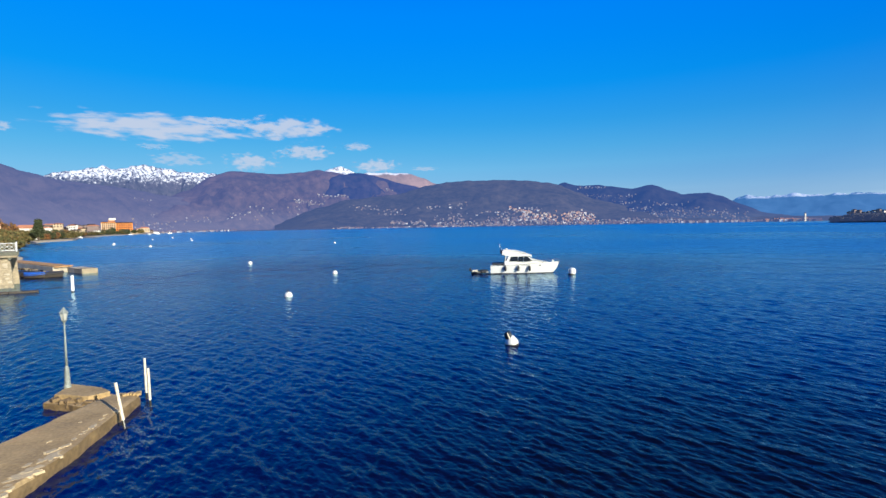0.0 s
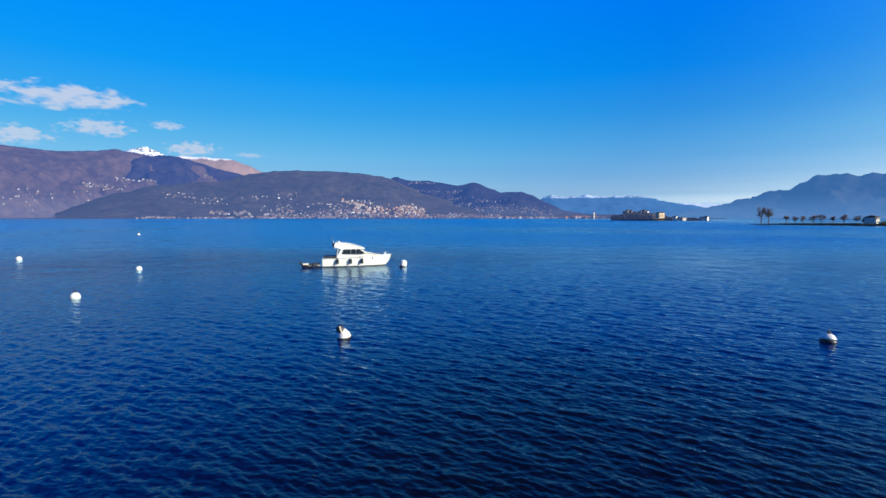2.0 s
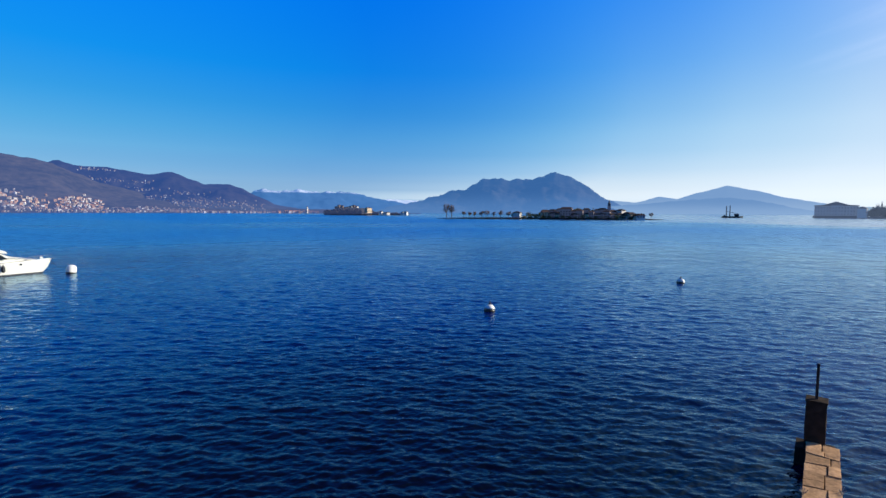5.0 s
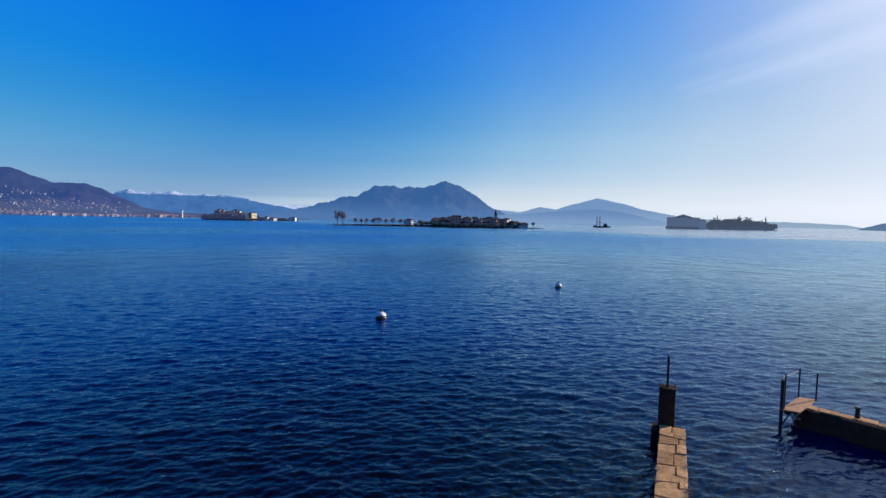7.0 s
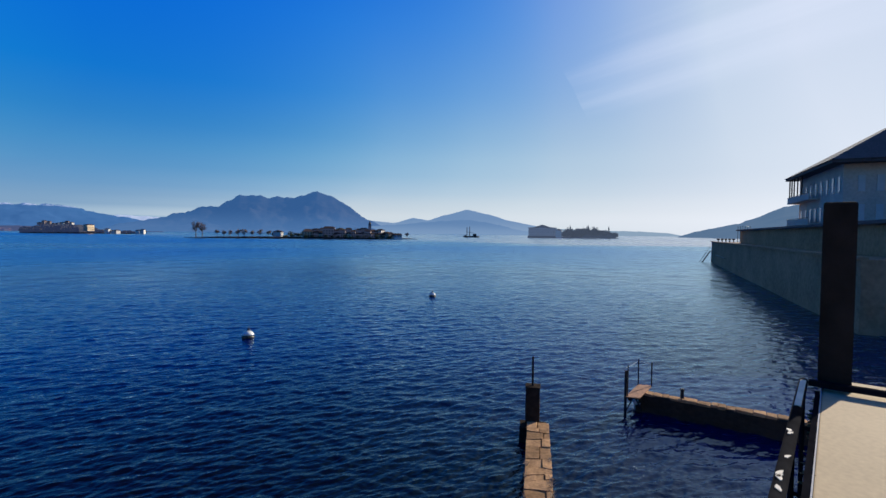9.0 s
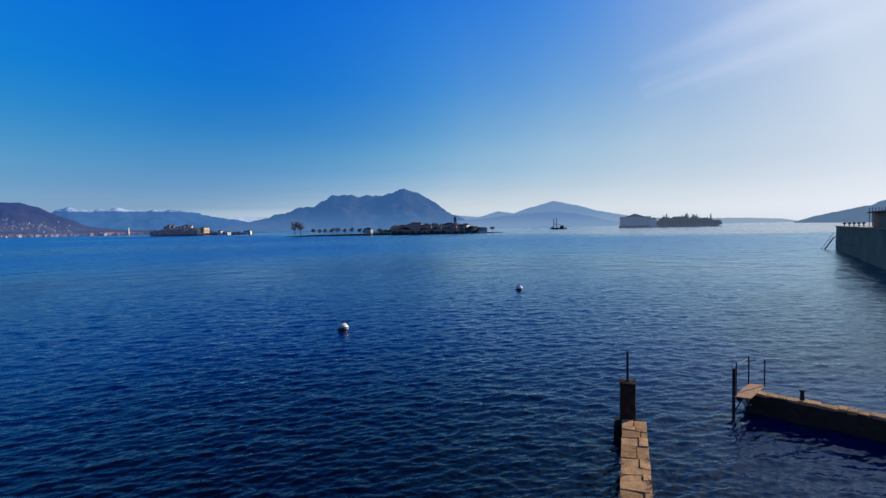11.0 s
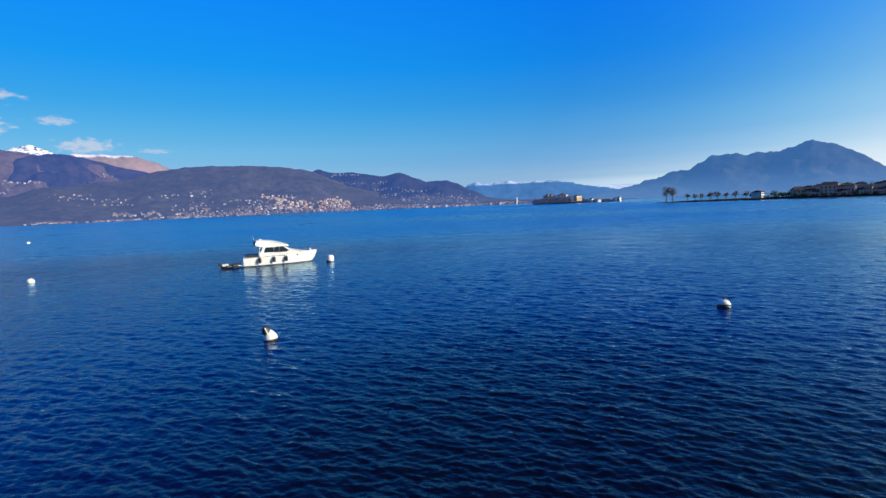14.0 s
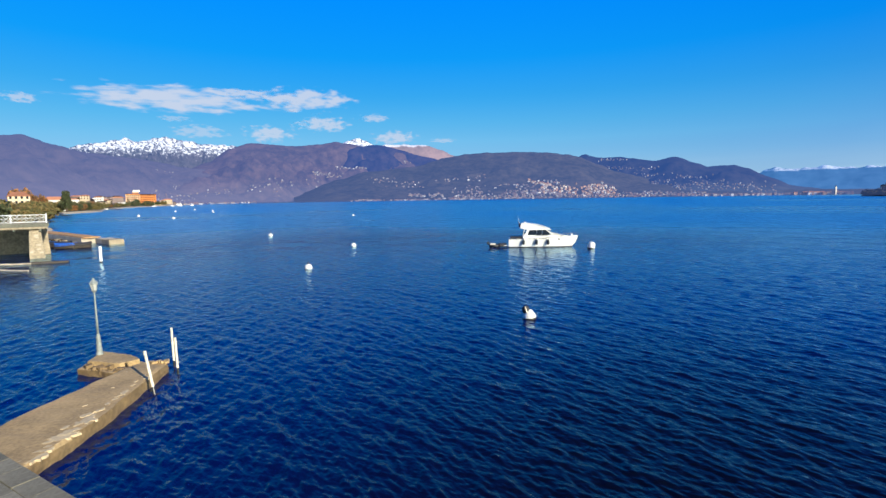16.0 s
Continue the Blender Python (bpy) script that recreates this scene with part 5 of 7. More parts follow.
v = [bm.verts.new(c) for c in ((7.25, -0.95, 2.19), (7.25, 0.95, 2.19), (6.1, 1.02, 2.78), (6.1, -1.02, 2.78))]
u = [bm.verts.new((w.co.x - 0.06, w.co.y, w.co.z - 0.1)) for w in v]
bm.faces.new(v)
bm.faces.new(u[::-1])
for i in range(4):
    bm.faces.new((v[i], v[(i + 1) % 4], u[(i + 1) % 4], u[i]))
part("windscreen", bm, TINT_GLASS, boat, "dark raked windscreen")
bm = cabin_loft([(1.75, 3.0), (2.6, 2.86), (5.6, 2.86), (6.75, 2.72), (6.6, 2.95), (5.4, 3.42), (4.2, 3.72), (3.0, 3.86), (2.0, 3.88), (1.9, 3.55)], [1.1, 1.3, 1.3, 1.1, 1.1, 1.2, 1.15, 1.1, 1.1, 1.15])
bmesh.ops.bevel(bm, geom=list(bm.edges), offset=0.07, segments=2, affect="EDGES")
part("hardtop", bm, GELCOAT, boat, "white hardtop with a raised aft end")
part("top_cover", box(1.62, 1.85, -0.9, 0.9, 3.2, 3.8, bevel=0.06), DARK_RUBBER, boat)
part("hardtop_post", rod((2.2, -1.25, 1.5), (2.5, -1.2, 2.95), 0.06), GELCOAT, boat)
part("hardtop_post", rod((2.2, 1.25, 1.5), (2.5, 1.2, 2.95), 0.06), GELCOAT, boat)
part("antenna", rod((1.8, -0.6, 3.6), (1.45, -0.6, 4.85), 0.022, 0.01, 6), WHITE_PAINT, boat)
part("mast", rod((1.75, 0.5, 3.5), (1.6, 0.5, 4.2), 0.04, 0.03, 8), DARK_RUBBER, boat)
for x in (2.35, 4.4, 6.2):
    d, c, z, stem = hull_section(x)
    f = part("fender", turned([(0.02, 0.42), (0.12, 0.46), (0.19, 0.56), (0.2, 1.05), (0.13, 1.2), (0.05, 1.28), (0.05, 1.42)], 14), DARK_RUBBER, boat, "dark blue fender on a line", True)
    f.location = (x, -d - 0.17, 0.05)
for s in (-1, 1):
    bm = bmesh.new()
    top, pr = [], None
    for x in (8.2, 8.9, 9.5, 10.1, 10.7, 11.05):
        d, c, z, stem = hull_section(min(x, 10.85))
        p = Vector((x, s * max(d - 0.08, 0.02), z + (0.42 if x > 8.5 else 0.05)))
        if x > 8.5:
            rod((x - 0.05, p.y, z - 0.02), p, 0.025, None, 6, bm)
        if pr:
            rod(pr, p, 0.03, None, 6, bm)
        pr = p
    part("bow_rail", bm, STEEL, boat, "stainless bow rail")
part("anchor_roller", box(10.7, 11.25, -0.12, 0.12, 1.78, 1.92, bevel=0.03), STEEL, boat)
part("windlass", box(9.9, 10.2, -0.15, 0.15, 1.82, 2.1, bevel=0.05), GELCOAT, boat)
part("rubbing_strake", rod((0.0, -1.74, 1.36), (6.0, -1.66, 1.44), 0.035, None, 6), DARK_RUBBER, boat)
part("rubbing_strake", rod((0.0, 1.74, 1.36), (6.0, 1.66, 1.44), 0.035, None, 6), DARK_RUBBER, boat)

# tender behind the cruiser
tender = thing("dinghy", (4.45, 79.4, 0), "small dark dinghy with a pale thwart tied astern", "dinghy", rz=-4)
bm = bmesh.new()
for s in (-1, 1):
    pts = [(-0.1, s * 0.55, 0.3), (1.4, s * 0.6, 0.32), (1.95, s * 0.35, 0.38), (2.15, 0, 0.42)]
    for p, q in zip(pts, pts[1:]):
        rod(p, q, 0.23, 0.22, 12, bm)
part("tube", bm, DARK_RUBBER, tender, smooth=True)
part("floor", box(0.0, 1.7, -0.45, 0.45, 0.05, 0.16, bevel=0.02), DARK_RUBBER, tender)
part("transom", box(-0.1, 0.0, -0.5, 0.5, 0.1, 0.62, bevel=0.02), DARK_RUBBER, tender)
part("stern_locker", box(0.05, 0.95, -0.72, 0.5, 0.12, 0.66, bevel=0.06), WORN_WHITE_AND_SUN_FLECK, tender, "pale stern locker")
motor = part("outboard", box(1.3, 2.75, -0.5, 0.5, 0.1, 0.72, bevel=0.16, taper=0.12), DARK_RUBBER, tender, "dark covered outboard and fenders")
part("cowling", box(-0.45, -0.1, -0.2, 0.2, 0.45, 0.95, bevel=0.08), DARK_RUBBER, tender)
part("thwart", box(0.7, 0.95, -0.45, 0.45, 0.42, 0.5, bevel=0.02), WORN_WHITE_AND_SUN_FLECK, tender)


# ---- mooring buoys ----
def round_buoy(at, r, label, low=ALGAE, top=BUOY_WHITE, name="mooring_buoy", tilt=0.0, rz=0.0, line=0.35):
    """A ball float: dark wetted skirt, pale dome, top plate with an iron ring."""
    t = thing(name, at, label, "buoy", "mooring buoys", rz=rz, ry=tilt)
    prof = [(r * math.cos(a), r * 0.25 + r * math.sin(a)) for a in [radians(-85 + i * 10) for i in range(18)]]
    cut = r * line
    part("float", turned([p for p in prof if p[1] >= cut - 0.12 * r], 24), top, t, smooth=True)
    part("skirt", turned([(p[0] * 1.015, p[1]) for p in prof if p[1] < cut], 24), low, t, "dark weedy underside", True)
    part("neck", turned([(r * 0.26, r * 1.18), (r * 0.22, r * 1.42), (r * 0.13, r * 1.5)], 14), low, t)
    bm = bmesh.new()
    for i in range(12):
        a, b = 2 * math.pi * i / 12, 2 * math.pi * (i + 1) / 12
        rod((r * 0.2 * math.cos(a), 0, r * 1.62 + r * 0.2 * math.sin(a)), (r * 0.2 * math.cos(b), 0, r * 1.62 + r * 0.2 * math.sin(b)), r * 0.055, None, 5, bm)
    part("ring", bm, IRON, t)
    return t


round_buoy((-18.3, 56.9, 0), 0.46, "white ball mooring buoy with a small top ring", line=-0.2)
round_buoy((-18.9, 84.1, 0), 0.46, "white mooring buoy with a dark weedy waterline", line=0.1)
round_buoy((-44.2, 111.2, 0), 0.5, "white mooring buoy low in the water", line=0.0)
round_buoy((33.2, 21.0, 0), 0.45, "white mooring buoy with a black weedy skirt", line=0.5, tilt=6)
round_buoy((60.4, 12.6, 0), 0.44, "pale mooring buoy with a dark lower half", line=0.5)
for x, y, r in ((-193, 286, 0.9), (-144, 240, 0.7), (-188, 365, 0.7), (-277, 500, 0.9), (-55, 247, 0.6), (-250, 420, 0.7), (-222, 430, 0.7)):
    round_buoy((x, y, 0), r, "white mooring buoy out on the lake", line=0.0)

bow_buoy = thing("bow_buoy", (19.75, 75.9, 0), "large white barrel buoy on the cruiser's bow line", "buoy", "mooring buoys", ry=8)
part("float", turned([(0.3, -0.3), (0.5, -0.15), (0.56, 0.2), (0.56, 0.6), (0.5, 0.85), (0.36, 1.0), (0.15, 1.06)], 24), BUOY_WHITE, bow_buoy, smooth=True)
part("skirt", turned([(0.3, -0.32), (0.52, -0.18), (0.575, 0.1), (0.572, 0.14)], 24), ALGAE, bow_buoy, smooth=True)
part("ring", rod((-0.12, 0, 1.05), (-0.05, 0, 1.22), 0.04, 0.03), IRON, bow_buoy)
bm = bmesh.new()
p0, p1 = Vector((18.35, 78.95, 1.7)), Vector((19.35, 76.3, 0.75))
pr = p0
for i in range(1, 9):
    s = i / 8
    p = p0.lerp(p1, s) - Vector((0, 0, 0.45 * math.sin(math.pi * s)))
    rod(pr, p, 0.03, None, 6, bm)
    pr = p
line_ = part("mooring_line", bm, DARK_RUBBER)
tagged(line_, "dark slack mooring line from bow to buoy", "rope")

cone = thing("cone_buoy", (4.3, 32.2, 0), "white cone buoy with a black rubber cap and pale strap", "buoy", "mooring buoys", ry=-5)
part("float", turned([(0.3, -0.2), (0.42, -0.02), (0.45, 0.12), (0.4, 0.3), (0.26, 0.5), (0.17, 0.6), (0.1, 0.64)], 26), BUOY_WHITE, cone, smooth=True)
part("skirt", turned([(0.3, -0.22), (0.44, -0.03), (0.462, 0.08), (0.46, 0.1)], 26), ALGAE, cone, smooth=True)
cap = part("rubber_cap", turned([(0.16, 0.0), (0.24, 0.08), (0.26, 0.25), (0.22, 0.42), (0.1, 0.5)], 18), DARK_RUBBER, cone, "black rubber cap", True)
cap.location, cap.rotation_euler = (-0.13, 0, 0.4), (0, radians(-14), 0)
part("strap", box(-0.035, 0.035, -0.275, -0.245, 0.02, 0.5, bevel=0.01), WORN_WHITE_AND_SUN_FLECK, cap)
part("hook", rod((-0.2, 0, 0.85), (-0.1, -0.05, 1.02), 0.03, 0.02), IRON, cone)

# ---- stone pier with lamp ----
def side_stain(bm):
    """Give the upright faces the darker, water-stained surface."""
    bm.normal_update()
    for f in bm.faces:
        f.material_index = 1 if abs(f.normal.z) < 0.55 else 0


pier = new("pier")
tagged(pier, "old weathered L-shaped concrete pier with pale patches", "pier", kind="structure")
bm = prism([(-16.25, 12.6), (-12.75, 12.6), (-13.05, 16.1), (-13.45, 18.4), (-14.15, 22.3), (-15.4, 22.85), (-15.9, 21.5), (-16.1, 17.1)], -1.2, [0.5, 0.5, 0.46, 0.46, 0.46, 0.48, 0.46, 0.46], bevel=0.3)
rough_up(bm, 0.3, 0.07, 1.3, 2.0, 0.5)
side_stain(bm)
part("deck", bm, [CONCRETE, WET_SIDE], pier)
bm = prism([(-18.3, 21.9), (-16.0, 21.3), (-15.3, 22.6), (-16.6, 23.4), (-18.7, 24.0)], -1.2, 0.3, bevel=0.05)
rough_up(bm, 0.35, 0.08, 1.9, 5.0, 0.5)
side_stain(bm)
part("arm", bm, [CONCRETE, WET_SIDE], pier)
bm = prism([(-18.15, 22.35), (-16.35, 22.0), (-15.75, 22.65), (-16.65, 23.3), (-18.55, 23.9)], 0.25, 0.52, bevel=0.04)
rough_up(bm, 0.3, 0.05, 2.3, 9.0, 0.4)
part("slab", bm, CONCRETE, pier)
rnd = random.Random(21)
for i in range(16):
    s = rnd.uniform(0, 1)
    x = -18.2 + 2.1 * s + rnd.uniform(-0.15, 0.1)
    y = 22.15 - 0.55 * s + rnd.uniform(-0.1, 0.15)
    bm = box(-0.17, 0.17, -0.12, 0.12, -0.1, 0.1, bevel=0.03)
    rough_up(bm, 0.2, 0.03, 4, i)
    o = part("stone", bm, WET_SIDE, pier)
    o.location = (x, y, rnd.uniform(0.22, 0.36))
    o.rotation_euler = (rnd.uniform(-0.3, 0.3), rnd.uniform(-0.3, 0.3), rnd.uniform(0, 3))
for i in range(6):
    bm = box(-0.14, 0.14, -0.1, 0.1, -0.06, 0.06, bevel=0.03)
    rough_up(bm, 0.2, 0.025, 4, i + 30)
    o = part("stone", bm, CONCRETE, pier)
    o.location = (-14.5 + rnd.uniform(-0.35, 0.3), 22.25 + rnd.uniform(-0.15, 0.2), 0.5)
    o.rotation_euler = (0, 0, rnd.uniform(0, 3))


def blotch(at, rx_, ry_, rz, seed):
    """A thin flake of paler mortar lying on the concrete."""
    bm = bmesh.new()
    n = 34
    ring = []
    for i in range(n):
        a = 2 * math.pi * i / n
        k = 1 + 0.8 * noise.fractal(Vector((math.cos(a) * 2.2 + seed, math.sin(a) * 2.2, seed)), 0.7, 2.2, 4)
        ring.append((rx_ * k * math.cos(a), ry_ * k * math.sin(a)))
    lo = [bm.verts.new((x, y, -0.08)) for x, y in ring]
    hi = [bm.verts.new((x * 0.97, y * 0.97, 0.004)) for x, y in ring]
    bm.faces.new(lo[::-1])
    bm.faces.new(hi)
    for i in range(n):
        bm.faces.new((lo[i], lo[(i + 1) % n], hi[(i + 1) % n], hi[i]))
    o = part("mortar_patch", bm, PATCH, pier, "pale mortar patch")
    o.location = at
    o.rotation_euler = (0, radians(2), radians(rz))


rnd = random.Random(61)
for i in range(26):
    y = 13.4 + 7.6 * (i / 25) ** 1.3 + rnd.uniform(-0.15, 0.15)
    edge = -13.02 - 0.12 * (y - 16)
    off = abs(rnd.gauss(0.0, 0.16)) if i % 5 else rnd.uniform(0.3, 1.4)
    k = rnd.uniform(0.12, 0.26) * (1.5 if y < 16.5 else 0.8) * (1 if i % 5 else 0.5)
    blotch((edge - 0.3 - off, y, 0.468), k * 1.2, k * rnd.uniform(0.4, 0.7), rnd.uniform(60, 120), i * 1.7)

lamp = thing("pier_lamp", (-18.3, 23.35, 0.5), "grey-green lantern street lamp on a tall tapered post", "street lamp")
part("post_base", turned([(0.16, 0.0), (0.16, 0.1), (0.13, 0.18), (0.1, 0.85), (0.08, 0.98), (0.06, 1.08)], 16), LAMP_PAINT, lamp)
part("post", turned([(0.055, 1.0), (0.045, 2.0), (0.036, 3.1), (0.032, 3.17)], 14), LAMP_PAINT, lamp, smooth=True)
part("bracket", turned([(0.04, 3.13), (0.08, 3.2), (0.125, 3.26), (0.125, 3.29)], 14), LAMP_PAINT, lamp)
lant = part("lantern", turned([(0.1, 3.29), (0.165, 3.6), (0.165, 3.62)], 6), LAMP_GLASS, lamp, "frosted glass lantern")
for i in range(6):
    a = math.pi / 3 * i
    part("lantern_bar", rod((0.102 * math.cos(a), 0.102 * math.sin(a), 3.29), (0.168 * math.cos(a), 0.168 * math.sin(a), 3.62), 0.013, None, 5), LAMP_PAINT, lant)
part("cap", turned([(0.21, 3.61), (0.195, 3.65), (0.115, 3.76), (0.06, 3.82), (0.045, 3.87), (0.02, 3.9)], 6), LAMP_PAINT, lamp)


def mooring_post(base, top, r, label, mat=WORN_WHITE_AND_SUN_FLECK):
    t = thing("mooring_post", base, label, "post", "white mooring posts")
    d = Vector(top) - Vector(base)
    k = 0.17
    part("pole", rod(d * k, d, r, r * 0.95, 14), mat, t)
    part("foot", rod(-d * 0.6, d * k, r * 0.9, r * 0.92, 12), ALGAE, t, "dark wet foot")
    part("top", rod(d, d * 1.012, r * 1.04, r * 0.9, 14), mat, t)
    return t


mooring_post((-13.15, 19.62, 0), (-13.7, 20.0, 1.72), 0.06, "leaning white mooring post beside the pier")
mooring_post((-14.28, 22.95, 0), (-14.33, 23.0, 1.93), 0.05, "tall white mooring post in the water")
mooring_post((-13.55, 22.02, 0), (-13.6, 22.05, 1.72), 0.055, "white mooring post in the water by the pier")

# ---- quay below the camera, and the house behind it ----
QD = Vector((0.883, -0.47, 0))
QN = Vector((0.47, 0.883, 0))
Q0 = Vector((-13.5, 13.1, 0))


def q_at(s, n, z=0.0):
    p = Q0 + QD * s + QN * n
    return (p.x, p.y, z)


def q_box(s0, s1, n0, n1, z0, z1, bevel=0.0):
    poly = [q_at(s0, n0)[:2], q_at(s1, n0)[:2], q_at(s1, n1)[:2], q_at(s0, n1)[:2]]
    return prism(poly, z0, z1, bevel=bevel)


quay = part("quay", q_box(-60, 29, -14, -0.03, -2, 0.9), STONE_WALL)
tagged(quay, "stone lakeside quay with slab paving", "quay", kind="structure")
rnd = random.Random(31)
for r_ in range(4):
    s = -9.0
    while s < 10:
        w = rnd.uniform(0.8, 1.3)
        o = part("slab", q_box(0.012, w - 0.012, -0.62 + 0.012, -0.012, 0.0, 0.12, bevel=0.012), QUAY_SLAB, quay)
        o.location = Vector(q_at(s, -0.62 * r_, 0.88 + rnd.uniform(0, 0.012))) - Vector(q_at(0, 0))
        s += w

# ---- terrace on pillars, jetty and shore beyond ----
DECK_EDGE = surface("mossy_concrete", (0.13, 0.125, 0.09), 0.9, vary=0.45, grain=4, patch=0.5, bump=0.5, depth=0.02)
terrace = thing("terrace", (-63.0, 71.3, 0), "concrete lakeside terrace on tapered pillars with a white railing", "terrace", rz=41)
part("deck", box(-48, 0.6, -0.6, 12, 4.45, 5.05, bevel=0.06), TAN_STONE, terrace)
part("fascia", box(-48, 0.75, -0.75, -0.55, 4.75, 5.3, bevel=0.04), DECK_EDGE, terrace)
part("fascia", box(0.6, 0.78, -0.75, 12, 4.75, 5.3, bevel=0.04), DECK_EDGE, terrace)
for x, y, w in ((-0.95, 0.9, 0.9), (-0.1, 8.0, 0.75), (-17, 1.2, 1.0), (-32, 1.2, 1.0)):
    bm = bmesh.new()
    v = [bm.verts.new((x + sx_ * w * k, y + sy_ * 1.1 * k, z)) for z, k in ((-1.5, 1.12), (4.45, 0.72)) for sx_, sy_ in ((-1, -1), (1, -1), (1, 1), (-1, 1))]
    for q in ((3, 2, 1, 0), (4, 5, 6, 7), (0, 1, 5, 4), (1, 2, 6, 5), (2, 3, 7, 6), (3, 0, 4, 7)):
        bm.faces.new([v[i] for i in q])
    rough_up(bm, 0.8, 0.06, 0.9, x)
    part("pillar", bm, TAN_STONE, terrace)
part("back_wall", box(-48, -0.6, 11.4, 12, -1, 4.45), TAN_STONE, terrace)
for z in (5.45, 6.5):
    part("rail", box(-48, 0.6, -0.44, -0.38, z, z + 0.06, bevel=0.015), WHITE_PAINT, terrace)
    part("rail", box(0.5, 0.58, -0.4, 12, z, z + 0.09, bevel=0.015), WHITE_PAINT, terrace)
pm = mesh_from(box(-0.045, 0.045, -0.045, 0.045, 5.05, 6.6, bevel=0.015), "rail_post", WHITE_PAINT)
for i in range(13):
    o = new("rail_post", pm)
    o.parent, o.location = terrace, (0.5 - i * 4.0, -0.42, 0)
for i in range(1, 4):
    o = new("rail_post", pm)
    o.parent, o.location = terrace, (0.53, -0.42 + i * 4.0, 0)
bm = bmesh.new()
for k in range(-1, 3):
    x0, x1 = k * 0.49, k * 0.49 + 0.98
    for sx_ in (0, 1):
        lo, hi = max(x0, 0.0), min(x1, 0.98)
        z0, z1 = 5.52 + (lo - x0) / 0.98, 5.52 + (hi - x0) / 0.98
        if hi > lo:
            rod((lo if sx_ == 0 else 0.98 - lo, 0.012 * sx_, z0), (hi if sx_ == 0 else 0.98 - hi, 0.012 * sx_, z1), 0.017, None, 4, bm)
rod((0, 0, 6.02), (0.98, 0, 6.02), 0.014, None, 4, bm)
lm = mesh_from(bm, "lattice_panel", WHITE_PAINT)
for i in range(48):
    o = new("lattice_panel", lm)
    o.parent, o.location = terrace, (-0.5 - i * 1.0, -0.41, 0)
for i in range(11):
    o = new("lattice_panel", lm)
    o.parent, o.location = terrace, (0.54, -0.3 + i * 1.0, 0)
    o.rotation_euler = (0, 0, radians(90))

# jetty
jetty = new("jetty")
tagged(jetty, "stone jetty with a pale block end", "jetty", kind="structure")
d0 = Vector((-0.8, 0.6, 0))
nn = Vector((0.6, 0.8, 0))
j0 = Vector((-67.4, 91.7, 0))


def j_box(a0, a1, n0, n1, z0, z1, bevel=0.05):
    pts = [j0 + d0 * a + nn * n for a, n in ((a0, n0), (a1, n0), (a1, n1), (a0, n1))]
    return prism([(p.x, p.y) for p in pts], z0, z1, bevel=bevel)


for i in range(4):
    part("block", rough_up(j_box(2 + i * 2.1, i * 2.1 + 4.05, 0, 2.6, -1, 0.95), 0.9, 0.06, 0.8, i), TAN_STONE if i < 2 else PALE_STONE, jetty)
part("quay_wall", rough_up(j_box(10.2, 46, -2.35, 0.6, -1, 1.15), 2.5, 0.08, 0.4, 7), PALE_STONE, jetty)
part("quay_top", rough_up(j_box(9.6, 46, -2.2, 0.8, 1.12, 1.36), 2.5, 0.1, 0.4, 9), STONE_BROWN, jetty)


def rowing_boat(at, rz, label, cover, length=5.0):
    t = thing("rowing_boat", at, label, "boat", "covered boats", rz=rz)
    bm = bmesh.new()
    pr = None
    for i in range(13):
        s = i / 12
        w = 0.95 * math.sin(math.pi * (0.15 + 0.85 * (1 - s))) ** 0.6 if s < 1 else 0.02
        w = max(w, 0.03)
        x = -length / 2 + length * s
        z = 0.62 + 0.25 * s * s
        ring = [bm.verts.new(c) for c in ((x, -w, z), (x, -w * 0.7, 0.0), (x, 0, -0.2), (x, w * 0.7, 0.0), (x, w, z))]
        if pr:
            for k in range(4):
                bm.faces.new((pr[k], ring[k], ring[k + 1], pr[k + 1]))
        else:
            bm.faces.new(ring)
        pr = ring
    part("hull", bm, WOOD_DARK, t)
    bm = bmesh.new()
    bmesh.ops.create_grid(bm, x_segments=14, y_segments=6, size=1)
    for v in bm.verts:
        s = (v.co.x + 1) / 2
        w = max(0.95 * math.sin(math.pi * (0.15 + 0.85 * (1 - s))) ** 0.6, 0.04) * 1.06
        y = v.co.y
        v.co = Vector((-length / 2 + length * s, y * w, 0.64 + 0.25 * s * s + 0.4 * (1 - y * y) * (1 - 0.6 * s) - (0.22 if abs(y) > 0.9 else 0)))
    part("cover", bm, cover, t, "tarpaulin cover")
    return t


rowing_boat((-71.6, 85.6, 0.1), 20, "dark boat under a bright blue cover", BLUE_COVER, 3.6)
rowing_boat((-69.4, 86.6, 0.1), 50, "small boat under a dark cover", DARK_RUBBER, 2.8)
rowing_boat((-75.5, 88.2, 0.15), 15, "boat under a black cover beside the jetty", DARK_RUBBER, 4.6)


def log(p0, p1, r, label, mat):
    t = thing("floating_log", p0, label, "log", "floating logs")
    d = Vector(p1) - Vector(p0)
    bm = bmesh.new()
    n = 8
    pr = Vector((0, 0, 0))
    for i in range(1, n + 1):
        p = d * i / n + noise.noise_vector(Vector((i * 0.7, r * 9, d.x))) * 0.06
        rod(pr, p, r * (1.05 - 0.04 * i), r * (1.01 - 0.04 * i), 10, bm)
        pr = p
    part("trunk", bm, mat, t)
    return t


log((-61.0, 58.4, 0.05), (-52.5, 56.8, 0.08), 0.16, "pale floating log boom", WOOD_PALE)
log((-66.5, 62.0, 0.05), (-58.0, 63.6, 0.1), 0.18, "pale floating log boom", WOOD_PALE)
log((-58.2, 63.6, 0.05), (-54.5, 65.4, 0.12), 0.28, "dark wet floating log", WOOD_DARK)
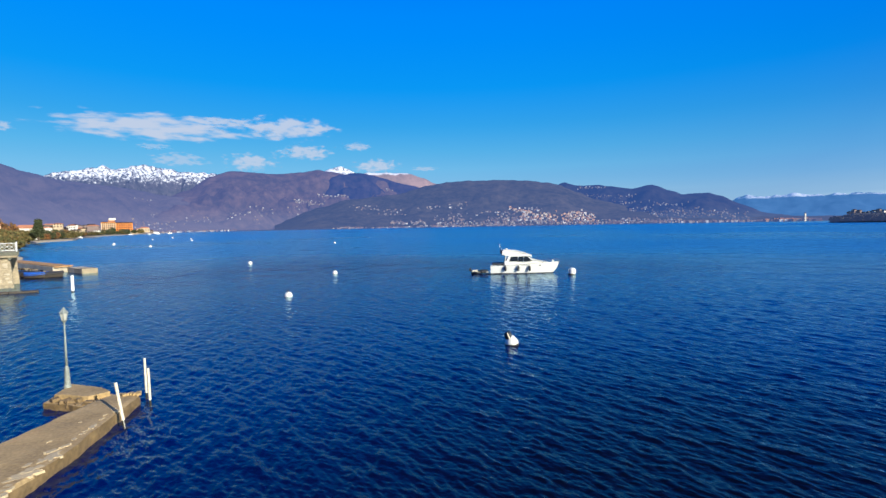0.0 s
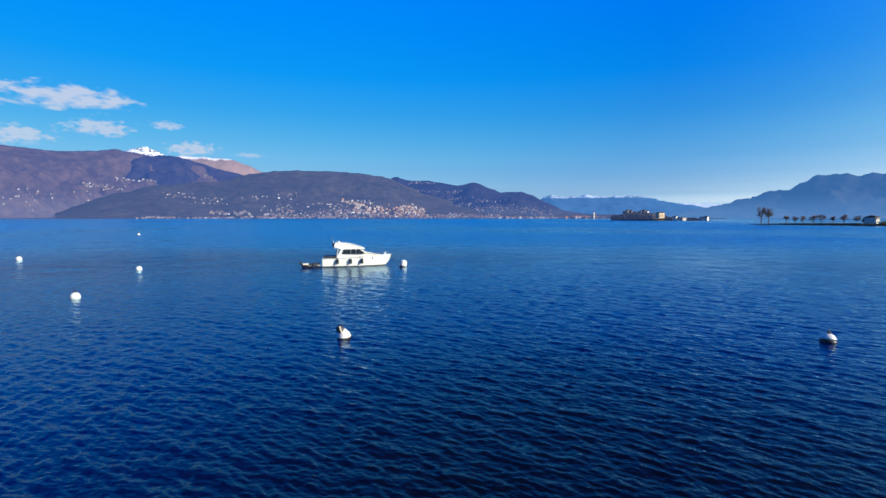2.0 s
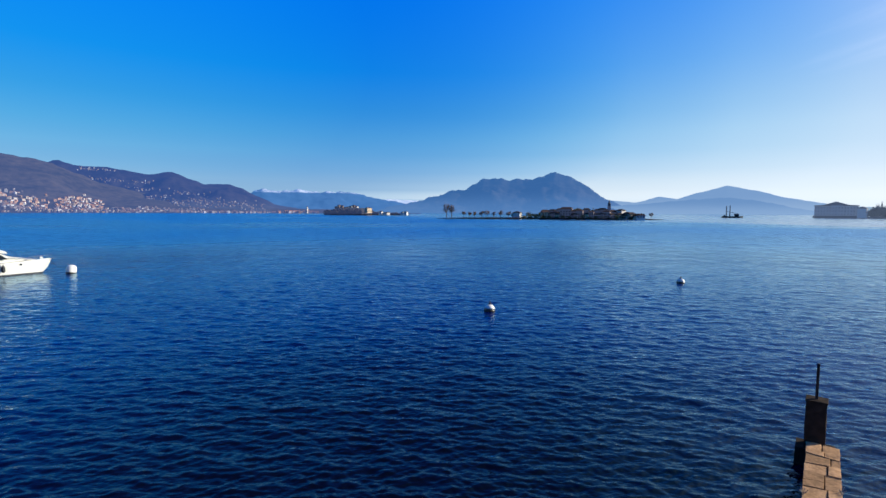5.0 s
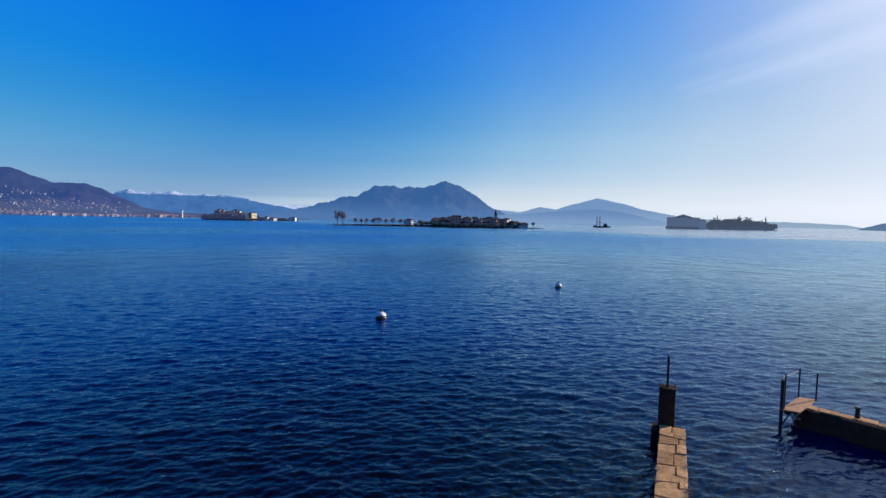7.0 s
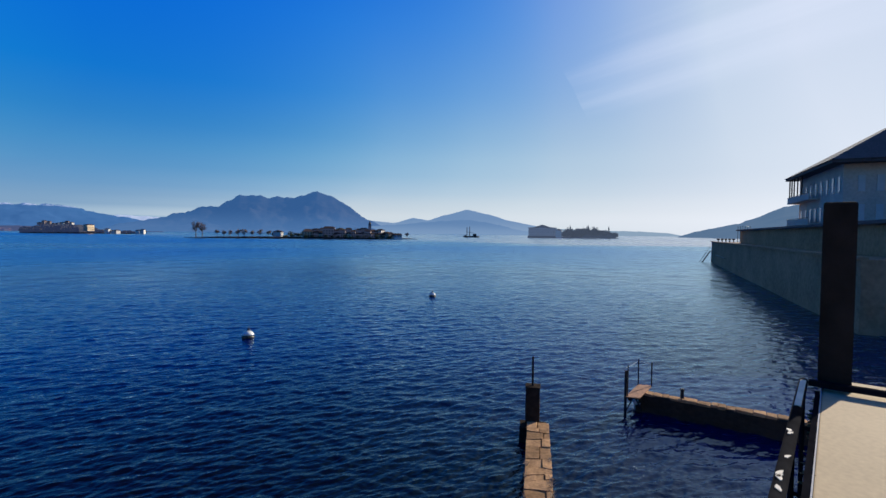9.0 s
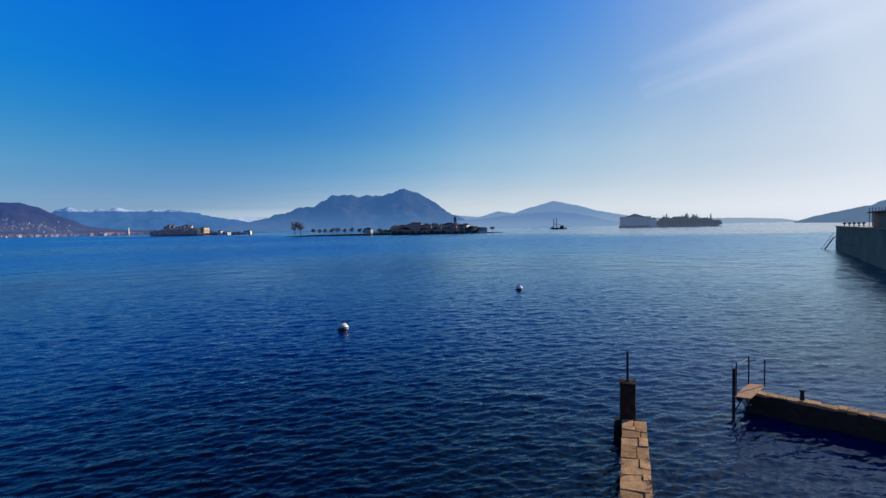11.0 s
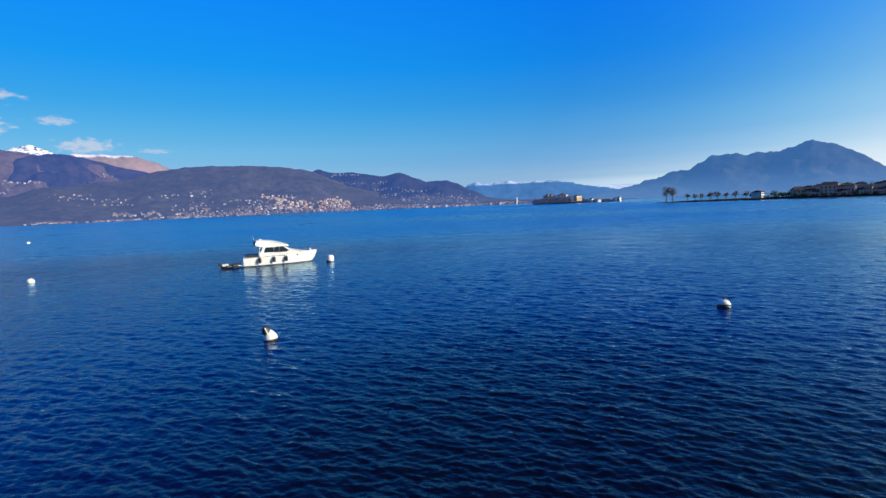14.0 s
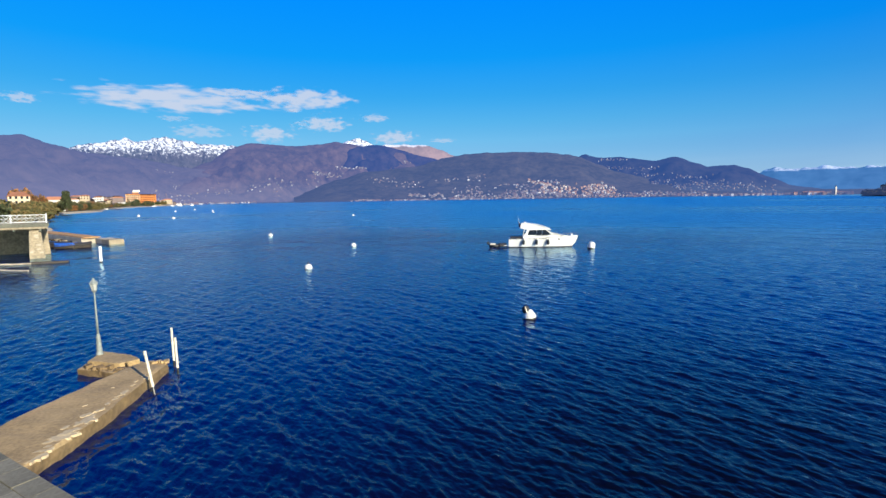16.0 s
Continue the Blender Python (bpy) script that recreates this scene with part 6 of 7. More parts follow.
wp = thing("channel_post", (-49.7, 65.1, 0), "white painted post standing in the lake", "post", "white mooring posts")
part("pole", rod((0, 0, 0.15), (0, 0, 2.2), 0.18, 0.17, 16), WHITE_PAINT, wp)
part("foot", rod((0, 0, -2), (0, 0, 0.15), 0.17, 0.175, 16), ALGAE, wp)
part("band", turned([(0.185, 1.5), (0.185, 1.6)], 16), WORN_WHITE_AND_SUN_FLECK, wp)

# shore land
bm = bmesh.new()
edge = [(-96, 108), (-150, 175), (-235, 268), (-320, 375), (-335, 430), (-362, 482), (-420, 560), (-520, 720), (-600, 880), (-690, 1090), (-770, 1290), (-800, 1420), (-1000, 1850), (-1450, 2534)]
row = []
for i in range(len(edge) - 1):
    for k in range(8):
        s = k / 8
        x = edge[i][0] * (1 - s) + edge[i + 1][0] * s
        y = edge[i][1] * (1 - s) + edge[i + 1][1] * s
        w = 6 * noise.noise(Vector((x * 0.03, y * 0.03, 0)))
        out_ = Vector((-0.8, -0.35, 0)).normalized()
        p = Vector((x + w, y, 0))
        row.append([bm.verts.new(p + out_ * o + Vector((0, 0, z))) for o, z in ((0, -1), (3, 0.4), (16, 1.2), (40, 2.2), (140, 4.0), (500, 12), (1500, 60))])
for p, q in zip(row, row[1:]):
    for k in range(6):
        f = bm.faces.new((p[k], q[k], q[k + 1], p[k + 1]))
        f.material_index = 0 if k < 2 else 1
land = part("shore_ground", bm, [SAND, GRASS_LAND])
tagged(land, "gently rising lake shore with gravel edge and dry grass", "ground", kind="structure")

# buildings on the shore
hotel = thing("orange_hotel", polar(-33.7, 1400, 8.5), "large orange hotel block with cream pilasters, balconies and white roof tower", "hotel", rz=33.7)
hotel.scale = (1.28, 1.28, 1.28)
part("wall", box(-24, -1, -9, 9, -2, 16.5), ORANGE_WALL, hotel)
part("wing", box(-1, 25, -9, 9, -2, 15.0), ORANGE_WALL, hotel)
part("roof", box(-1.5, 25.6, -10.4, 9.6, 15.0, 16.4, taper=0.8), ISLE_ROOF, hotel)
part("roof", box(-24.5, -0.9, -10.2, 9.6, 16.5, 17.6, taper=0.8), ISLE_ROOF, hotel)
twr = part("roof_tower", box(-13, -3, -5, 5, 17.6, 20.5, bevel=0.2), TERRACOTTA, hotel)
part("tower_top", box(-12, -1, -4, 4, 20.5, 24.0, bevel=0.2), WHITE_WALL, twr)
fm = mesh_from(box(-0.5, 0.5, -0.8, 0.3, -1, 15.5), "pilaster", CREAM_WALL)
for i in range(8):
    o = new("pilaster", fm)
    o.parent, o.location = hotel, (-23 + i * 3.0, -9, 0)
bmm = mesh_from(box(-1.3, 1.3, -0.4, 0.3, -0.8, 0.8), "window", WINDOW_DARK)
for r_ in range(4):
    for c in range(7):
        o = new("window", bmm)
        o.parent, o.location = hotel, (1.2 + c * 3.5, -9, 3.0 + r_ * 3.3)
bay = mesh_from(box(-0.8, 0.8, -0.2, 0.3, -1.1, 1.1), "window", WINDOW_DARK)
slab = mesh_from(box(-11.4, 11.4, -0.6, 0.0, -0.2, 0.3), "floor_band", CREAM_WALL)
for r_ in range(4):
    o = new("floor_band", slab)
    o.parent, o.location = hotel, (-12.5, -9, 1.2 + r_ * 3.7)
    for c in range(7):
        o = new("window", bay)
        o.parent, o.location = hotel, (-21.5 + c * 3.0, -9, 3.0 + r_ * 3.6)
bb = mesh_from(box(-12.6, 12.6, -1.1, 0.0, -0.15, 0.85), "balcony", ORANGE_WALL)
for r_ in range(4):
    o = new("balcony", bb)
    o.parent, o.location = hotel, (12, -9, 0.9 + r_ * 3.3)

rnd = random.Random(77)
house(polar(-36.6, 1150, 4.5), 50, 14, 10, -36.6, WHITE_WALL, WHITE_WALL, "long white lakeside building with a flat roof", 0.6, "shore houses", 2, cols=9)
house(polar(-38.1, 1050, 4.5), 20, 12, 9, -38.1, WHITE_WALL, TERRACOTTA, "white shore house with a low tiled roof", 2, "shore houses", 2)
house(polar(-31.4, 1480, 6), 22, 12, 9, -31.4, CREAM_WALL, TERRACOTTA, "cream house beyond the hotel", 3, "shore houses", 2)
house(polar(-35.5, 1250, 1.2), 20, 8, 4, -35.4, WHITE_WALL, WHITE_WALL, "low white boathouse on the shore", 0.5, "shore houses")
house(polar(-30.4, 1560, 1.2), 14, 8, 3.5, -30.4, WHITE_WALL, WHITE_WALL, "low white boathouse on the shore", 0.5, "shore houses")
house(polar(-42.9, 420, 8), 11, 10, 5.5, -43.3, CREAM_WALL, TERRACOTTA, "cream villa with a terracotta hip roof among trees", 3, "shore houses", 2)
house(polar(-40.5, 560, 4), 15, 11, 8.0, -40.6, WHITE_WALL, TERRACOTTA, "white villa with a brown tiled roof", 3, "shore houses", 2)
for i in range(40):
    a = -40.3 + i * 0.125
    d = 860 + rnd.uniform(-60, 220)
    house(polar(a, d, rnd.uniform(6.0, 15.0)), rnd.uniform(7, 13), 9, rnd.uniform(3.5, 5.5), a + rnd.uniform(-15, 15), rnd.choice((WHITE_WALL, CREAM_WALL, CREAM_WALL, ISLE_WALL, ISLE_WALL)), rnd.choice((TERRACOTTA, ISLE_ROOF)), "pale house in the shore village", 1.6, "shore houses", 2 if i % 2 else 0, cols=3)
spots = [polar(-31.4 + 8.5 * k, 1520 + 900 * k + rnd.uniform(0, 60), 1.5) for k in (rnd.random() for _ in range(60))]
houses_stuff("shore_road_houses", spots, "scattered pale houses on the far shore road", size=(4, 11), high=(2.5, 5.5))

for i, (a, d, w, h, mat) in enumerate(((-32.3, 1430, 16, 6.5, CREAM_WALL), (-31.9, 1470, 12, 9.0, WHITE_WALL), (-30.9, 1520, 13, 5.0, ISLE_WALL), (-35.0, 1240, 13, 5.5, CREAM_WALL), (-37.4, 1010, 15, 6.0, CREAM_WALL), (-38.9, 930, 12, 5.5, WHITE_WALL))):
    house(polar(a, d, 3.5), w, 10, h, a + 12 - 5 * i, mat, TERRACOTTA if i % 2 else ISLE_ROOF, "small lakeside house with a tiled roof", 2.2, "shore houses", 2, cols=3)
# trees on the shore
for i in range(16):
    a = -39.6 + i * 0.52 + 0.15 * math.sin(i * 2.7)
    d = 760 + i * 42 + 30 * math.sin(i * 1.9)
    leafy_tree(polar(a, d, 2.2), 15 + 4.5 * math.sin(i * 1.3), 8.5 + 2 * math.sin(i * 2.1), (LEAF_OLIVE, LEAF_GREEN, LEAF_GREEN)[i % 3], "dark green tree among the shore houses", 420 + i, 300, group="shore trees", leaf_size=0.16)
for i, (a, d, h, r, leaf) in enumerate(((-41.9, 232, 6.5, 6.5, LEAF_OLIVE), (-43.5, 215, 7.0, 7, LEAF_OLIVE), (-45.5, 205, 7.5, 8, LEAF_GREEN), (-48, 200, 8, 8, LEAF_OLIVE), (-42.6, 265, 8, 7.5, LEAF_OLIVE), (-44.4, 270, 9.0, 8, LEAF_OLIVE), (-46.5, 265, 9, 8, LEAF_OLIVE), (-42.6, 500, 26, 11, LEAF_RUST), (-41.7, 490, 20, 8, LEAF_RUST), (-42.4, 385, 10, 6, LEAF_OLIVE), (-41.0, 430, 12, 6, LEAF_OLIVE), (-43.6, 380, 11, 6, LEAF_GREEN), (-40.3, 500, 12, 7, LEAF_OLIVE), (-40.9, 400, 8, 7, LEAF_OLIVE), (-49, 240, 10, 9, LEAF_GREEN), (-52, 220, 12, 9, LEAF_OLIVE), (-45.2, 330, 13, 8, LEAF_GREEN), (-43.1, 300, 8.5, 7, LEAF_OLIVE), (-41.6, 330, 8.5, 7, LEAF_OLIVE))):
    leafy_tree(polar(a, d, 2.0), h * (1.25 if d < 340 else 1.0), r, leaf, "autumn-brown tree on the shore" if leaf is LEAF_RUST else "dense olive-green tree on the shore", 300 + i, 900, group="shore trees")
leafy_tree(polar(-39.6, 470, 3), 17, 6.0, LEAF_GREEN, "tall dark oval evergreen tree on the shore", 330, 1100, 0.7)
for i in range(30):
    s = i / 29
    a = -41.2 + 4.2 * s
    d = 530 + 150 * s + 25 * math.sin(i * 2.3)
    leafy_tree(polar(a, d, 1.6), 8.5 + 5.0 * math.sin(i * 1.7) ** 2, 6.5, (LEAF_OLIVE, LEAF_GREEN, LEAF_OLIVE, LEAF_RUST, LEAF_OLIVE)[i % 5], "bushy lakeside tree in winter colours", 340 + i, 330, group="shore bushes")
for i in range(10):
    a = -38.6 + i * 0.62
    leafy_tree(polar(a, 1080 + 40 * math.sin(i * 2.0), 3), 14 + 4 * math.sin(i * 1.4), 6, LEAF_GREEN, "dark tree behind the shore houses", 380 + i, 200, group="shore trees")


rnd = random.Random(83)
for i in range(26):
    a = -40.6 + i * 0.2 + rnd.uniform(-0.1, 0.1)
    leafy_tree(polar(a, 800 + rnd.uniform(-30, 50), 3.0), rnd.uniform(5, 10), rnd.uniform(3.5, 6), rnd.choice((LEAF_OLIVE, LEAF_GREEN, LEAF_OLIVE, LEAF_RUST)), "low garden tree among the shore houses", 400 + i, 200, group="shore bushes")


def sail_boat(at, rz, label):
    t = thing("sailing_boat", at, label, "boat", "moored boats", rz=rz)
    part("hull", prism([(-4, -1.2), (2, -1.3), (4.5, 0), (2, 1.3), (-4, 1.2)], -0.3, [1.0, 1.1, 1.4, 1.1, 1.0]), WHITE_PAINT, t)
    part("cabin", box(-2, 1.5, -0.8, 0.8, 1.0, 1.8, bevel=0.1, taper=0.1), WHITE_PAINT, t)
    part("mast", rod((0.5, 0, 1), (0.5, 0, 10), 0.09, 0.06), WHITE_PAINT, t)
    part("boom", rod((0.5, 0, 2.2), (-3, 0, 2.2), 0.12, 0.1), BLUE_COVER, t)


for a, d, r in ((-36.75, 790, 20), (-31.0, 1250, 60), (-32.6, 1235, 10), (-30.3, 1280, 15), (-29.2, 1350, 40)):
    sail_boat(polar(a, d), r, "small white boat moored off the shore")

# ---- narrow stone wall with a column ----
mole = new("mole")
tagged(mole, "narrow stone harbour wall with slab coping", "wall", kind="structure")
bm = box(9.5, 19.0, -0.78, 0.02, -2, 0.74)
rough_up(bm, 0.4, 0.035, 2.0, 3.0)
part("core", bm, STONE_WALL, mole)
rnd = random.Random(41)
x = 9.6
seam = 0.0
while x < 18.9:
    w = min(rnd.uniform(0.3, 0.66), 19.05 - x)
    tilt = rnd.uniform(-0.16, 0.16) if x + w < 18.9 else 0.0
    cut = rnd.uniform(-0.6, -0.2)
    shift = rnd.uniform(-0.12, 0.12)

    def lead(y, base, lean):
        return base + lean * (y + 0.38) / 0.42

    rows_ = ((-0.8, cut), (cut, 0.04)) if rnd.random() < 0.6 else ((-0.8, 0.04),)
    for y0, y1 in rows_:
        g = 0.012
        e0, e1 = rnd.uniform(-0.03, 0.03), rnd.uniform(-0.03, 0.03)
        poly = [(lead(y0, x, seam) + g, y0 + g + e0 * 0.4), (lead((y0 + y1) / 2, x, seam) + g + e0, (y0 + y1) / 2), (lead(y1, x, seam) + g, y1 - g), (lead(y1, x + w, tilt) - g, y1 - g + e1 * 0.4), (lead((y0 + y1) / 2, x + w, tilt) - g + e1, (y0 + y1) / 2), (lead(y0, x + w, tilt) - g, y0 + g)]
        h = 0.81 + rnd.uniform(-0.02, 0.03)
        part("coping_stone", prism(poly[::-1], 0.68, [h + rnd.uniform(-0.012, 0.012) for _ in poly], bevel=0.014), STONE_BROWN, mole)
    x += w
    seam = tilt
rnd = random.Random(43)
for i in range(26):
    bm = bmesh.new()
    for _ in range(7):
        rod((0, 0, 0), (rnd.uniform(-0.12, 0.12), rnd.uniform(-0.12, 0.12), rnd.uniform(0.06, 0.2)), 0.008, 0.003, 3, bm)
    o = part("grass_tuft", bm, WOOD_PALE, mole)
    o.location = (rnd.uniform(10.5, 16), rnd.choice((-0.78, -0.76, 0.0)), 0.8)
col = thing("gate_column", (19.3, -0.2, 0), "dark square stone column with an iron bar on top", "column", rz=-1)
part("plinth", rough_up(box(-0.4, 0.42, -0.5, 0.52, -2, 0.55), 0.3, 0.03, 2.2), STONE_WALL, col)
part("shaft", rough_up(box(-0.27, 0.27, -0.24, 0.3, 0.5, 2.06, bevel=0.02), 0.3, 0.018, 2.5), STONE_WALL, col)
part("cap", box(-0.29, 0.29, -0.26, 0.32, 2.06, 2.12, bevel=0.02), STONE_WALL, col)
part("bar", box(-0.04, 0.04, 0.0, 0.08, 2.1, 3.26, bevel=0.01), IRON, col, "dark iron bar")

# ---- landing wall with a rusty plate ----
land_wall = new("landing_wall")
tagged(land_wall, "dark stone landing wall with slab top", "wall", kind="structure")
a0, a1 = Vector((23.25, -5.25, 0)), Vector((18.3, -16.5, 0))
wd = (a1 - a0).normalized()
wn_ = Vector((-wd.y, wd.x, 0))
L_ = (a1 - a0).length


def w_pt(s, n):
    p = a0 + wd * s + wn_ * n
    return (p.x, p.y)


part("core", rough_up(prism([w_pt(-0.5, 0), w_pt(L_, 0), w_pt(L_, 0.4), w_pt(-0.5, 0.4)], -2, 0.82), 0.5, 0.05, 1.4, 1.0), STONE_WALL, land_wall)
s = -0.5
while s < L_ - 0.3:
    w = rnd.uniform(0.25, 0.62)
    k0, k1 = rnd.uniform(-0.05, 0.05), rnd.uniform(-0.05, 0.05)
    h = 0.89 + rnd.uniform(-0.025, 0.03)
    part("coping_stone", prism([w_pt(s + 0.008, -0.03 + k0), w_pt(s + w - 0.008, -0.03 + k1), w_pt(s + w - 0.008, 0.43 + k0), w_pt(s + 0.008, 0.43 + k1)], 0.78, [h + rnd.uniform(-0.015, 0.015) for _ in range(4)], bevel=0.025), STONE_BROWN, land_wall)
    s += w
plate = thing("landing_plate", (22.6, -4.4, 0), "rusty steel landing plate on posts with rods", "landing stage")
bm = prism([(-0.15, 0.24), (1.86, -0.7), (1.8, -1.3), (-0.2, -0.35)], 0.88, 0.93)
part("plate", bm, RUST, plate)
for p, z0, z1, r in (((-0.02, 0.2), -1.5, 2.05, 0.06), ((1.78, -0.68), 0.9, 2.15, 0.03), ((1.72, -1.26), 0.9, 2.05, 0.03), ((-0.05, 0.12), 0.9, 2.3, 0.025)):
    part("rod", rod((p[0], p[1], z0), (p[0], p[1], z1), r, None, 8), IRON, plate)
part("chain", rod((-0.02, 0.2, 2.15), (1.78, -0.68, 2.05), 0.012, None, 5), STEEL, plate)
part("chain", rod((1.78, -0.68, 2.05), (1.72, -1.26, 1.95), 0.012, None, 5), STEEL, plate)
part("brace", rod((-0.02, 0.2, 0.2), (0.5, -0.3, 0.85), 0.03, None, 6), IRON, plate)
part("brace", rod((-0.1, -0.2, 0.88), (0.25, -0.5, 0.3), 0.03, None, 6), IRON, plate)
p = w_pt(1.4, 0.2)
bol = thing("bollard", (p[0], p[1], 0.9), "short dark iron mooring bollard", "bollard")
part("shaft", turned([(0.09, 0), (0.08, 0.05), (0.07, 0.3), (0.1, 0.36), (0.08, 0.42)], 12), IRON, bol)

# ---- right-hand quay, pavilion and hotel ----
quay_r = new("harbour_quay")
tagged(quay_r, "high dark stone quay wall in shade", "quay", kind="structure")
C0 = Vector((163, -53.2, 0))
fd = Vector((-0.975, 0.222, 0))
fn = Vector((-0.222, -0.975, 0))


def f_pt(s, n):
    p = C0 + fd * s + fn * n
    return (p.x, p.y)


def f_box(s0, s1, n0, n1, z0, z1, bevel=0.0):
    return prism([f_pt(s0, n0), f_pt(s1, n0), f_pt(s1, n1), f_pt(s0, n1)], z0, z1, bevel=bevel)


bm = prism([f_pt(0, 0), f_pt(120, 0), f_pt(120, 60), f_pt(2, 60)], -3, 6.2)
rough_up(bm, 3.0, 0.12, 0.25, 4.0)
part("wall", bm, QUAY_STONE, quay_r)
part("ledge", f_box(14, 34, -0.35, 0.1, 2.5, 2.75), TAN_STONE, quay_r)
part("coping", f_box(-0.4, 120, -0.3, 0.5, 6.2, 6.45, bevel=0.05), QUAY_STONE, quay_r)
for i in range(5):
    p = f_pt(0.9, 1.7 + i * 1.0)
    t = thing("urn_planter", (p[0], p[1], 6.2), "mushroom-shaped dark planter on the quay edge", "planter", "quay planters")
    part("foot", turned([(0.22, 0), (0.18, 0.15), (0.12, 0.35), (0.14, 0.6)], 12), STONE_WALL, t)
    part("bowl", turned([(0.14, 0.6), (0.34, 0.72), (0.44, 0.88), (0.42, 0.98), (0.2, 1.08)], 12), STONE_WALL, t)
for i in range(6):
    p = f_pt(1.5, 6.7 + i * 0.62)
    t = thing("flag_pole", (p[0], p[1], 6.2), "tall bare dark pole on the quay", "pole", "quay poles")
    part("shaft", rod((0, 0, 0), (0, 0, 4.7), 0.085, 0.07), IRON, t)
    part("knob", turned([(0.04, 4.66), (0.12, 4.76), (0.04, 4.86)], 10), IRON, t)
# boarding steps down to the water
st = thing("boarding_steps", (C0.x - 0.5, C0.y + 1.1, -0.9), "dark iron boarding steps slanting into the water", "steps", rz=72)
for y in (0, 1.2):
    part("stringer", rod((-0.5, y, 4.2), (2.3, y, -0.6), 0.15, None, 6), IRON, st)
    part("handrail", rod((-0.5, y, 5.6), (2.3, y, 0.8), 0.06, None, 6), IRON, st)
sm_ = mesh_from(box(-0.25, 0.25, 0, 1.2, -0.05, 0.05), "tread", IRON)
for i in range(9):
    o = new("tread", sm_)
    o.parent, o.location = st, (-0.3 + i * 0.3, 0, 4.1 - i * 0.51)
part("landing", box(-2.2, -0.4, -0.1, 1.3, 4.1, 4.25), IRON, st)

pav = thing("pavilion", (*f_pt(42, 3), 6.2), "low flat-roofed pavilion on the quay in shade", "pavilion")
q = [f_pt(23, 4.5), f_pt(118, 4.5), f_pt(118, 30), f_pt(23, 30)]
o0 = Vector((*f_pt(42, 3), 6.2))
part("wall", prism([(p[0] - o0.x, p[1] - o0.y) for p in q], 0, 3.2), QUAY_STONE, pav)
q = [f_pt(22, 3.6), f_pt(118, 3.6), f_pt(118, 30), f_pt(22, 30)]
part("roof", prism([(p[0] - o0.x, p[1] - o0.y) for p in q], 3.2, 3.55, bevel=0.05), ROOF_DARK, pav)
cp = Vector(f_pt(40, 14)) - o0.to_2d()
part("chimney", rod((cp.x, cp.y, 3.2), (cp.x, cp.y, 5.4), 0.07), IRON, pav)

hb = thing("lakeside_hotel", (*f_pt(66, 7.5), 5.2), "tall dark hotel with balconies and a wide-eaved hip roof", "hotel", rz=math.degrees(math.atan2(-fd.y, -fd.x)))
# local x points back towards the quay's tip, y to the lake side
part("wall", box(-22, 0, -22, 0, 0, 12.8), HOTEL_WALL, hb)
part("roof_soffit", box(-24, 1.8, -24, 1.8, 12.8, 13.2), ROOF_DARK, hb)
bm = bmesh.new()
v = [bm.verts.new(c) for c in ((-24.2, -24.2, 13.2), (2.0, -24.2, 13.2), (2.0, 2.0, 13.2), (-24.2, 2.0, 13.2), (-14, -11, 21), (-9, -11, 21))]
for q in ((0, 1, 5, 4), (1, 2, 5), (2, 3, 4, 5), (3, 0, 4), (3, 2, 1, 0)):
    bm.faces.new([v[k] for k in q])
part("roof", bm, ROOF_DARK, hb)
wm = mesh_from(box(-0.38, 0.38, -0.1, 0.08, -1.15, 1.0), "window", DIM_GLASS)
for r_ in range(3):
    z = 2.4 + r_ * 3.9
    bal = part("balcony", box(-12, 1.6, -0.2, 1.5, z - 1.55, z - 1.35, bevel=0.03), HOTEL_WALL, hb)
    for y in (1.42,):
        part("balcony_rail", box(-12, 1.6, y, y + 0.06, z - 0.45, z - 0.38), IRON, bal)
    part("balcony_panel", box(1.5, 1.56, -0.2, 1.45, z - 1.35, z - 0.45), STONE_GREY, bal)
    part("balcony_panel", box(-12, 1.6, 1.4, 1.44, z - 1.35, z - 0.5), HOTEL_WALL, bal)
    for c in range(8):
        o = new("window", wm)
        o.parent, o.location = hb, (-1.9 - c * 2.7, 0.03, z)
for r_ in range(3):
    for c in range(10):
        o = new("window", wm)
        o.parent, o.location = hb, (-22.03, -2.0 - c * 2.0, 2.4 + r_ * 3.9)
        o.rotation_euler = (0, 0, radians(90))
for x in (0.9, -0.6, -2.2, -4.4, -7.0):
    part("loggia_post", box(x - 0.09, x + 0.09, 1.2, 1.38, 8.8, 12.8), IRON, hb)

# ---- roof terrace at the camera ----
RB = Vector((0.063, -0.2, 0))


def r_box(s0, s1, n0, n1, z0, z1, bevel=0.0):
    """A block along the parapet: s along it, n towards the lake."""
    pts = [RB + QD * s + QN * n for s, n in ((s0, n0), (s1, n0), (s1, n1), (s0, n1))]
    return prism([(p.x, p.y) for p in pts], z0, z1, bevel=bevel)


hs_ = new("terrace_house")
tagged(hs_, "tan plastered lakeside house with a roof terrace", "house", kind="structure")
part("facade", r_box(-58, 4.9, -0.4, 0.02, 0.9, 6.86, bevel=0.015), TAN_PLASTER, hs_)
part("block", r_box(-58, 4.9, -17, -0.42, 0.9, 6.0), TAN_PLASTER, hs_)
part("parapet_cap", r_box(-58, 4.95, -0.42, 0.028, 6.864, 6.9, bevel=0.008), TAN_PLASTER, hs_)
part("cap_edge", r_box(-58, 4.96, 0.029, 0.036, 6.85, 6.905), STONE_GREY, hs_)
part("side_parapet", r_box(4.5, 4.9, -17, -0.44, 6.0, 6.86, bevel=0.015), TAN_PLASTER, hs_)
part("pillar", r_box(4.6, 4.8, -0.14, 0.06, 6.9, 8.3, bevel=0.02), STONE_WALL, hs_)

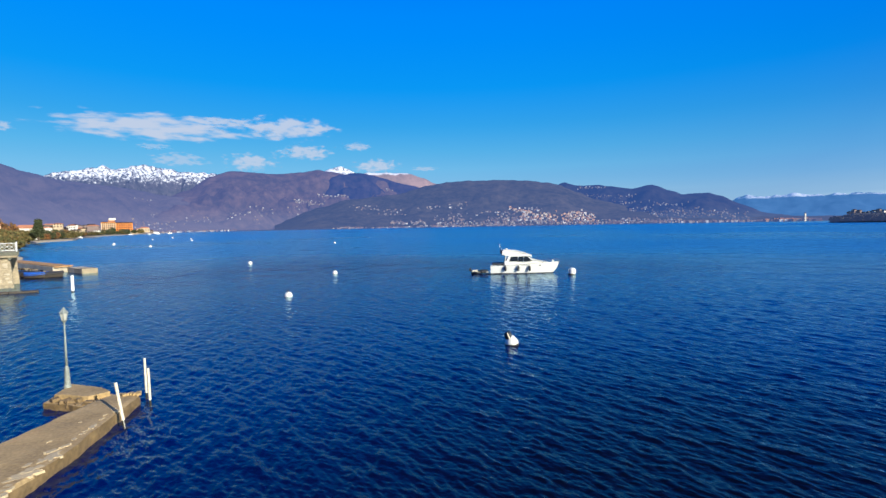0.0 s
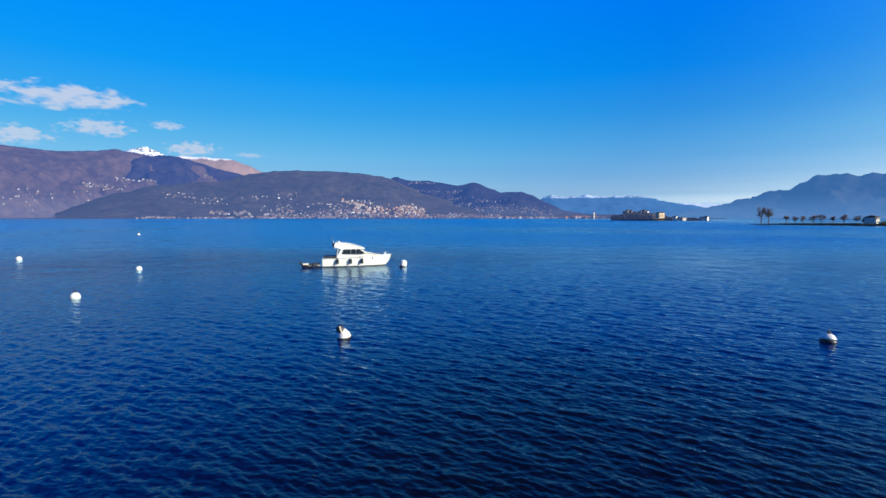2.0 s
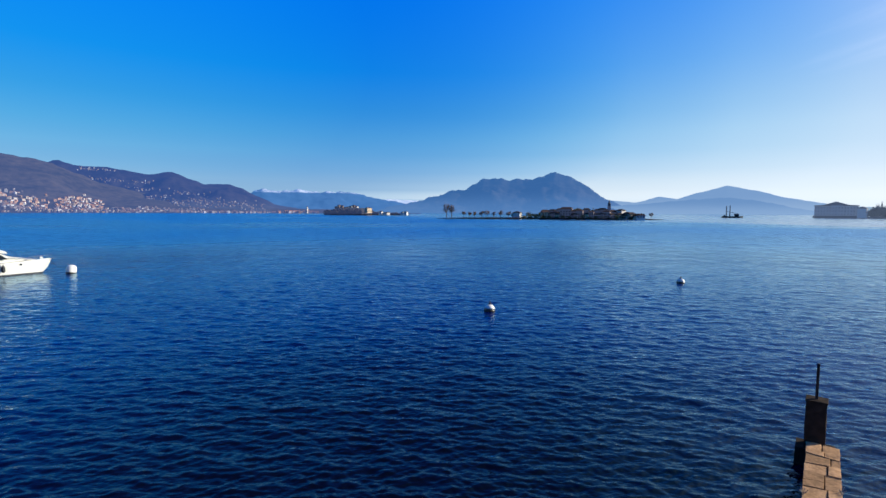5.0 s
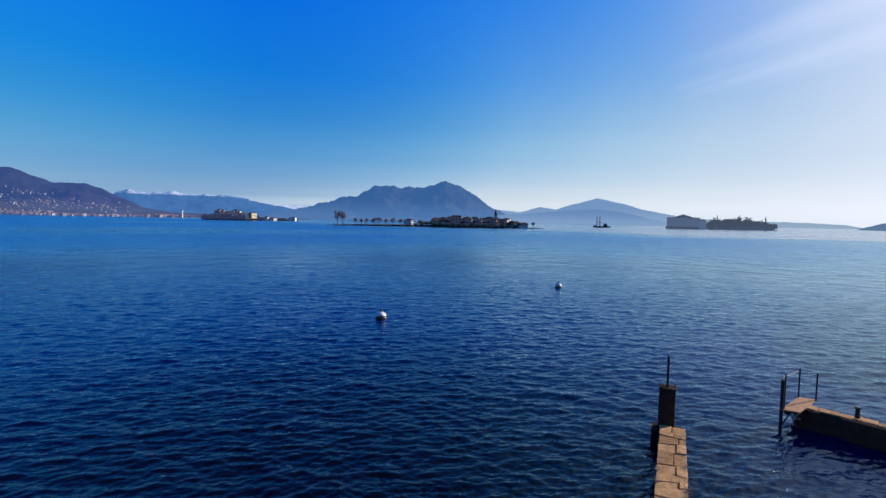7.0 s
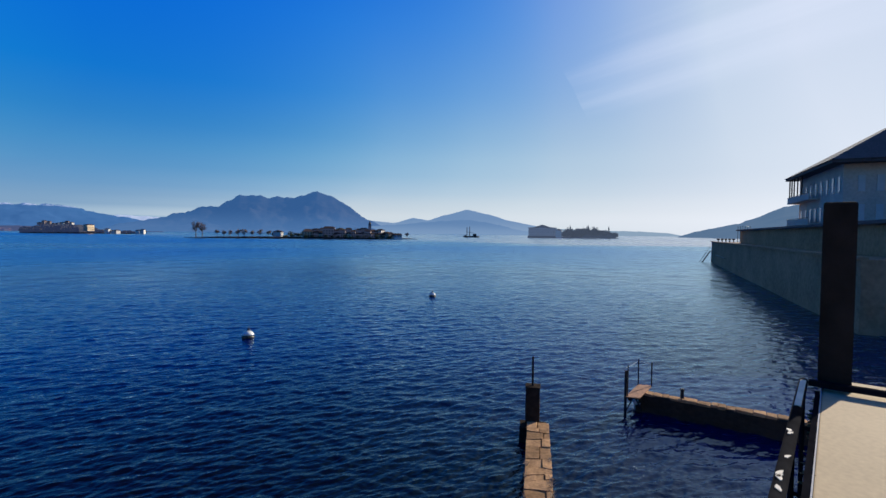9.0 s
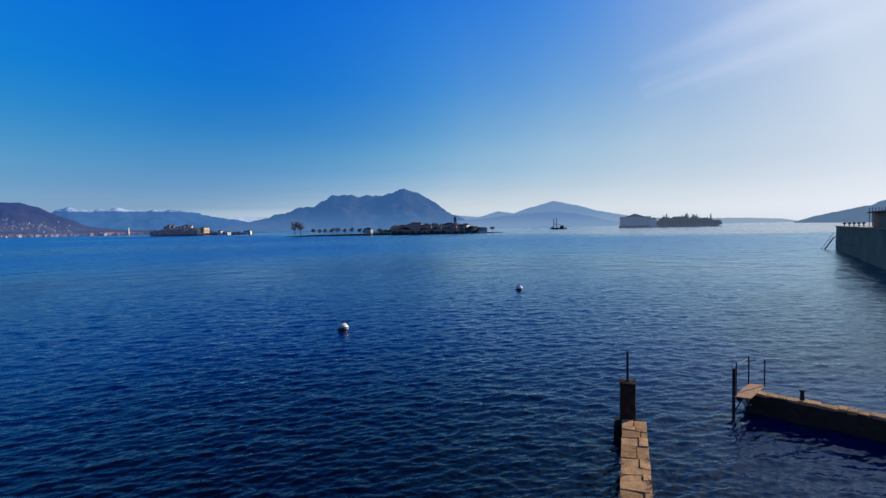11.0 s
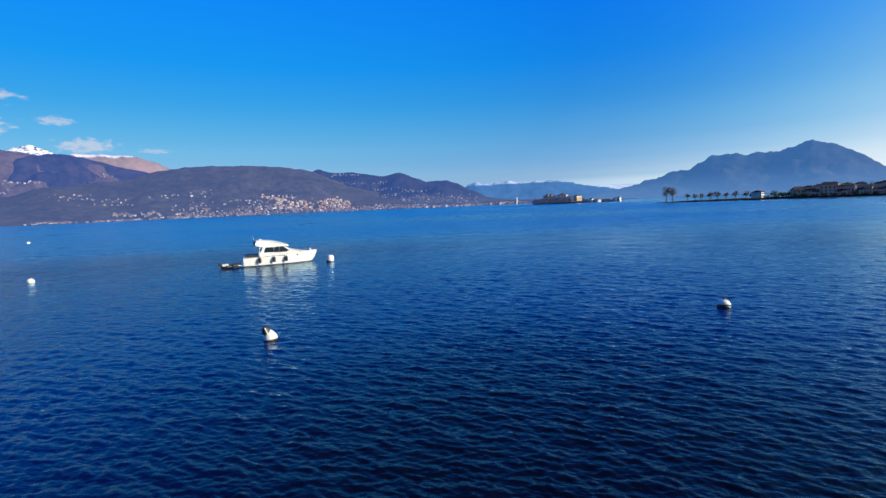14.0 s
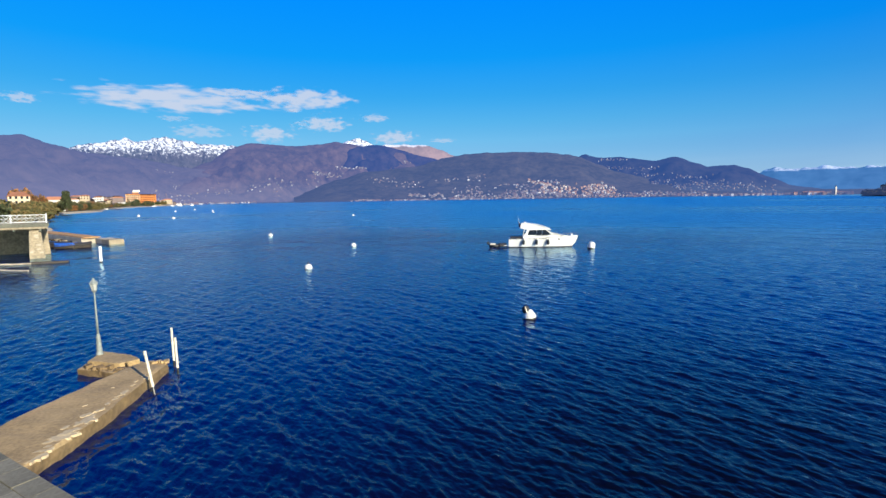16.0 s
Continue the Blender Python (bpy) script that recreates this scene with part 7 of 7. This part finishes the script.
rail = thing("terrace_railing", (0, 0, 0), "black painted terrace railing with sunlight painted on as pale flecks", "railing")
ra, rb = RB + QD * -20 + QN * 0.142, RB + QD * 4.53 + QN * 0.142
part("top_rail", rod((ra.x, ra.y, 6.945), (rb.x, rb.y, 6.945), 0.03, None, 24), BLACK_PAINT, rail, smooth=True)
part("corner_rail", r_box(4.5, 4.56, -0.5, 0.111, 6.928, 6.968, bevel=0.008), BLACK_PAINT, rail)
part("inner_flat", r_box(-20, 4.5, 0.04, 0.068, 6.86, 6.9), BLACK_PAINT, rail)
for i in range(12):
    p = RB + QD * (4.5 - i * 1.2) + QN * 0.14
    part("rail_post", rod((p.x, p.y, 5.9), (p.x, p.y, 6.94), 0.016, None, 8), BLACK_PAINT, rail)
    q = RB + QD * (4.5 - i * 1.2) + QN * 0.02
    part("bracket", rod((p.x, p.y, 6.6), (q.x, q.y, 6.6), 0.012, None, 6), BLACK_PAINT, rail)
# The sunlit far end of the rail, painted in as a pale strip.
part("sunlit_end", r_box(3.75, 4.45, 0.122, 0.158, 6.966, 6.977, bevel=0.003), WORN_WHITE_AND_SUN_FLECK, rail, "sunlit end of the rail, painted pale")
# Dappled sunlight on the rail, painted as small pale flecks.
rnd = random.Random(51)
for i in range(11):
    bm = bmesh.new()
    n = 9
    lo = [bm.verts.new((0.03 * math.cos(2 * math.pi * k / n) * rnd.uniform(0.5, 1.3), 0.012 * math.sin(2 * math.pi * k / n) * rnd.uniform(0.6, 1.2), 0)) for k in range(n)]
    bm.faces.new(lo)
    r_ = bmesh.ops.extrude_face_region(bm, geom=list(bm.faces))
    for v in [e for e in r_["geom"] if isinstance(e, bmesh.types.BMVert)]:
        v.co.z += 0.004
    o = part("paint_flake", bm, WORN_WHITE_AND_SUN_FLECK, rail, "fleck of sunlight painted pale on the rail")
    p = RB + QD * rnd.choice((rnd.uniform(1.2, 1.9), rnd.uniform(2.3, 3.3))) + QN * (0.142 + rnd.uniform(-0.01, 0.01))
    o.location = (p.x, p.y, 6.9735)
    o.rotation_euler = (0, 0, radians(-28 + rnd.uniform(-20, 20)))
ivy = bmesh.new()
for i in range(150):
    p = RB + QD * rnd.uniform(0.9, 4.4) + QN * rnd.uniform(0.045, 0.085)
    c = Vector((p.x, p.y, rnd.uniform(6.84, 6.9)))
    a = rnd.uniform(0, 6.28)
    u = Vector((math.cos(a), math.sin(a), rnd.uniform(-0.3, 0.3))) * rnd.uniform(0.012, 0.028)
    w = Vector((-math.sin(a), math.cos(a), rnd.uniform(-0.3, 0.3))) * rnd.uniform(0.01, 0.02)
    q = [ivy.verts.new(c - u), ivy.verts.new(c + w), ivy.verts.new(c + u), ivy.verts.new(c - w)]
    ivy.faces.new(q)
iv = part("ivy", ivy, LEAF_GREEN)
tagged(iv, "dark ivy leaves trailing along the railing", "ivy", kind="stuff")

# ground behind the quay
bm = bmesh.new()
v = [bm.verts.new(q_at(s, n, z)) for s, n, z in ((-2500, -14, 0.85), (-60, -14, 0.9), (29, -14, 0.9), (130, -40, 3), (900, -200, 6), (900, -2500, 90), (-2500, -2500, 90))]
bm.faces.new(v)
bmesh.ops.triangulate(bm, faces=bm.faces[:])
tagged(part("ground", bm, GRASS_LAND), "lakeside ground behind the quay", "ground", kind="structure")

# ---- small things last ----
# beams under the terrace deck
bm_ = mesh_from(box(-0.15, 0.15, -0.5, 11.4, 4.1, 4.45, bevel=0.02), "deck_beam", DECK_EDGE)
for i in range(16):
    o = new("deck_beam", bm_)
    o.parent, o.location = terrace, (-0.3 - i * 3.0, 0, 0)
# facing stones on the front pillar
rnd = random.Random(91)
for i in range(44):
    z = rnd.uniform(-0.1, 4.2)
    k = 1.12 - 0.4 * (z + 1.5) / 5.95
    w, h = rnd.uniform(0.12, 0.3), rnd.uniform(0.08, 0.2)
    side = i % 2
    bm = box(-w, w, -0.05, 0.05, -h, h, bevel=0.02)
    rough_up(bm, 0.3, 0.035, 3, i * 1.3)
    o = part("facing_stone", bm, TAN_STONE if i % 3 else PALE_STONE, terrace)
    if side:
        o.location = (-0.95 + rnd.uniform(-0.6, 0.6) * k, 0.9 - 1.1 * k + 0.0, z)
    else:
        o.location = (-0.95 + 0.9 * k, 0.9 + rnd.uniform(-0.8, 0.8) * k, z)
        o.rotation_euler = (0, 0, radians(90))
# rubble along the water's edge by the jetty
for i in range(26):
    p = j0 + d0 * rnd.uniform(4, 30) + nn * rnd.uniform(-3.4, -2.5)
    bm = box(-0.35, 0.35, -0.3, 0.3, -0.25, 0.25, bevel=0.08)
    rough_up(bm, 0.3, 0.09, 1.8, i * 2.1)
    o = part("stone", bm, TAN_STONE if i % 3 else STONE_WALL, jetty)
    o.location = (p.x, p.y, rnd.uniform(-0.05, 0.2))
    o.rotation_euler = (0, 0, rnd.uniform(0, 3))
# loose stones of the landing wall's broken end
for i in range(9):
    q = w_pt(-0.5 + rnd.uniform(-0.25, 0.35), rnd.uniform(-0.15, 0.5))
    bm = box(-0.16, 0.16, -0.12, 0.12, -0.12, 0.12, bevel=0.03)
    rough_up(bm, 0.2, 0.05, 3, i * 1.9)
    o = part("stone", bm, STONE_WALL if i % 3 else STONE_GREY, land_wall)
    o.location = (q[0], q[1], rnd.uniform(0.0, 0.6))
    o.rotation_euler = (0, rnd.uniform(-0.4, 0.4), rnd.uniform(0, 3))

# fittings of the cruiser
for s in (-1, 1):
    part("porthole", rod((7.9, s * 1.32, 1.32), (7.9, s * 1.2, 1.34), 0.11, None, 14), TINT_GLASS, boat, "small dark hull porthole")
    part("cleat", box(1.0, 1.25, s * 1.6 - 0.04, s * 1.6 + 0.04, 1.42, 1.52, bevel=0.02), STEEL, boat)
    part("grab_rail", rod((3.2, s * 1.05, 3.02), (5.2, s * 1.05, 3.02), 0.02, None, 6), STEEL, boat)
part("radar_dome", turned([(0.05, 3.9), (0.22, 3.93), (0.22, 4.02), (0.12, 4.08)], 16), GELCOAT, boat).location = (2.6, 0, -0.03)
part("stern_ladder", box(-0.82, -0.72, -0.3, 0.3, -0.3, 0.5, bevel=0.02), STEEL, boat)
part("helm_seat", box(2.4, 2.75, 0.3, 0.9, 1.7, 2.3, bevel=0.06), DARK_RUBBER, boat)
